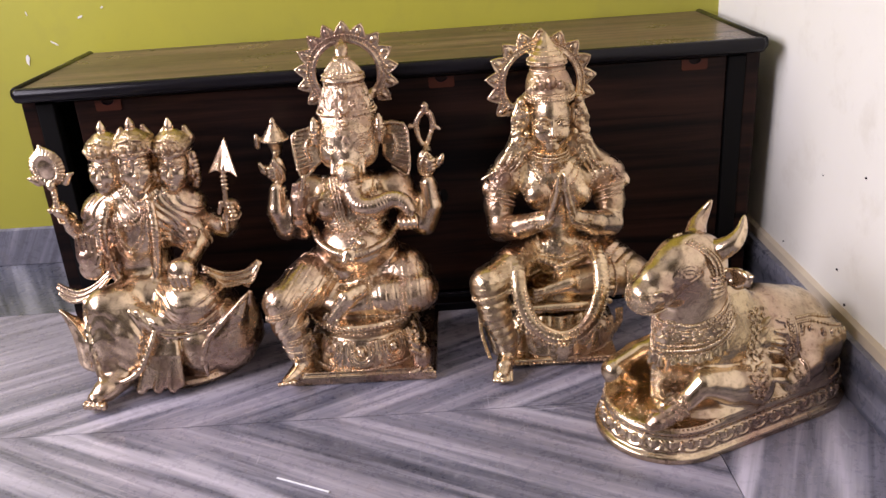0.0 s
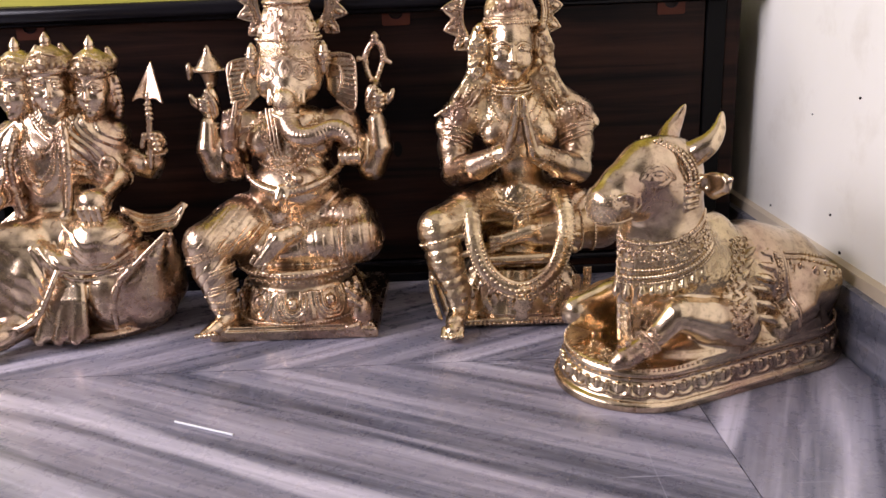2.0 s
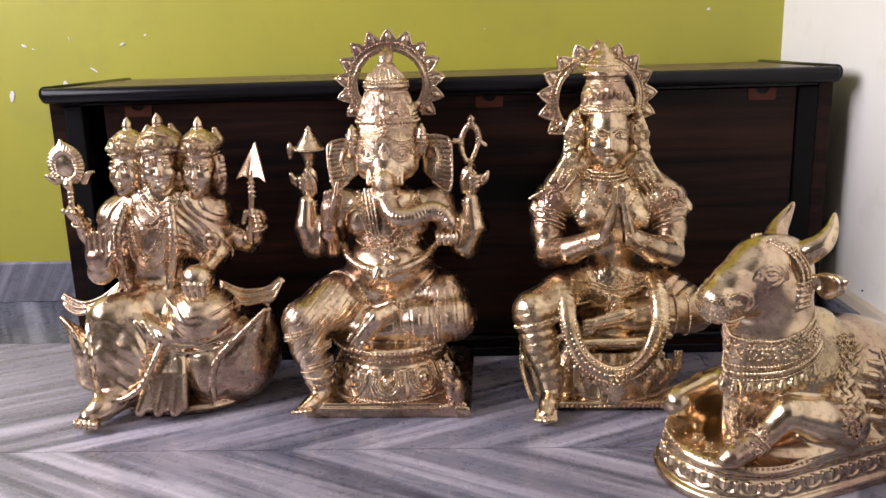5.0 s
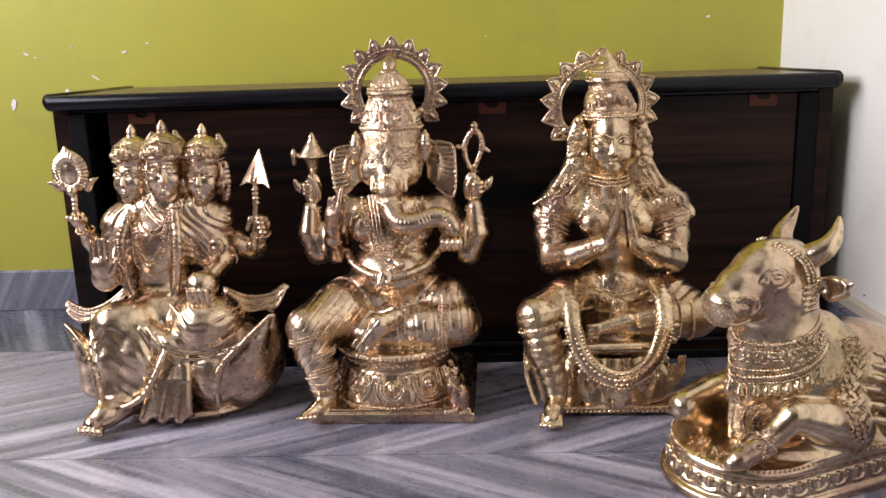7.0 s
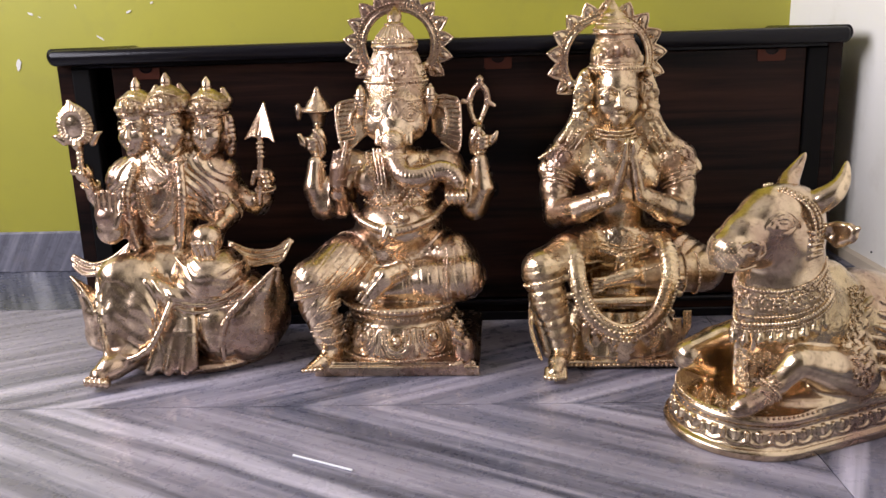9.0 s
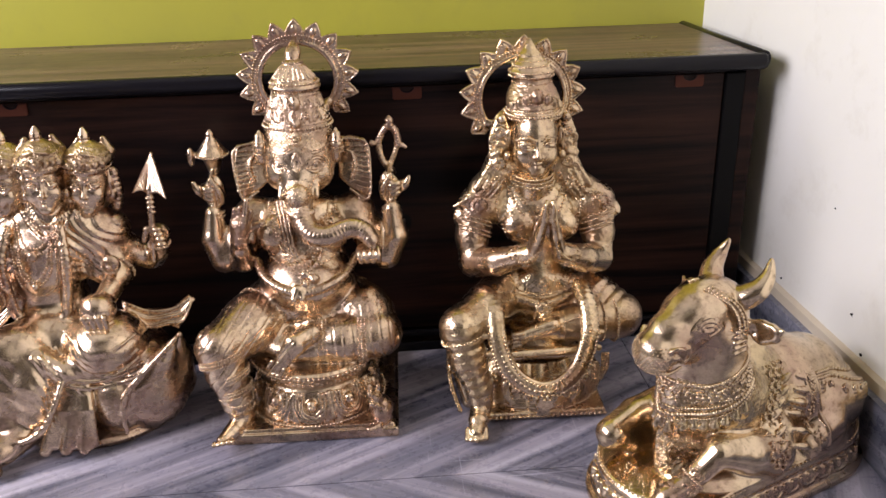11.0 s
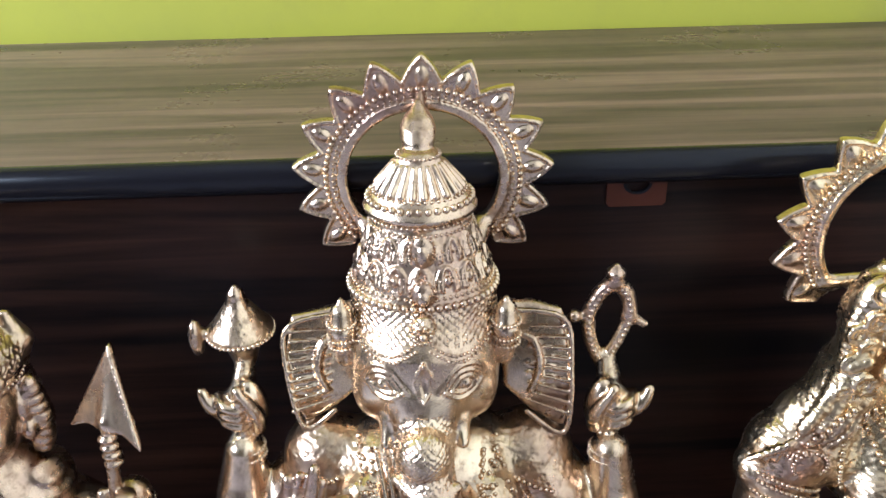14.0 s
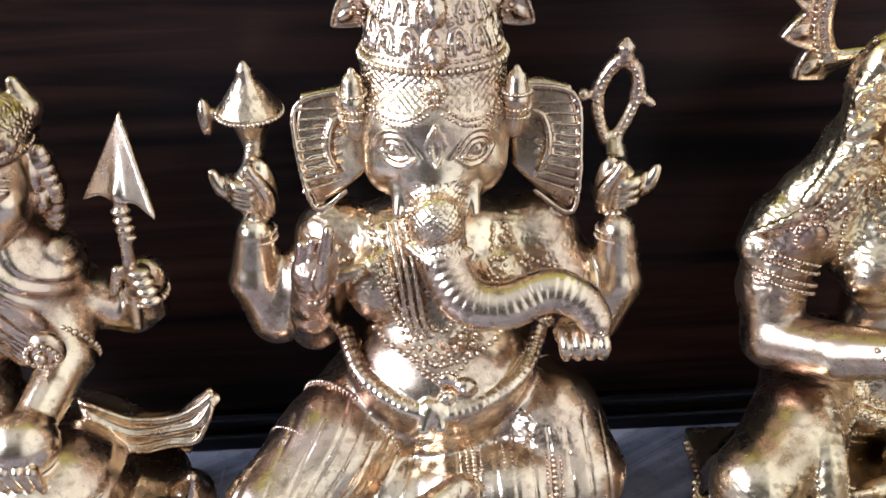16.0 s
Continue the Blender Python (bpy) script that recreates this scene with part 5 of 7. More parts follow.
    for i in (1, 2, 4):
        z = 0.088 + i * 0.0105
        curve(c, [(-0.272, 1.11, z + 0.014), (-0.245, 1.091, z - 0.002), (-0.215, 1.089, z - 0.004), (-0.19, 1.105, z + 0.008)], 0.0015, 0.0018)
    for o in (0.0, 0.0085):
        laid(c, [(-0.306 + o, 0.118), (-0.285 + o * 0.6, 0.094 + o * 0.7), (-0.262, 0.083 + o), (-0.235, 0.0785 + o), (-0.208, 0.083 + o), (-0.188, 0.094 + o * 0.7)], 1.03, 0.0024, 0.001)
    # body
    c.ball((-0.311, 1.185, 0.150), (0.046, 0.036, 0.036), 0.010)
    for s, x in ((-1, -0.356), (1, -0.245)):
        c.limb([(-0.302 + s * 0.018, 1.198, 0.252), (x, 1.196, 0.226), (x + s * 0.006, 1.190, 0.190)], [0.020, 0.029, 0.025], 0.010)
    c.ball((-0.307, 1.183, 0.192), (0.046, 0.036, 0.042), 0.012)
    c.ball((-0.303, 1.188, 0.222), (0.060, 0.036, 0.030), 0.012)
    c.limb([(-0.302, 1.195, 0.24), (-0.292, 1.185, 0.285)], [0.024, 0.0165], 0.008)
    c.limb([(-0.350, 1.199, 0.236), (-0.322, 1.193, 0.250), (-0.258, 1.193, 0.250), (-0.226, 1.199, 0.234)], [0.019, 0.021, 0.021, 0.019], 0.012)
    # sleeves and robe folds
    c.relief((-0.405, 1.14, 0.165), (-0.325, 1.25, 0.262), lambda x, y, z: 0.0010 * np.sin((x * 0.8 - z * 0.75 + y * 0.3) * 640 + 1.4 * np.sin(z * 160)) * np.clip((-0.332 - x) * 90, 0, 1))
    c.relief((-0.285, 1.14, 0.165), (-0.195, 1.25, 0.262), lambda x, y, z: 0.0010 * np.sin((x * 0.8 + z * 0.75 - y * 0.3) * 640 + 1.4 * np.sin(z * 160)) * np.clip((x + 0.276) * 90, 0, 1))
    # broad ribbed collar
    for o, r in ((0.0, 0.0026), (0.0125, 0.0024)):
        laid(c, [(-0.318 + o * 0.6, 0.268 - o * 0.1), (-0.306 + o * 0.4, 0.250 + o * 0.5), (-0.288, 0.2385 + o), (-0.271 - o * 0.4, 0.250 + o * 0.5), (-0.258 - o * 0.6, 0.266 - o * 0.1)], 1.07, r, 0.001)
    for i in range(19):
        u = -1 + 2 * i / 18
        x, z = -0.288 + u * 0.027, 0.2415 + 0.0245 * abs(u) ** 1.3
        laid(c, [(x, z), (x - u * 0.003, z + 0.005), (x - u * 0.006, z + 0.010)], 1.07, 0.0013, 0.0008)
    # robe borders and necklaces
    for s in (-1, 1):
        curve(c, [(-0.304 + s * 0.030, 1.162, 0.250), (-0.306 + s * 0.037, 1.148, 0.215), (-0.308 + s * 0.035, 1.148, 0.18), (-0.309 + s * 0.030, 1.146, 0.150)], 0.0062, 0.002, (1, 0.7, 1))
    curve(c, [(-0.338, 1.148, 0.150), (-0.326, 1.138, 0.128), (-0.310, 1.134, 0.120), (-0.292, 1.138, 0.128), (-0.279, 1.146, 0.150)], 0.0055, 0.002, (1, 0.8, 1))
    c.ball((-0.309, 1.131, 0.108), (0.0085, 0.006, 0.010), 0.002)
    c.ball((-0.308, 1.150, 0.138), (0.006, 0.006, 0.006), 0.002)
    for w, z, r in ((0.018, 0.2290, 0.0017), (0.022, 0.2230, 0.0017)):
        c.string([(-0.302 - w * 1.5, 1.1, 0.262), (-0.303 - w * 0.7, 1.1, z + 0.006), (-0.303, 1.1, z), (-0.303 + w * 0.7, 1.1, z + 0.006), (-0.302 + w * 1.5, 1.1, 0.262)], r, 1.9, (0, 1, 0), 1.07)
    for w, z in ((0.016, 0.190), (0.019, 0.183), (0.024, 0.169)):
        c.string([(-0.303 - w * 1.25, 1.1, 0.254), (-0.305 - w * 1.05, 1.1, 0.225), (-0.306 - w * 0.85, 1.1, z + 0.016), (-0.307, 1.1, z), (-0.306 + w * 0.85, 1.1, z + 0.016), (-0.305 + w * 1.05, 1.1, 0.225), (-0.302 + w * 1.3, 1.1, 0.254)], 0.0017, 2.0, (0, 1, 0), 1.07)
    for s in (-1, 1):
        c.string([(-0.305 + s * 0.037, 1.1, 0.235), (-0.308 + s * 0.036, 1.1, 0.2), (-0.309 + s * 0.031, 1.1, 0.152)], 0.0019, 2.6, (0, 1, 0), 1.07)
    c.ball((-0.304, 1.145, 0.2225), (0.0062, 0.004, 0.0062), 0.001)
    c.ball((-0.307, 1.143, 0.185), (0.0045, 0.004, 0.0045), 0.001)
    c.relief((-0.352, 1.12, 0.118), (-0.262, 1.17, 0.258), lambda x, y, z: scrolls(0.00035, 1700)(x, y, z) * (np.abs(np.abs(x + 0.306) - 0.035) < 0.008))
    c.ball((-0.219, 1.150, 0.207), (0.011, 0.007, 0.012), 0.002)
    c.cuff((-0.219, 1.1435, 0.207), (0, 1, 0.1), 0.0085, 0.0018, 16)
    c.bead((-0.219, 1.142, 0.207), 0.004)
    # three heads
    for x, y, z, turn in ((-0.3325, 1.192, 0.2940, 15), (-0.2395, 1.192, 0.2930, 3), (-0.2870, 1.179, 0.3000, -13)):
        fine = Clay((x - 0.040, y - 0.040, z - 0.042), (x + 0.040, y + 0.044, z + 0.072), 0.00065)
        helmeted_head(fine, x, y, z, turn)
        c.extra.append(fine)
    # arms
    c.limb([(-0.356, 1.200, 0.226), (-0.380, 1.210, 0.196), (-0.397, 1.214, 0.180)], [0.024, 0.018, 0.015], 0.007)
    c.limb([(-0.398, 1.212, 0.182), (-0.408, 1.202, 0.205), (-0.411, 1.194, 0.224)], [0.0145, 0.012, 0.009], 0.004)
    c.ball((-0.413, 1.188, 0.238), (0.012, 0.011, 0.013), 0.004)
    for i in range(3):
        c.ball((-0.421 + i * 0.006, 1.176, 0.242 - i * 0.001), (0.0042, 0.005, 0.0045), 0.001)
    c.limb([(-0.356, 1.195, 0.222), (-0.360, 1.180, 0.190), (-0.358, 1.166, 0.172)], [0.024, 0.019, 0.017], 0.007)
    c.limb([(-0.358, 1.160, 0.172), (-0.354, 1.125, 0.178)], [0.0165, 0.0135], 0.005)
    c.ball((-0.352, 1.113, 0.178), (0.017, 0.011, 0.017), 0.004)
    c.ball((-0.351, 1.109, 0.195), (0.0155, 0.008, 0.014), 0.004)
    for i in range(4):
        x = -0.3625 + i * 0.0072
        c.limb([(x, 1.108, 0.200), (x + 0.001, 1.112, 0.226 + 0.003 * (i in (1, 2)))], [0.0040, 0.0030], 0.001)
    c.limb([(-0.340, 1.106, 0.186), (-0.332, 1.110, 0.204)], [0.0042, 0.003], 0.002)
    c.limb([(-0.243, 1.200, 0.222), (-0.215, 1.206, 0.200), (-0.190, 1.210, 0.188)], [0.026, 0.019, 0.015], 0.007)
    c.limb([(-0.190, 1.209, 0.188), (-0.178, 1.202, 0.198), (-0.174, 1.196, 0.212)], [0.0150, 0.0125, 0.0105], 0.004)
    c.ball((-0.170, 1.190, 0.226), (0.012, 0.011, 0.0145), 0.004)
    for i in range(4):
        c.ball((-0.169 + 0.001 * i, 1.179, 0.238 - i * 0.0065), (0.0068, 0.006, 0.0036), 0.001)
    c.limb([(-0.183, 1.184, 0.236), (-0.187, 1.182, 0.222)], [0.0036, 0.003], 0.002)
    c.limb([(-0.244, 1.195, 0.218), (-0.226, 1.185, 0.195), (-0.219, 1.172, 0.184)], [0.025, 0.019, 0.0155], 0.007)
    c.limb([(-0.219, 1.170, 0.184), (-0.228, 1.135, 0.170)], [0.0145, 0.0125], 0.005)
    c.ball((-0.231, 1.117, 0.166), (0.0205, 0.0180, 0.0190), 0.003)
    for i in range(4):
        c.limb([(-0.2425 + i * 0.0078, 1.099, 0.164), (-0.240 + i * 0.0070, 1.102, 0.149)], [0.0036, 0.0032], 0.001)
    for p, ax, r in (((-0.219, 1.178, 0.189), (0.3, 1, 0.4), 0.0175), ((-0.411, 1.196, 0.221), (0.1, -0.3, 1), 0.0115), ((-0.174, 1.196, 0.212), (0, -0.2, 1), 0.0125), ((-0.355, 1.132, 0.176), (0, 1, 0), 0.0148), ((-0.372, 1.205, 0.207), (-0.6, 0.2, -0.8), 0.0205)):
        c.cuff(p, ax, r, 0.0019, 30)
    for s, x in ((-1, -0.358), (1, -0.243)):
        for i in range(4):
            curve(c, [(x - s * 0.016, 1.168, 0.236 - i * 0.008), (x + s * 0.006, 1.174, 0.226 - i * 0.009), (x + s * 0.024, 1.19, 0.222 - i * 0.009)], 0.0013, 0.0012)
    # lotus bud held up
    c.limb([(-0.404, 1.186, 0.215), (-0.412, 1.180, 0.250), (-0.4135, 1.186, 0.276)], [0.003, 0.0036, 0.0045], 0.001, ribs=(0.006, 0.001))
    c.ball((-0.4155, 1.1885, 0.301), (0.0240, 0.0070, 0.0268), 0.003)
    c.limb([(-0.416, 1.1885, 0.318), (-0.420, 1.1885, 0.332)], [0.010, 0.003], 0.006, (1, 0.5, 1))
    for i in range(30):
        a = 2 * math.pi * i / 30
        ca, sa = math.cos(a), math.sin(a)
        c.limb([(-0.4155 + 0.0095 * ca, 1.1825, 0.302 + 0.0125 * sa), (-0.4155 + 0.0170 * ca, 1.1818, 0.301 + 0.0195 * sa), (-0.4155 + 0.0232 * ca, 1.1865, 0.301 + 0.0262 * sa)], [0.0004, 0.0017, 0.0021], 0.0010)
    c.ball((-0.416, 1.1845, 0.301), (0.0105, 0.0050, 0.0135), 0.002)
    c.limb([(-0.394, 1.186, 0.279), (-0.386, 1.184, 0.290), (-0.379, 1.184, 0.293)], [0.005, 0.004, 0.0012], 0.002)
    c.limb([(-0.432, 1.186, 0.280), (-0.440, 1.184, 0.287), (-0.446, 1.184, 0.288)], [0.005, 0.004, 0.0012], 0.002)
    c.ball((-0.414, 1.182, 0.276), (0.007, 0.006, 0.006), 0.002)
    # spear
    c.limb([(-0.181, 1.186, 0.194), (-0.176, 1.186, 0.24), (-0.1735, 1.190, 0.284)], 0.0038, 0.001)
    for z in (0.256, 0.262, 0.268, 0.274):
        c.ball((-0.1745, 1.189, z), (0.0058, 0.0058, 0.0026), 0.0008)
    c.plate([(-0.1690, 0.326), (-0.1975, 0.2765), (-0.1850, 0.2815), (-0.1745, 0.2795), (-0.1630, 0.2815), (-0.1505, 0.2755)], 1.1905, 0.0026, 0.0006, (-0.46, 0.44), 0.001)
    c.limb([(-0.1692, 1.2075, 0.322), (-0.1733, 1.1885, 0.284)], [0.0008, 0.0030], 0.004)
    # scarves
    c.plate([(-0.348, 0.152), (-0.372, 0.132), (-0.398, 0.1225), (-0.418, 0.126), (-0.434, 0.1335), (-0.437, 0.127), (-0.428, 0.113), (-0.412, 0.1065), (-0.386, 0.1115), (-0.360, 0.130)], 1.162, 0.0030, 0.002, (0, 0.55), 0.0022)
    c.plate([(-0.224, 0.149), (-0.192, 0.138), (-0.162, 0.1385), (-0.1415, 0.152), (-0.134, 0.146), (-0.150, 0.128), (-0.1545, 0.115), (-0.164, 0.119), (-0.188, 0.117), (-0.220, 0.132)], 1.164, 0.0030, 0.002, (0, 0.55), 0.0022)
    for o in (0.0, 0.5, 1.0):
        for y0, cz, pts in ((1.162, 0.1248, ((-0.356, 0.146 - 0.008 * o), (-0.378, 0.129 - 0.011 * o), (-0.400, 0.1215 - 0.012 * o), (-0.416, 0.1245 - 0.015 * o), (-0.431, 0.1315 - 0.012 * o))),
                            (1.164, 0.1335, ((-0.218, 0.146 - 0.012 * o), (-0.192, 0.1365 - 0.017 * o), (-0.166, 0.1365 - 0.014 * o), (-0.150, 0.142 - 0.018 * o), (-0.140, 0.149 - 0.008 * o)))):
            curve(c, [(x, y0 + 0.55 * (z - cz) - 0.0026, z) for x, z in pts], (0.0020, 0.0027, 0.0018), 0.0012)
    ob = c.mesh("three_headed_statue", (BRASS, BRASS_CHASED), (-0.285, 1.165, 0.0))
    return tagged(ob, "polished brass seated three-headed statue holding a spear and lotus", "statue", "row of brass statues")


def praying_statue():
    c = Clay((0.152, 1.025, -0.003), (0.418, 1.282, 0.452), 0.00105)
    ax = 0.286
    c.block((ax, 1.18, 0.005), (0.080, 0.088, 0.005), 0.003)
    c.string([(ax - 0.080, 1.0915, 0.004), (ax + 0.080, 1.0915, 0.004)], 0.0028, 2.1)
    c.string([(ax - 0.0815, 1.09, 0.004), (ax - 0.0815, 1.26, 0.004)], 0.0028, 2.1)
    c.drum((ax, 1.178), [(0.008, 0.086), (0.014, 0.089), (0.035, 0.081), (0.055, 0.068), (0.064, 0.063)], 0.95, disp=petals(18, 0.0025, 0.6))
    c.drum((ax, 1.178), [(0.060, 0.058), (0.070, 0.056), (0.083, 0.062), (0.090, 0.063), (0.094, 0.06)], 0.9)
    for a in (-158, -135, -112, -90, -68, -45, -22):
        x, y = ax + 0.084 * math.cos(radians(a)), 1.178 + 0.080 * math.sin(radians(a))
        c.ball((x, y, 0.034), (0.006, 0.004, 0.011), 0.0015)
        for r in (0.0090, 0.0128, 0.0165):
            curve(c, [(x - r, y + 0.004, 0.052), (x - r * 0.9, y, 0.030), (x, y - 0.002, 0.020 - (r - 0.0095)), (x + r * 0.9, y, 0.030), (x + r, y + 0.004, 0.052)], 0.0018, 0.001)
    # edge of the cloth at the back
    curve(c, [(0.176, 1.16, 0.062), (0.176, 1.135, 0.035), (0.187, 1.11, 0.005)], 0.0022, 0.001)
    c.string([(0.174, 1.16, 0.066), (0.174, 1.133, 0.035), (0.186, 1.107, 0.004)], 0.0022, 2.0)
    c.limb([(0.19, 1.15, 0.05), (0.2, 1.13, 0.01)], [0.014, 0.012], 0.004)
    # lowered leg
    c.limb([(0.262, 1.205, 0.130), (0.222, 1.145, 0.130), (0.188, 1.112, 0.124)], [0.034, 0.029, 0.0245], 0.008)
    c.limb([(0.187, 1.112, 0.124), (0.195, 1.102, 0.085), (0.208, 1.095, 0.048), (0.211, 1.092, 0.030)], [0.0245, 0.0205, 0.0145, 0.0125], 0.006, ribs=(0.0125, 0.0024))
    c.limb([(0.211, 1.092, 0.026), (0.206, 1.072, 0.017), (0.202, 1.058, 0.011)], [0.0130, 0.0125, 0.0095], 0.005, (1, 1, 0.85))
    for i in range(5):
        c.limb([(0.1915 + i * 0.0054, 1.060, 0.013), (0.190 + i * 0.0056, 1.046 + 0.0015 * abs(i - 2), 0.0065)], [0.0032, 0.0034], 0.001)
    for q, r in ((0.10, 0.0262), (0.42, 0.0215), (0.70, 0.0172), (0.92, 0.0150)):
        p = Vector((0.188, 1.112, 0.118)).lerp(Vector((0.2085, 1.095, 0.045)), q)
        c.cuff(p, (0.02, -0.012, -0.07), r, 0.0018, 38)
    c.zones.append(((0.160, 1.06, 0.045), (0.235, 1.14, 0.135)))
    # folded leg
    c.limb([(0.318, 1.205, 0.130), (0.360, 1.175, 0.122), (0.390, 1.150, 0.110)], [0.034, 0.030, 0.025], 0.008, ribs=(0.0125, 0.0024))
    c.limb([(0.388, 1.146, 0.109), (0.345, 1.138, 0.108), (0.300, 1.134, 0.106)], [0.0265, 0.024, 0.018], 0.006)
    for x, r in ((0.335, 0.0245), (0.348, 0.0255), (0.362, 0.0262), (0.378, 0.0268)):
        c.cuff((x, 1.141, 0.1085), (1, 0.08, 0), r, 0.0018, 44)
    c.limb([(0.300, 1.122, 0.112), (0.262, 1.116, 0.104)], [0.012, 0.008], 0.003, (1, 0.8, 1))
    for i in range(4):
        c.limb([(0.262, 1.113, 0.110 - i * 0.005), (0.250, 1.112, 0.109 - i * 0.0055)], 0.0028, 0.001)
    c.limb([(0.245, 1.118, 0.078), (0.335, 1.118, 0.079)], [0.008, 0.008], 0.003)
    c.zones.append(((0.315, 1.09, 0.075), (0.42, 1.18, 0.142)))
    # hips, waist, chest
    c.ball((0.292, 1.198, 0.124), (0.068, 0.048, 0.034), 0.010)
    c.ball((0.293, 1.188, 0.150), (0.034, 0.032, 0.030), 0.012)
    c.ball((0.292, 1.196, 0.185), (0.034, 0.028, 0.036), 0.012)
    c.ball((0.292, 1.203, 0.230), (0.056, 0.030, 0.036), 0.012)
    for s in (-1, 1):
        c.ball((0.291 + s * 0.028, 1.181, 0.221), (0.0190, 0.0140, 0.0195), 0.008)
        c.ball((0.291 + s * 0.066, 1.206, 0.242), (0.028, 0.024, 0.025), 0.008)
        c.limb([(0.291 + s * 0.058, 1.205, 0.262), (0.291 + s * 0.082, 1.205, 0.246), (0.291 + s * 0.098, 1.203, 0.231)], [0.0145, 0.0135, 0.0065], 0.005, (1, 1, 1))
        c.ball((0.291 + s * 0.073, 1.184, 0.250), (0.009, 0.005, 0.011), 0.002)
        c.cuff((0.291 + s * 0.073, 1.1815, 0.250), (0, 1, 0.1), 0.0098, 0.0016, 20)
    c.ball((0.288, 1.212, 0.257), (0.056, 0.021, 0.021), 0.010)
    c.ball((0.293, 1.157, 0.158), 0.0018, 0.003, cut=True)
    curve(c, [(0.232, 1.18, 0.150), (0.255, 1.158, 0.138), (0.292, 1.148, 0.130), (0.330, 1.158, 0.138), (0.352, 1.18, 0.150)], 0.0052, 0.002, ribs=(0.006, 0.001))
    c.ball((0.291, 1.143, 0.124), (0.0095, 0.006, 0.012), 0.002)
    for i in range(5):
        c.limb([(0.283 + i * 0.004, 1.140, 0.130), (0.280 + i * 0.0055, 1.138, 0.113)], 0.0019, 0.0008)
    # neck and head, in finer clay
    hd = 0.2820
    body, c = c, Clay((hd - 0.044, 1.135, 0.245), (hd + 0.044, 1.262, 0.446), 0.0007)
    c.limb([(0.284, 1.203, 0.25), (hd, 1.195, 0.300)], [0.0215, 0.0195], 0.005)
    c.ball((hd, 1.196, 0.331), (0.0280, 0.0310, 0.0400), 0.004)
    c.ball((hd, 1.184, 0.310), (0.0212, 0.0205, 0.0190), 0.009)
    face(c, (hd, 1.1640, 0.3280), 1.02, -6, 0.82)
    # hair close to the head, spreading into a cape on the shoulders
    body, c = c, body
    c.ball((hd, 1.2200, 0.330), (0.0500, 0.0165, 0.0400), 0.006)
    c.ball((hd + 0.001, 1.2180, 0.292), (0.0570, 0.0185, 0.0340), 0.008)
    c.relief((hd - 0.06, 1.195, 0.268), (hd + 0.06, 1.24, 0.360), scrolls(0.0010, 1100))
    for s in (-1, 1):
        x = hd + s * 0.0410
        c.ball((hd + s * 0.0375, 1.210, 0.322), (0.0150, 0.0120, 0.0360), 0.004)
        c.limb([(hd + s * 0.040, 1.207, 0.300), (hd + s * 0.052, 1.205, 0.276)], [0.0150, 0.0130], 0.006)
        # coiled locks beside the face
        for j, (ox, oz) in enumerate(((0.040, 0.336), (0.047, 0.327), (0.040, 0.318), (0.048, 0.309), (0.041, 0.300), (0.050, 0.292), (0.043, 0.283), (0.055, 0.278), (0.048, 0.268))):
            hit = c.drape((hd + s * ox, 1.13, oz), (0, 1, 0))
            if hit:
                for rr, tube in ((0.0056, 0.0017), (0.0026, 0.0014)):
                    c.limb([(hit[0] + rr * math.cos(q * 0.7 + j), hit[1] - 0.0008, hit[2] + rr * math.sin(q * 0.7 + j)) for q in range(10)], tube, 0.0006)
        c.limb([(hd + s * 0.030, 1.212, 0.290), (hd + s * 0.060, 1.210, 0.262), (0.289 + s * 0.096, 1.205, 0.234)], [0.020, 0.0165, 0.0068], 0.006)
        for j in range(3):
            curve(c, [(x - s * 0.007 + s * j * 0.003, 1.207, 0.350), (x + s * (-0.002 + j * 0.005), 1.205, 0.330), (x + s * (-0.003 + j * 0.006), 1.202, 0.306), (x + s * (0.000 + j * 0.008), 1.195, 0.288), (x + s * (0.008 + j * 0.010), 1.190, 0.270)], 0.0033, 0.001, ribs=(0.0040, 0.0012))
        for j in range(5):
            curve(c, [(hd + s * (0.034 + j * 0.006), 1.196, 0.286 - j * 0.004), (hd + s * (0.044 + j * 0.008), 1.188, 0.268 - j * 0.002), (hd + s * (0.056 + j * 0.010), 1.190, 0.252 - j * 0.001)], 0.0016, 0.001, ribs=(0.003, 0.0006))
        c.string([(hd + s * 0.044, 1.1, 0.284), (hd + s * 0.066, 1.1, 0.262), (0.289 + s * 0.098, 1.1, 0.236)], 0.0022, 2.0, (0, 1, 0), 1.13)
        c.ball((0.289 + s * 0.098, 1.200, 0.231), (0.0072, 0.009, 0.0085), 0.003)
        c.ball((x - s * 0.0105, 1.196, 0.330), (0.0040, 0.006, 0.0125), 0.001)
        curve(c, [(x - s * 0.0105, 1.189, 0.341), (x - s * 0.0065, 1.190, 0.334), (x - s * 0.0090, 1.190, 0.321)], 0.0012, 0.0006)
        c.ball((x - s * 0.0085, 1.188, 0.310), (0.0048, 0.005, 0.0060), 0.001)
        for j in range(4):
            c.limb([(x + s * (0.000 + 0.002 * j), 1.196, 0.312 - 0.009 * j), (x + s * (0.007 + 0.003 * j), 1.197, 0.308 - 0.009 * j)], 0.0048, 0.0015)
        c.ball((x - s * 0.003, 1.2, 0.352), (0.006, 0.006, 0.006), 0.002)
    # crown
    body, c = c, body
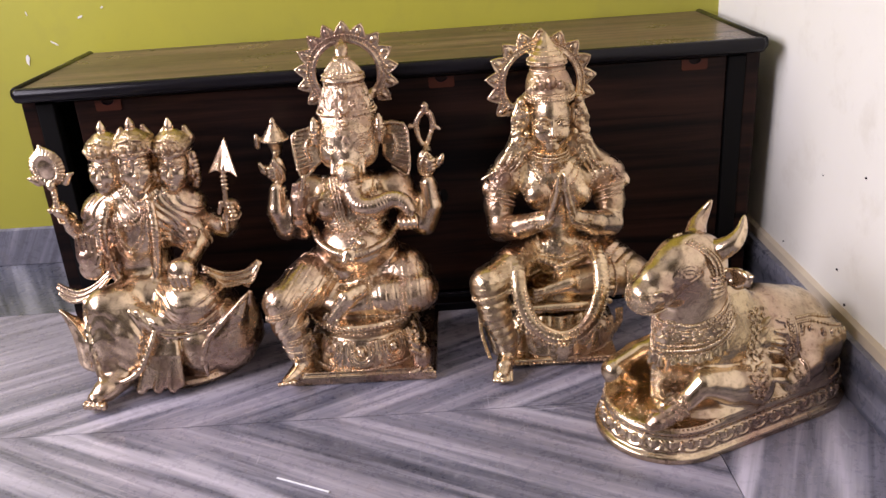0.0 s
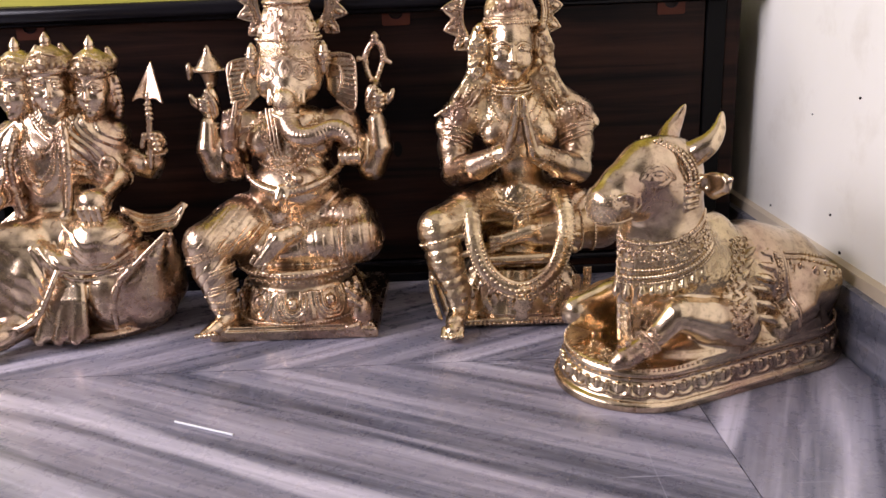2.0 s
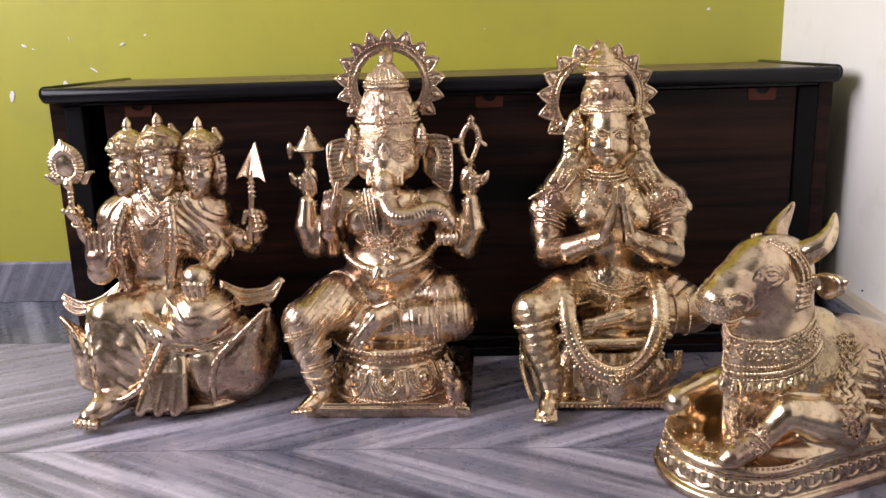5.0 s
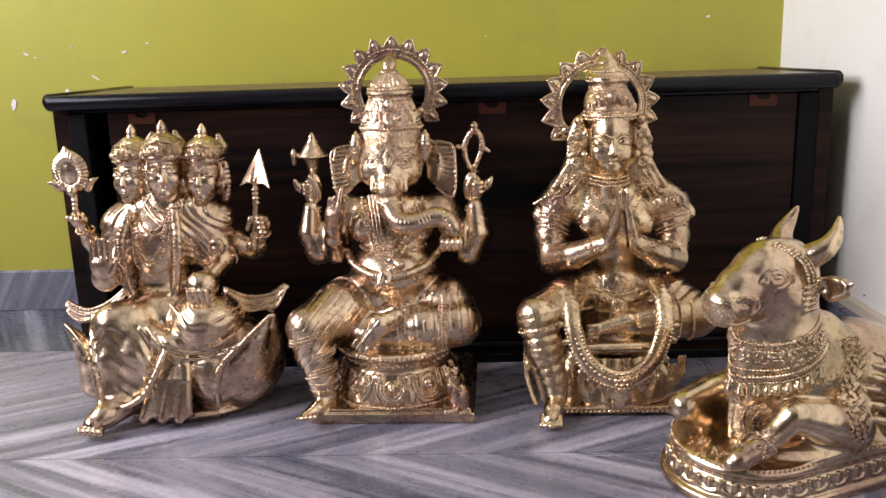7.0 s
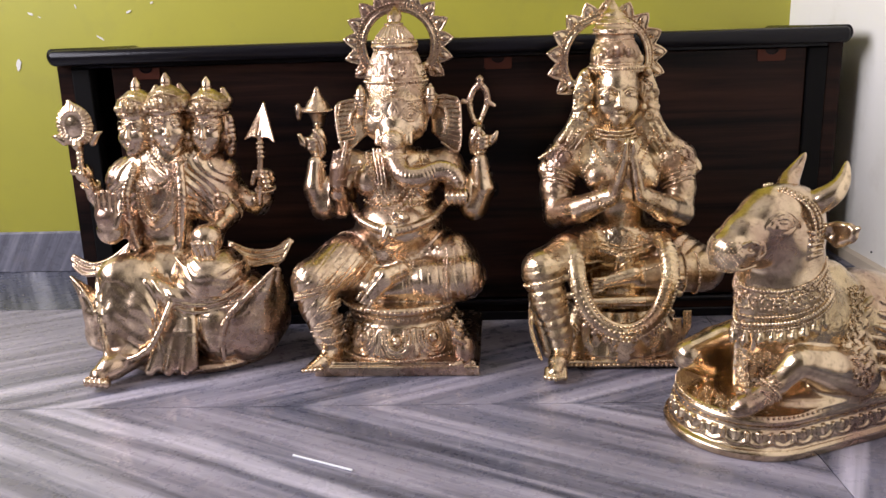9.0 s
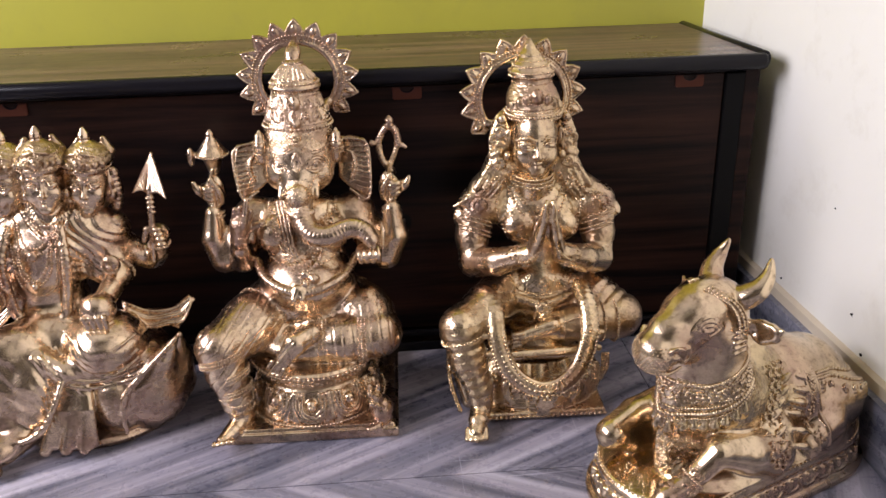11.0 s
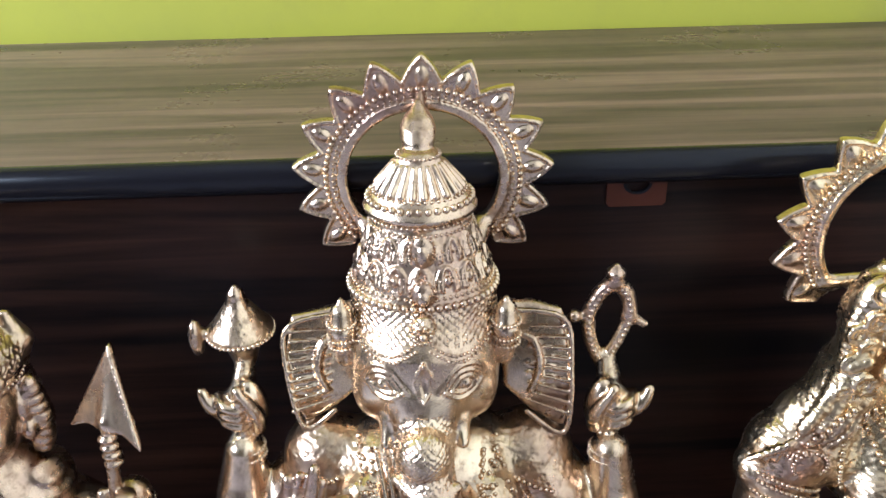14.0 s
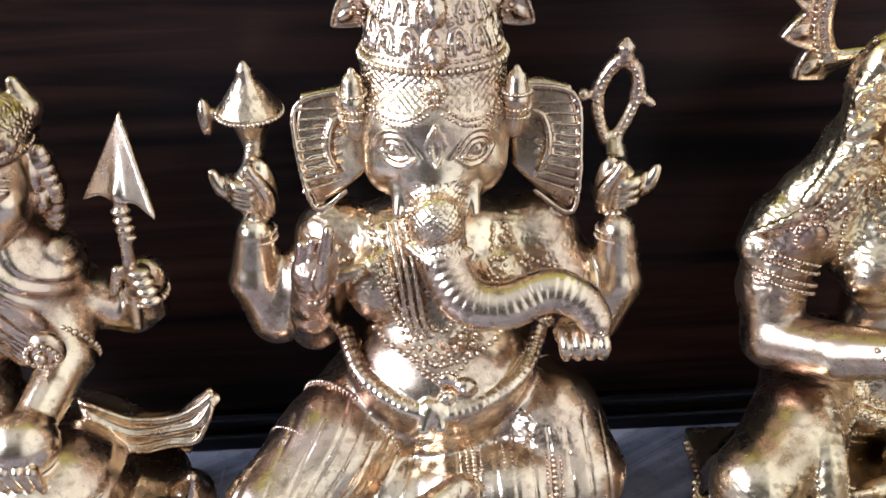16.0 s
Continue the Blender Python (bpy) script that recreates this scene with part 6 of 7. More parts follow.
    c.drum((hd, 1.203), [(0.3525, 0.0305), (0.3550, 0.0324), (0.3620, 0.0326), (0.3645, 0.0300), (0.3670, 0.0316), (0.3760, 0.0312), (0.3840, 0.0278), (0.3900, 0.0240), (0.3940, 0.0226), (0.3975, 0.0236), (0.4000, 0.0260),
                         (0.4050, 0.0262), (0.4075, 0.0238), (0.4120, 0.0214), (0.4170, 0.0168), (0.4210, 0.0128), (0.4225, 0.0138), (0.4250, 0.0116), (0.4290, 0.0074), (0.4340, 0.0050), (0.4400, 0.0010)], 0.95, (-0.05, 0.30), 0.002)
    c.relief((hd - 0.04, 1.15, 0.3665), (hd + 0.04, 1.26, 0.3930), scrolls(0.0006, 1500))
    for z, r, n, br in ((0.3548, 0.0324, 60, 0.0013), (0.3588, 0.0330, 48, 0.0024), (0.3632, 0.0318, 60, 0.0012), (0.3925, 0.0232, 48, 0.0012), (0.4000, 0.0262, 48, 0.0014), (0.4045, 0.0264, 50, 0.0012), (0.4115, 0.0216, 34, 0.0018), (0.4165, 0.0172, 34, 0.0011)):
        c.ring((hd - 0.05 * (z - 0.352), 1.203 + 0.30 * (z - 0.352), z), r, r * 0.95, br, n)
    c.ball((hd - 0.001, 1.1815, 0.381), (0.0075, 0.005, 0.0098), 0.001)
    c.ball((hd - 0.001, 1.1770, 0.381), (0.0045, 0.003, 0.0065), 0.0008)
    for i in range(18):
        a = 2 * math.pi * i / 18
        c.bead((hd - 0.001 + 0.0080 * math.cos(a), 1.1790, 0.381 + 0.0102 * math.sin(a)), 0.0010)
    for s in (-1, 1):
        for j in range(3):
            c.ball((hd + s * (0.0125 + j * 0.0070), 1.1815 + j * 0.0060, 0.3780 - j * 0.0045), (0.0046, 0.004, 0.0066), 0.001)
            c.cuff((hd + s * (0.0125 + j * 0.0070), 1.1790 + j * 0.0060, 0.3780 - j * 0.0045), (s * 0.2 * j, -1, 0), 0.0052, 0.0009, 14)
    c.zones.append(((0.235, 1.15, 0.366), (0.330, 1.235, 0.398)))
    body.zones += [((0.205, 1.17, 0.235), (0.250, 1.22, 0.33)), ((0.308, 1.17, 0.235), (0.362, 1.22, 0.33))]
    body.extra.append(c)
    c = body
    # halo
    hc = (0.2735, 1.243, 0.3665)
    c.halo(hc, 0.0490, 0.0615, 0.0780, 13, radians(136), 0.0045, 0.97)
    for s in (-1, 1):
        c.limb([(hc[0] + s * 0.044, 1.242, hc[2] - 0.032), (hd + s * 0.026, 1.236, 0.340)], 0.0045, 0.003)
    n = 66
    for i in range(n):
        a = radians(-125 + 250 * i / (n - 1))
        c.bead((hc[0] + 0.0592 * math.sin(a), hc[1] - 0.0036, hc[2] + 0.97 * 0.0592 * math.cos(a)), 0.0018)
        c.bead((hc[0] + 0.0553 * math.sin(a), hc[1] - 0.0036, hc[2] + 0.97 * 0.0553 * math.cos(a)), 0.0010)
    # arms folded to the joined palms
    for s in (-1, 1):
        x = 0.287
        c.limb([(x + s * 0.074, 1.206, 0.240), (x + s * 0.0790, 1.194, 0.205), (x + s * 0.0780, 1.180, 0.178)], [0.0228, 0.0205, 0.0175], 0.006)
        c.limb([(x + s * 0.0775, 1.178, 0.177), (x + s * 0.052, 1.150, 0.190), (x + s * 0.020, 1.122, 0.211)], [0.0188, 0.0170, 0.0122], 0.005)
        c.limb([(x + s * 0.016, 1.119, 0.214), (x + s * 0.0100, 1.113, 0.237), (x + s * 0.0050, 1.108, 0.260), (x + s * 0.0032, 1.106, 0.281)], [0.0105, 0.0095, 0.0068, 0.0034], 0.003, (0.75, 1.15, 1))
        for j in range(3):
            c.limb([(x + s * 0.0092, 1.105 + j * 0.007, 0.243), (x + s * 0.0043, 1.103 + j * 0.005, 0.279 - 0.003 * j)], [0.0034, 0.0026], 0.0006)
        c.limb([(x + s * 0.014, 1.120, 0.224), (x + s * 0.009, 1.126, 0.248)], [0.0042, 0.003], 0.002)
        for q, r in ((0.16, 0.0230), (0.24, 0.0227), (0.36, 0.0222), (0.44, 0.0218)):
            p = Vector((x + s * 0.075, 1.203, 0.236)).lerp(Vector((x + s * 0.078, 1.180, 0.178)), q)
            c.cuff(p, (0.02 * s, -0.025, -0.06), r - 0.0006, 0.0014, 50)
        c.cuff((x + s * 0.024, 1.1255, 0.2085), (-s * 0.03, -0.028, 0.02), 0.0118, 0.0015, 26)
        c.zones.append(((x + s * 0.076 - 0.025, 1.16, 0.198), (x + s * 0.076 + 0.025, 1.23, 0.232)))
    # necklaces
    for z, r in ((0.2840, 0.0235), (0.2795, 0.0245), (0.2750, 0.0260)):
        c.ring((0.2825, 1.199, z), r, r * 0.95, 0.0018, 46, (0, 0.10))
    for w, z, r in ((0.014, 0.268, 0.0018), (0.022, 0.258, 0.0021), (0.029, 0.247, 0.0018), (0.034, 0.236, 0.0021)):
        c.string([(0.289 - w * 1.25, 1.1, 0.283 - w * 0.1), (0.289 - w * 0.7, 1.1, z + 0.007), (0.289, 1.1, z), (0.289 + w * 0.7, 1.1, z + 0.007), (0.289 + w * 1.25, 1.1, 0.283 - w * 0.1)], r, 2.0, (0, 1, 0), 1.115)
    for s in (-1, 1):
        c.string([(0.289 + s * 0.046, 1.1, 0.272), (0.289 + s * 0.052, 1.1, 0.245), (0.289 + s * 0.040, 1.1, 0.215), (0.289 + s * 0.022, 1.1, 0.195)], 0.0018, 2.1, (0, 1, 0), 1.1)
        c.string([(0.289 + s * 0.010, 1.1, 0.222), (0.289 + s * 0.030, 1.1, 0.204), (0.289 + s * 0.050, 1.1, 0.212)], 0.0018, 2.1, (0, 1, 0), 1.1)
    c.relief((0.225, 1.13, 0.118), (0.360, 1.22, 0.160), scrolls(0.00045, 1700))
    c.relief((0.235, 1.14, 0.228), (0.345, 1.20, 0.290), scrolls(0.00035, 1700))
    for s in (-1, 1):
        c.relief((0.287 + s * 0.077 - 0.03, 1.15, 0.205), (0.287 + s * 0.077 + 0.03, 1.24, 0.262), scrolls(0.00045, 1700))
    c.relief((0.150, 1.06, 0.045), (0.235, 1.14, 0.140), scrolls(0.00035, 1700))
    c.relief((0.325, 1.09, 0.075), (0.418, 1.18, 0.142), scrolls(0.00035, 1700))
    for s in (-1, 1):
        c.relief((hd + s * 0.062 - 0.030, 1.17, 0.24), (hd + s * 0.062 + 0.030, 1.23, 0.30), scrolls(0.0005, 1600))
    for z in (0.146, 0.139, 0.121):
        c.string([(0.236, 1.1, z + 0.010), (0.262, 1.1, z), (0.292, 1.1, z - 0.006), (0.322, 1.1, z), (0.348, 1.1, z + 0.010)], 0.0016, 2.0, (0, 1, 0), 1.115)
    # long garland over the knees
    gl = [(0.233, 1.150, 0.150), (0.229, 1.118, 0.138), (0.230, 1.096, 0.112), (0.243, 1.082, 0.078), (0.264, 1.075, 0.060), (0.286, 1.073, 0.055), (0.308, 1.076, 0.061), (0.328, 1.084, 0.079), (0.341, 1.100, 0.112), (0.342, 1.125, 0.138), (0.338, 1.152, 0.150)]
    curve(c, gl, 0.0108, 0.002, (1, 0.6, 1))
    for off, r in ((-0.0085, 0.0024), (-0.0005, 0.0034), (0.0085, 0.0024)):
        g2 = []
        for p in gl:
            d = Vector((p[0] - 0.286, 0, p[2] - 0.125))
            d.normalize()
            g2.append((p[0] + d.x * off, p[1] - 0.0052, p[2] + d.z * off))
        c.string(g2, r, 1.95)
    for i in range(-7, 8):
        t = 0.5 + i * 0.045
        q = smooth(gl, 10)
        p = q[int(t * (len(q) - 1))]
        d = Vector((p[0] - 0.286, 0, p[2] - 0.125)).normalized()
        c.limb([(p[0] + d.x * 0.009, p[1], p[2] + d.z * 0.009), (p[0] + d.x * 0.0148, p[1] + 0.001, p[2] + d.z * 0.0148)], [0.003, 0.0042], 0.001)
    c.ball((0.2865, 1.068, 0.052), (0.009, 0.005, 0.009), 0.002)
    for i in range(6):
        a = i * math.pi / 3
        c.bead((0.2865 + 0.0062 * math.cos(a), 1.0635, 0.052 + 0.0062 * math.sin(a)), 0.0029)
    c.bead((0.2865, 1.062, 0.052), 0.003)
    for i in range(7):
        x = -0.0105 + i * 0.0035
        c.limb([(0.2865 + x * 0.6, 1.070, 0.044), (0.2865 + x, 1.074, 0.031 - 0.002 * (3 - abs(i - 3)))], [0.0016, 0.0022], 0.0006)
    for i in range(6):
        x = -0.0062 + i * 0.0025
        c.limb([(0.2865 + x * 0.7, 1.083, 0.030), (0.2865 + x * 1.2, 1.086, 0.010)], [0.0016, 0.0017], 0.0006)
    ob = c.mesh("praying_statue", (BRASS_GOLD, BRASS_GOLD_CHASED), (0.286, 1.18, 0.0))
    return tagged(ob, "polished brass seated statue with joined palms and beaded garland", "statue", "row of brass statues")


def bull_statue():
    # local x points the way the bull faces
    c = Clay((-0.18, -0.10, -0.003), (0.185, 0.105, 0.296), 0.0012)
    hl, hw = 0.088, 0.086
    c.drum((0, 0), [(0.0, hw), (0.008, hw + 0.001), (0.011, hw - 0.001), (0.0125, hw - 0.004), (0.015, hw - 0.0055), (0.030, hw - 0.009), (0.032, hw - 0.011), (0.036, hw - 0.0115), (0.0385, hw - 0.009), (0.043, hw - 0.0085), (0.047, hw - 0.011), (0.049, hw - 0.013)], straight=hl)
    # lotus border: round the stadium in even steps
    per = 4 * hl + 2 * math.pi * hw
    n = 36

    def rim(s, r):
        s %= per
        if s < 2 * hl:
            return Vector((-hl + s, -r, 0)), Vector((0, -1, 0))
        s -= 2 * hl
        if s < math.pi * hw:
            a = -math.pi / 2 + s / hw
            return Vector((hl + r * math.cos(a), r * math.sin(a), 0)), Vector((math.cos(a), math.sin(a), 0))
        s -= math.pi * hw
        if s < 2 * hl:
            return Vector((hl - s, r, 0)), Vector((0, 1, 0))
        a = math.pi / 2 + (s - 2 * hl) / hw
        return Vector((-hl + r * math.cos(a), r * math.sin(a), 0)), Vector((math.cos(a), math.sin(a), 0))
    for i in range(n):
        p, nn = rim(per * i / n, hw - 0.0065)
        t = Vector((-nn.y, nn.x, 0))
        w = per / n * 0.42
        curve(c, [p + t * w * q + nn * (0.0006 - 0.002 * zz) + Vector((0, 0, 0.0165 + 0.013 * zz)) for q, zz in ((-1.1, 1), (-1.0, 0.35), (-0.5, 0.05), (0, 0), (0.5, 0.05), (1.0, 0.35), (1.1, 1))], 0.0014, 0.0018)
        c.limb([p - nn * 0.001 + Vector((0, 0, 0.0215)), p - nn * 0.0025 + Vector((0, 0, 0.0285))], [0.0020, 0.0030], 0.0015)
    for i in range(150):
        p, nn = rim(per * i / 150, hw - 0.0105)
        c.bead(tuple(p + Vector((0, 0, 0.0475))), 0.0016)
    # body
    c.limb([(-0.096, 0.0, 0.094), (-0.05, 0.0, 0.100), (0.01, 0.0, 0.105), (0.055, 0.006, 0.112)], [0.048, 0.053, 0.052, 0.050], 0.012)
    c.ball((-0.108, 0.0, 0.082), (0.045, 0.056, 0.044), 0.012)
    c.ball((0.006, 0.002, 0.150), (0.030, 0.025, 0.026), 0.012)
    c.limb([(0.050, 0.006, 0.125), (0.070, 0.012, 0.160), (0.074, 0.017, 0.208)], [0.052, 0.043, 0.035], 0.012)
    c.limb([(0.097, 0.014, 0.182), (0.102, 0.012, 0.140), (0.103, 0.010, 0.100), (0.102, 0.008, 0.065)], [0.015, 0.0175, 0.0175, 0.015], 0.010)
    # head, held level
    c.limb([(0.072, 0.018, 0.230), (0.102, 0.019, 0.2345), (0.129, 0.020, 0.2230), (0.147, 0.021, 0.2115)], [0.0330, 0.0300, 0.0232, 0.0190], 0.010, (1, 0.90, 1))
    c.ball((0.1500, 0.021, 0.2100), (0.0150, 0.0220, 0.0200), 0.004)
    c.ball((0.084, 0.018, 0.2520), (0.030, 0.026, 0.0150), 0.008)
    c.limb([(0.080, 0.019, 0.212), (0.128, 0.020, 0.2050)], [0.026, 0.0140], 0.008)
    for s in (-1, 1):
        y = 0.019 + s * 0.0285
        # horns
        curve(c, [(0.062, 0.019 + s * 0.020, 0.252), (0.053, 0.019 + s * 0.029, 0.262), (0.044, 0.019 + s * 0.0300, 0.274), (0.038, 0.019 + s * 0.0265, 0.2885)], (0.0120, 0.0095, 0.0066, 0.0022), 0.003)
        # eyes: almond ball between heavy lids, laid on the cheek
        def on_cheek(x, z, lift=0.0):
            hit = c.drape((x, 0.019 + s * 0.09, z), (0, -s, 0), 0.1)
            return (x, hit[1] + s * lift, z)
        ex, ez = 0.1075, 0.2350
        arcs = []
        for r, up in ((0.0105, 0.0060), (0.0140, 0.0100), (0.0175, 0.0140)):
            arcs.append(([on_cheek(ex + r * q, ez - 0.0020 + up * (1 - q * q) + 0.0012 * q, 0.0002) for q in (-1, -0.6, -0.2, 0.2, 0.6, 1)], 0.0015))
        for r, dn in ((0.0105, 0.0050), (0.0125, 0.0078)):
            arcs.append(([on_cheek(ex + r * q, ez - 0.0020 - dn * (1 - q * q) + 0.0012 * q, 0.0002) for q in (-1, -0.6, -0.2, 0.2, 0.6, 1)], 0.0013))
        mid = on_cheek(ex, ez - 0.0016, -0.0014)
        c.ball(mid, (0.0085, 0.0034, 0.0044), 0.0006)
        for pts, r in arcs:
            curve(c, pts, (0.0008, r, 0.0008), 0.0006)
        # nostril fold and mouth
        c.ball((0.1375, 0.021 + s * 0.0170, 0.2150), (0.0110, 0.0070, 0.0095), 0.004)
        c.ball((0.1415, 0.021 + s * 0.0245, 0.2165), (0.0046, 0.004, 0.0032), 0.001, cut=True)
        curve(c, [(0.1485, 0.021 + s * 0.0190, 0.2195), (0.1415, 0.021 + s * 0.0238, 0.2240), (0.1330, 0.021 + s * 0.0240, 0.2185), (0.1355, 0.021 + s * 0.0240, 0.2115)], 0.0021, 0.001)
        curve(c, [(0.1265, 0.021 + s * 0.0215, 0.2190), (0.1260, 0.021 + s * 0.0225, 0.2110), (0.1335, 0.021 + s * 0.0215, 0.2050)], 0.0020, 0.0015)
        curve(c, [(0.1615, 0.021 + s * 0.008, 0.1985), (0.1495, 0.021 + s * 0.0190, 0.1965), (0.1315, 0.021 + s * 0.0185, 0.1985)], 0.0017, 0.001)
        # ears, cupped
        c.limb([(0.058, 0.018 + s * 0.032, 0.226), (0.055, 0.018 + s * 0.043, 0.2245), (0.054, 0.018 + s * 0.054, 0.2280), (0.053, 0.018 + s * 0.064, 0.2350)], [0.0075, 0.0125, 0.0100, 0.0022], 0.003, (0.6, 1, 1))
        c.limb([(0.061, 0.018 + s * 0.042, 0.2255), (0.0595, 0.018 + s * 0.054, 0.2290)], [0.0080, 0.0042], 0.003, (0.6, 1, 1), cut=True)
        # headstall: plaited band from the brow past the eye to the jaw
        for o, r in ((0.0, 0.0024), (0.0048, 0.0018), (-0.0044, 0.0016)):
            c.string([(0.096 + o, 0.019 + s * 0.010, 0.2665), (0.082 + o, 0.019 + s * 0.0265, 0.2560), (0.074 + o, 0.019 + s * 0.0330, 0.2420), (0.071 + o, 0.019 + s * 0.0345, 0.2250), (0.073 + o, 0.018 + s * 0.0335, 0.2050)], r, 1.8)
        for j in range(5):
            c.limb([(0.0660, 0.018 + s * 0.0350, 0.2280 - j * 0.0058), (0.0780, 0.018 + s * 0.0345, 0.2265 - j * 0.0058)], 0.0026, 0.001)
    for i in range(13):
        for j in range(15):
            a = radians(-72 + 144 * (j + 0.5 * (i % 2)) / 15)
            hit = c.drape((0.142 + 0.05 * math.cos(a), 0.021 + 0.05 * math.sin(a), 0.2230 - 0.0026 * i), (-math.cos(a), -math.sin(a), 0), 0.05)
            if hit and hit[0] > 0.147:
                c.bead(hit, 0.0009)
    # ground of the base rising under the body
    c.ball((0.030, 0.026, 0.050), (0.085, 0.050, 0.024), 0.010)
    c.ball((-0.070, 0.010, 0.050), (0.080, 0.066, 0.020), 0.010)
    # forelegs
    c.limb([(0.004, 0.046, 0.080), (0.014, 0.060, 0.072), (0.052, 0.064, 0.086), (0.088, 0.063, 0.100)], [0.030, 0.0260, 0.0215, 0.0165], 0.006)
    c.limb([(0.089, 0.063, 0.101), (0.110, 0.060, 0.082), (0.121, 0.058, 0.073)], [0.0150, 0.0115, 0.0105], 0.003)
    c.limb([(0.123, 0.057, 0.071), (0.143, 0.053, 0.060), (0.150, 0.052, 0.057)], [0.0120, 0.0120, 0.0090], 0.003)
    c.cuff((0.117, 0.059, 0.0765), (0.012, -0.002, -0.010), 0.0120, 0.0019, 24)
    c.limb([(0.05, -0.038, 0.085), (0.10, -0.045, 0.080), (0.142, -0.034, 0.080)], [0.026, 0.019, 0.0165], 0.006)
    c.limb([(0.142, -0.034, 0.078), (0.118, -0.030, 0.062), (0.09, -0.03, 0.055)], [0.0155, 0.012, 0.010], 0.004)
    # hind leg
    c.ball((-0.098, 0.046, 0.080), (0.048, 0.024, 0.038), 0.008)
    c.limb([(-0.078, 0.056, 0.072), (-0.045, 0.064, 0.058)], [0.022, 0.014], 0.006)
    c.limb([(-0.045, 0.066, 0.057), (-0.092, 0.066, 0.055)], [0.010, 0.009], 0.003)
    c.ball((-0.108, -0.046, 0.082), (0.048, 0.022, 0.036), 0.006)
    # dewlap folds
    for j in range(2):
        curve(c, [(0.113 - j * 0.003, 0.012 + j * 0.007, 0.172), (0.120 - j * 0.004, 0.012 + j * 0.008, 0.130), (0.119 - j * 0.003, 0.012 + j * 0.008, 0.085), (0.117 - j * 0.004, 0.012 + j * 0.009, 0.060)], (0.003, 0.0038, 0.0045), 0.0025)
    # collars draped round the neck, laid on from the near side and from the front
    rows = ((0.186, 0.166, 0.0024), (0.179, 0.158, 0.0020), (0.161, 0.138, 0.0020), (0.153, 0.130, 0.0030), (0.146, 0.123, 0.0020))
    for i, (zb, zf, r) in enumerate(rows):
        cx, cy, rr = 0.064, 0.010, 0.09
        nb = 64
        for j in range(nb):
            a = radians(-110 + 235 * j / nb)
            zz = zb + (zf - zb) * (0.5 + 0.5 * math.cos(a - 0.25)) + 0.012 * (a / 1.9) ** 2
            o = (cx + rr * math.cos(a), cy + rr * math.sin(a), zz)
            hit = c.drape(o, (-math.cos(a), -math.sin(a), 0), 0.09)
            if hit:
                c.bead(hit, r)
    # bells under the collar
    for j in range(11):
        a = radians(-25 + 125 * j / 10)
        zz = 0.115 + 0.012 * (a / 1.9) ** 2 * 2
        hit = c.drape((0.064 + 0.09 * math.cos(a), 0.009 + 0.09 * math.sin(a), zz), (-math.cos(a), -math.sin(a), 0), 0.09)
        if hit:
            h = Vector(hit)
            c.limb([h + Vector((0, 0, 0.006)), h + Vector((0, 0, -0.002))], [0.0024, 0.0054], 0.001)
            c.ball(h - Vector((0, 0, 0.006)), (0.0044, 0.0044, 0.0040), 0.001)
    # saddle cloth, its chains and tassels
    for x0, z0, x1, z1 in ((-0.012, 0.150, 0.030, 0.075), (-0.022, 0.148, 0.022, 0.072), (-0.002, 0.150, 0.038, 0.085)):
        for i in range(17):
            t = i / 16
            hit = c.drape((x0 + (x1 - x0) * t, 0.1, z0 + (z1 - z0) * t), (0, -1, 0), 0.1)
            if hit:
                c.cuff(hit, (0.4 * (-1) ** i, 1, 0.3), 0.0030, 0.0013, 8)
    for i in range(6):
        t = i / 5
        p = Vector((-0.034 + 0.036 * t, 0.1, 0.136 - 0.050 * t))
        hit = c.drape(p, (0, -1, 0), 0.1)
        if hit:
            h = Vector(hit)
            c.limb([h, h + Vector((-0.012, 0.003, -0.004)), h + Vector((-0.022, 0.002, -0.010))], [0.0020, 0.0036, 0.0026], 0.001, ribs=(0.0042, 0.0008))
            c.limb([h + Vector((0.012, 0.001, 0.008)), h + Vector((0.018, 0.001, 0.004)), h + Vector((0.024, 0.001, 0.000))], [0.0018, 0.0034, 0.0024], 0.001, ribs=(0.0042, 0.0007))
    for z in (0.118, 0.113):
        c.string([(-0.062, 0.1, z + 0.014), (-0.095, 0.1, z + 0.006), (-0.125, 0.1, z - 0.004), (-0.148, 0.1, z - 0.016)], 0.0021, 1.9, (0, -1, 0), 0.1)
    for i in range(7):
        t = i / 6
        hit = c.drape((-0.068 - 0.078 * t, 0.1, 0.119 - 0.024 * t), (0, -1, 0), 0.1)
        if hit:
            h = Vector(hit)
            c.limb([h + Vector((0, 0, 0.004)), h - Vector((0, 0, 0.010))], [0.0022, 0.0046], 0.001, ribs=(0.0042, 0.0007))
    # girth strap
    for x in (-0.058, -0.043):
        pts = []
        for j in range(9):
            hit = c.drape((x - 0.004 * j / 8, 0.1, 0.138 - 0.078 * j / 8), (0, -1, 0), 0.1)
            if hit:
                pts.append(hit)
        if len(pts) > 2:
            curve(c, pts, 0.002, 0.001)
    rnd = random.Random(5)
    for _ in range(70):
        z = rnd.uniform(0.068, 0.135)
        hit = c.drape((-0.050 + rnd.uniform(-0.005, 0.005), 0.1, z), (0, -1, 0), 0.1)
        if hit:
            c.bead(hit, rnd.uniform(0.0012, 0.0024))
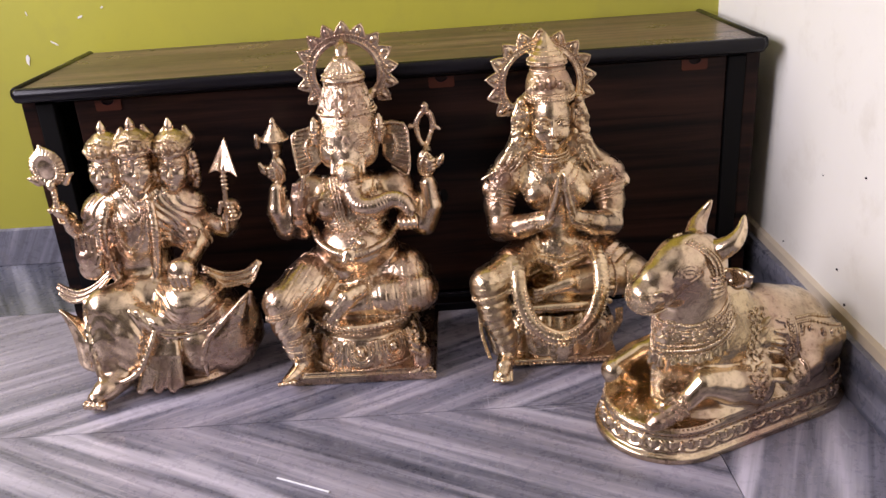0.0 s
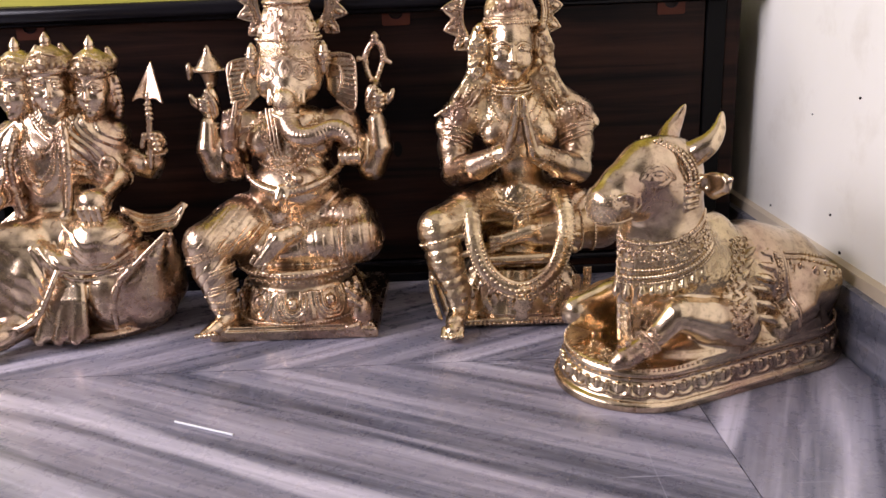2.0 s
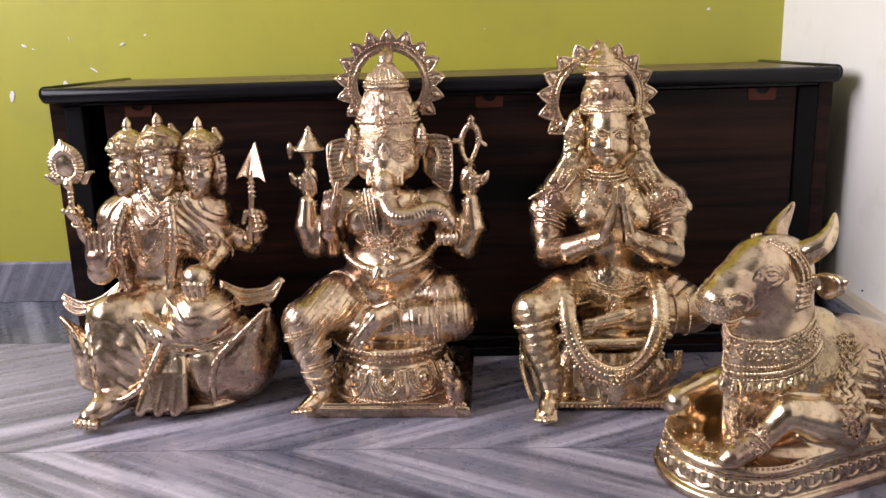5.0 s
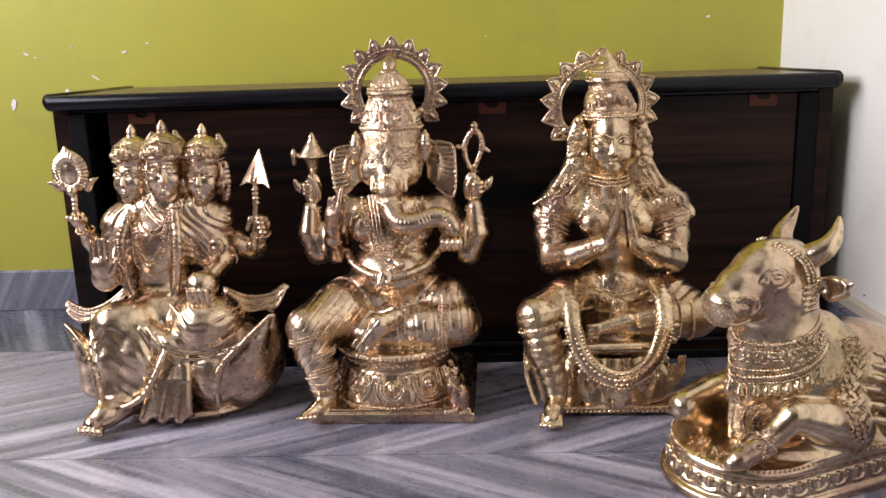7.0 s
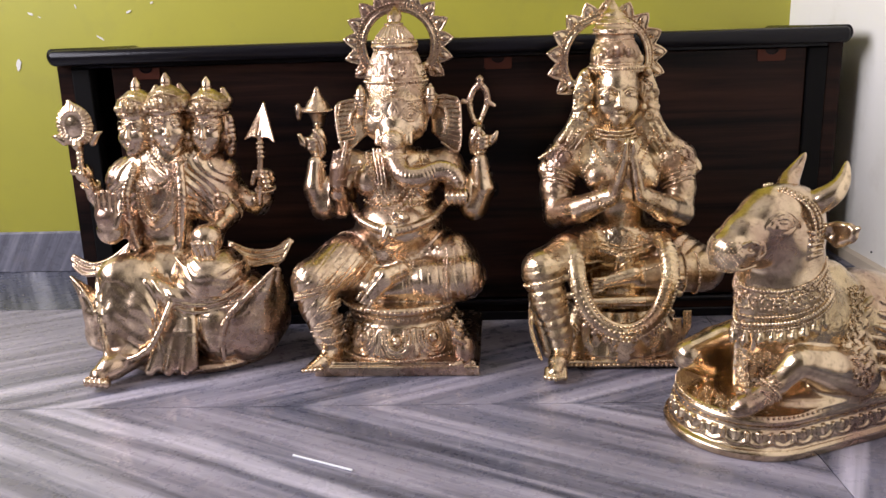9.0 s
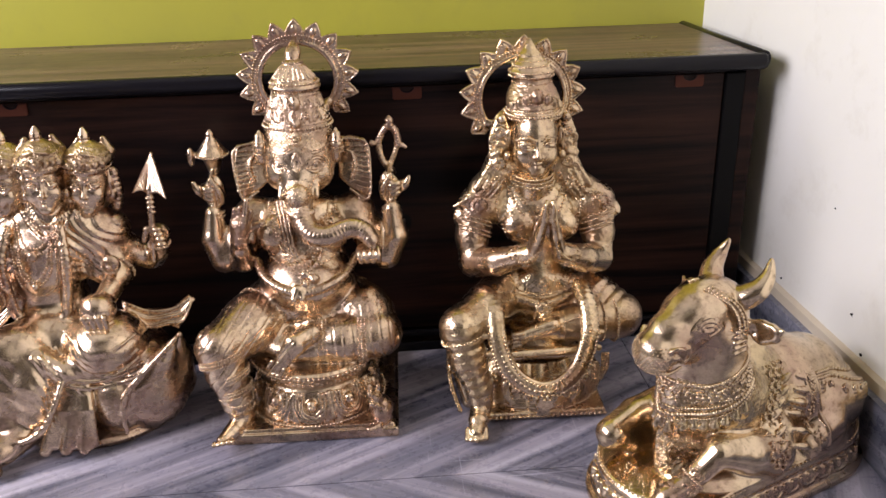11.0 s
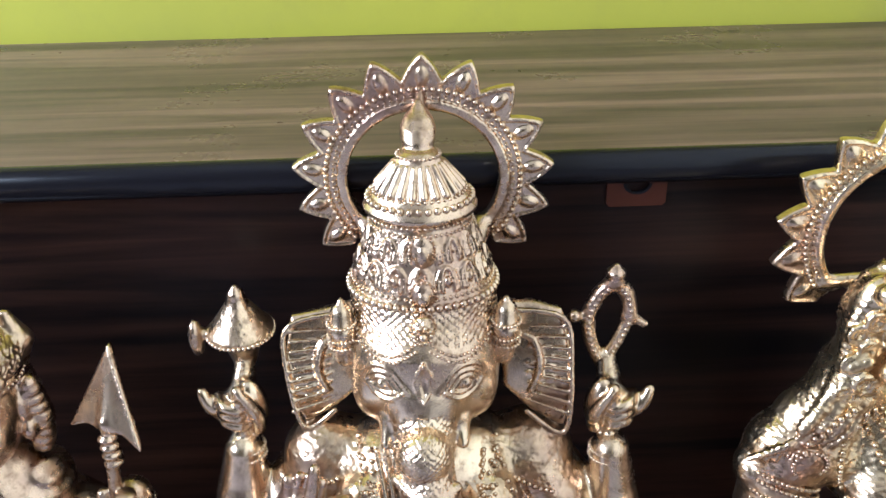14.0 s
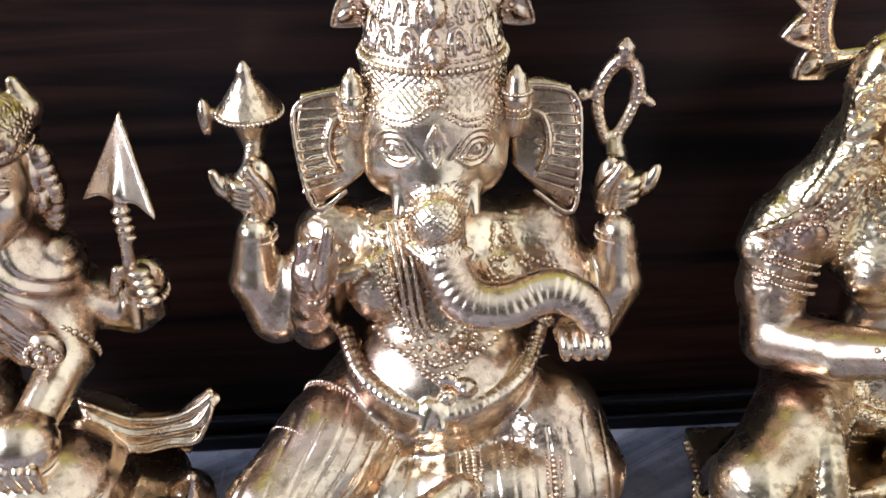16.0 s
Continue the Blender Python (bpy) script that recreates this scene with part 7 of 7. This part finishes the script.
    for _ in range(260):
        a, z = radians(rnd.uniform(-60, 120)), rnd.uniform(0.154, 0.177)
        hit = c.drape((0.064 + 0.09 * math.cos(a), 0.012 + 0.09 * math.sin(a), z - 0.008 * math.cos(a)), (-math.cos(a), -math.sin(a), 0), 0.09)
        if hit:
            c.bead(hit, rnd.uniform(0.0012, 0.0026))
    for _ in range(130):
        a, z = radians(rnd.uniform(5, 50)), rnd.uniform(0.066, 0.100)
        hit = c.drape((0.064 + 0.09 * math.cos(a), 0.009 + 0.09 * math.sin(a), z), (-math.cos(a), -math.sin(a), 0), 0.09)
        if hit and hit[0] > 0.085:
            c.cuff(hit, (math.cos(a), math.sin(a), rnd.uniform(-0.5, 0.5)), 0.0024, 0.0011, 7)
    for i in range(90):
        x, y = rnd.uniform(0.130, 0.160), rnd.uniform(-0.03, 0.055)
        hit = c.drape((x, y, 0.065), (0, 0, -1), 0.03)
        if hit:
            c.bead(hit, 0.0011)
    c.zones += [((-0.03, -0.1, 0.115), (0.115, 0.1, 0.172))]
    ob = c.mesh("bull_statue", (BRASS_YELLOW, BRASS_YELLOW_CHASED), (0.46, 0.999, 0.0), pose(0.478, 0.985, 0.0, 0, 0, 205))
    return tagged(ob, "brass reclining bull statue with bells on an oval lotus base", "statue", "row of brass statues")


elephant_statue()
three_headed_statue()
praying_statue()
bull_statue()


# ---- small things ----
def chip(name, x, z, w, h, tilt, mat):
    """A flake of missing paint on the green wall: an uneven thin plate."""
    bm = bmesh.new()
    rnd = random.Random(int(x * 1000) + int(z * 777))
    n = 12
    pts = []
    for i in range(n):
        a = 2 * math.pi * i / n
        r = rnd.uniform(0.6, 1.1)
        px, pz = w * r * math.cos(a), h * r * math.sin(a)
        c, s = math.cos(radians(tilt)), math.sin(radians(tilt))
        pts.append((x + px * c - pz * s, z + px * s + pz * c))
    f = [bm.verts.new((px, WALL_Y - 0.0012, pz)) for px, pz in pts]
    b = [bm.verts.new((px, WALL_Y + 0.001, pz)) for px, pz in pts]
    bm.faces.new(f[::-1])
    for i in range(n):
        bm.faces.new((f[i], f[i - 1], b[i - 1], b[i]))
    bmesh.ops.recalc_face_normals(bm, faces=bm.faces[:])
    return part(name, bm, mat, wall_n, "pale chip in the green paint")


def stick(a, b, r):
    bm = bmesh.new()
    d = Vector(b) - Vector(a)
    bmesh.ops.create_cone(bm, cap_ends=True, segments=10, radius1=r, radius2=r, depth=d.length)
    m = Matrix.Translation((Vector(a) + Vector(b)) / 2) @ d.to_track_quat("Z", "Y").to_matrix().to_4x4()
    bmesh.ops.transform(bm, matrix=m, verts=bm.verts[:])
    return part("white_stick", bm, CHALK_WHITE)


tagged(stick((-0.087, 0.897, 0.0012), (-0.023, 0.866, 0.0012), 0.0012), "thin white stick lying on the marble floor", "stick")

for x, z, w, h, tilt in ((-0.597, 0.388, 0.004, 0.011, -12), (-0.543, 0.4145, 0.0095, 0.0015, -32), (-0.489, 0.456, 0.0055, 0.0022, 25), (-0.580, 0.468, 0.001, 0.0045, 15), (-0.447, 0.470, 0.0035, 0.0015, 30),
                         (-0.694, 0.372, 0.005, 0.011, -10), (-0.660, 0.458, 0.0055, 0.0022, -25), (-0.645, 0.452, 0.003, 0.001, -25), (0.501, 0.484, 0.0035, 0.0022, 10), (0.131, 0.463, 0.0012, 0.0018, 0),
                         (-0.32, 0.55, 0.004, 0.0016, 15), (0.33, 0.58, 0.003, 0.002, 40), (-0.12, 0.62, 0.002, 0.003, 0)):
    chip("paint_chip", x, z, w, h, tilt, CHIP)


def wall_speck(y, z, r):
    """A small dark speck on the white side wall."""
    bm = bmesh.new()
    rnd = random.Random(int(y * 900 + z * 5000))
    n = 8
    x = right_x(y)
    ring = []
    for i in range(n):
        a, q = 2 * math.pi * i / n, r * rnd.uniform(0.6, 1.1)
        ring.append((y + q * 1.4 * math.cos(a), z + q * math.sin(a)))
    f = [bm.verts.new((x - 0.001, a, b)) for a, b in ring]
    k = [bm.verts.new((x + 0.001, a, b)) for a, b in ring]
    bm.faces.new(f)
    for i in range(n):
        bm.faces.new((f[i], f[i - 1], k[i - 1], k[i]))
    bmesh.ops.recalc_face_normals(bm, faces=bm.faces[:])
    return part("wall_speck", bm, DARK, wall_e, "small dark speck on the wall")


for y, z, r in ((1.252, 0.104, 0.0016), (1.052, 0.098, 0.0020), (1.082, 0.134, 0.0016), (1.041, 0.272, 0.0018), (0.97, 0.21, 0.0012), (1.15, 0.24, 0.001), (0.88, 0.16, 0.0014)):
    wall_speck(y, z, r)
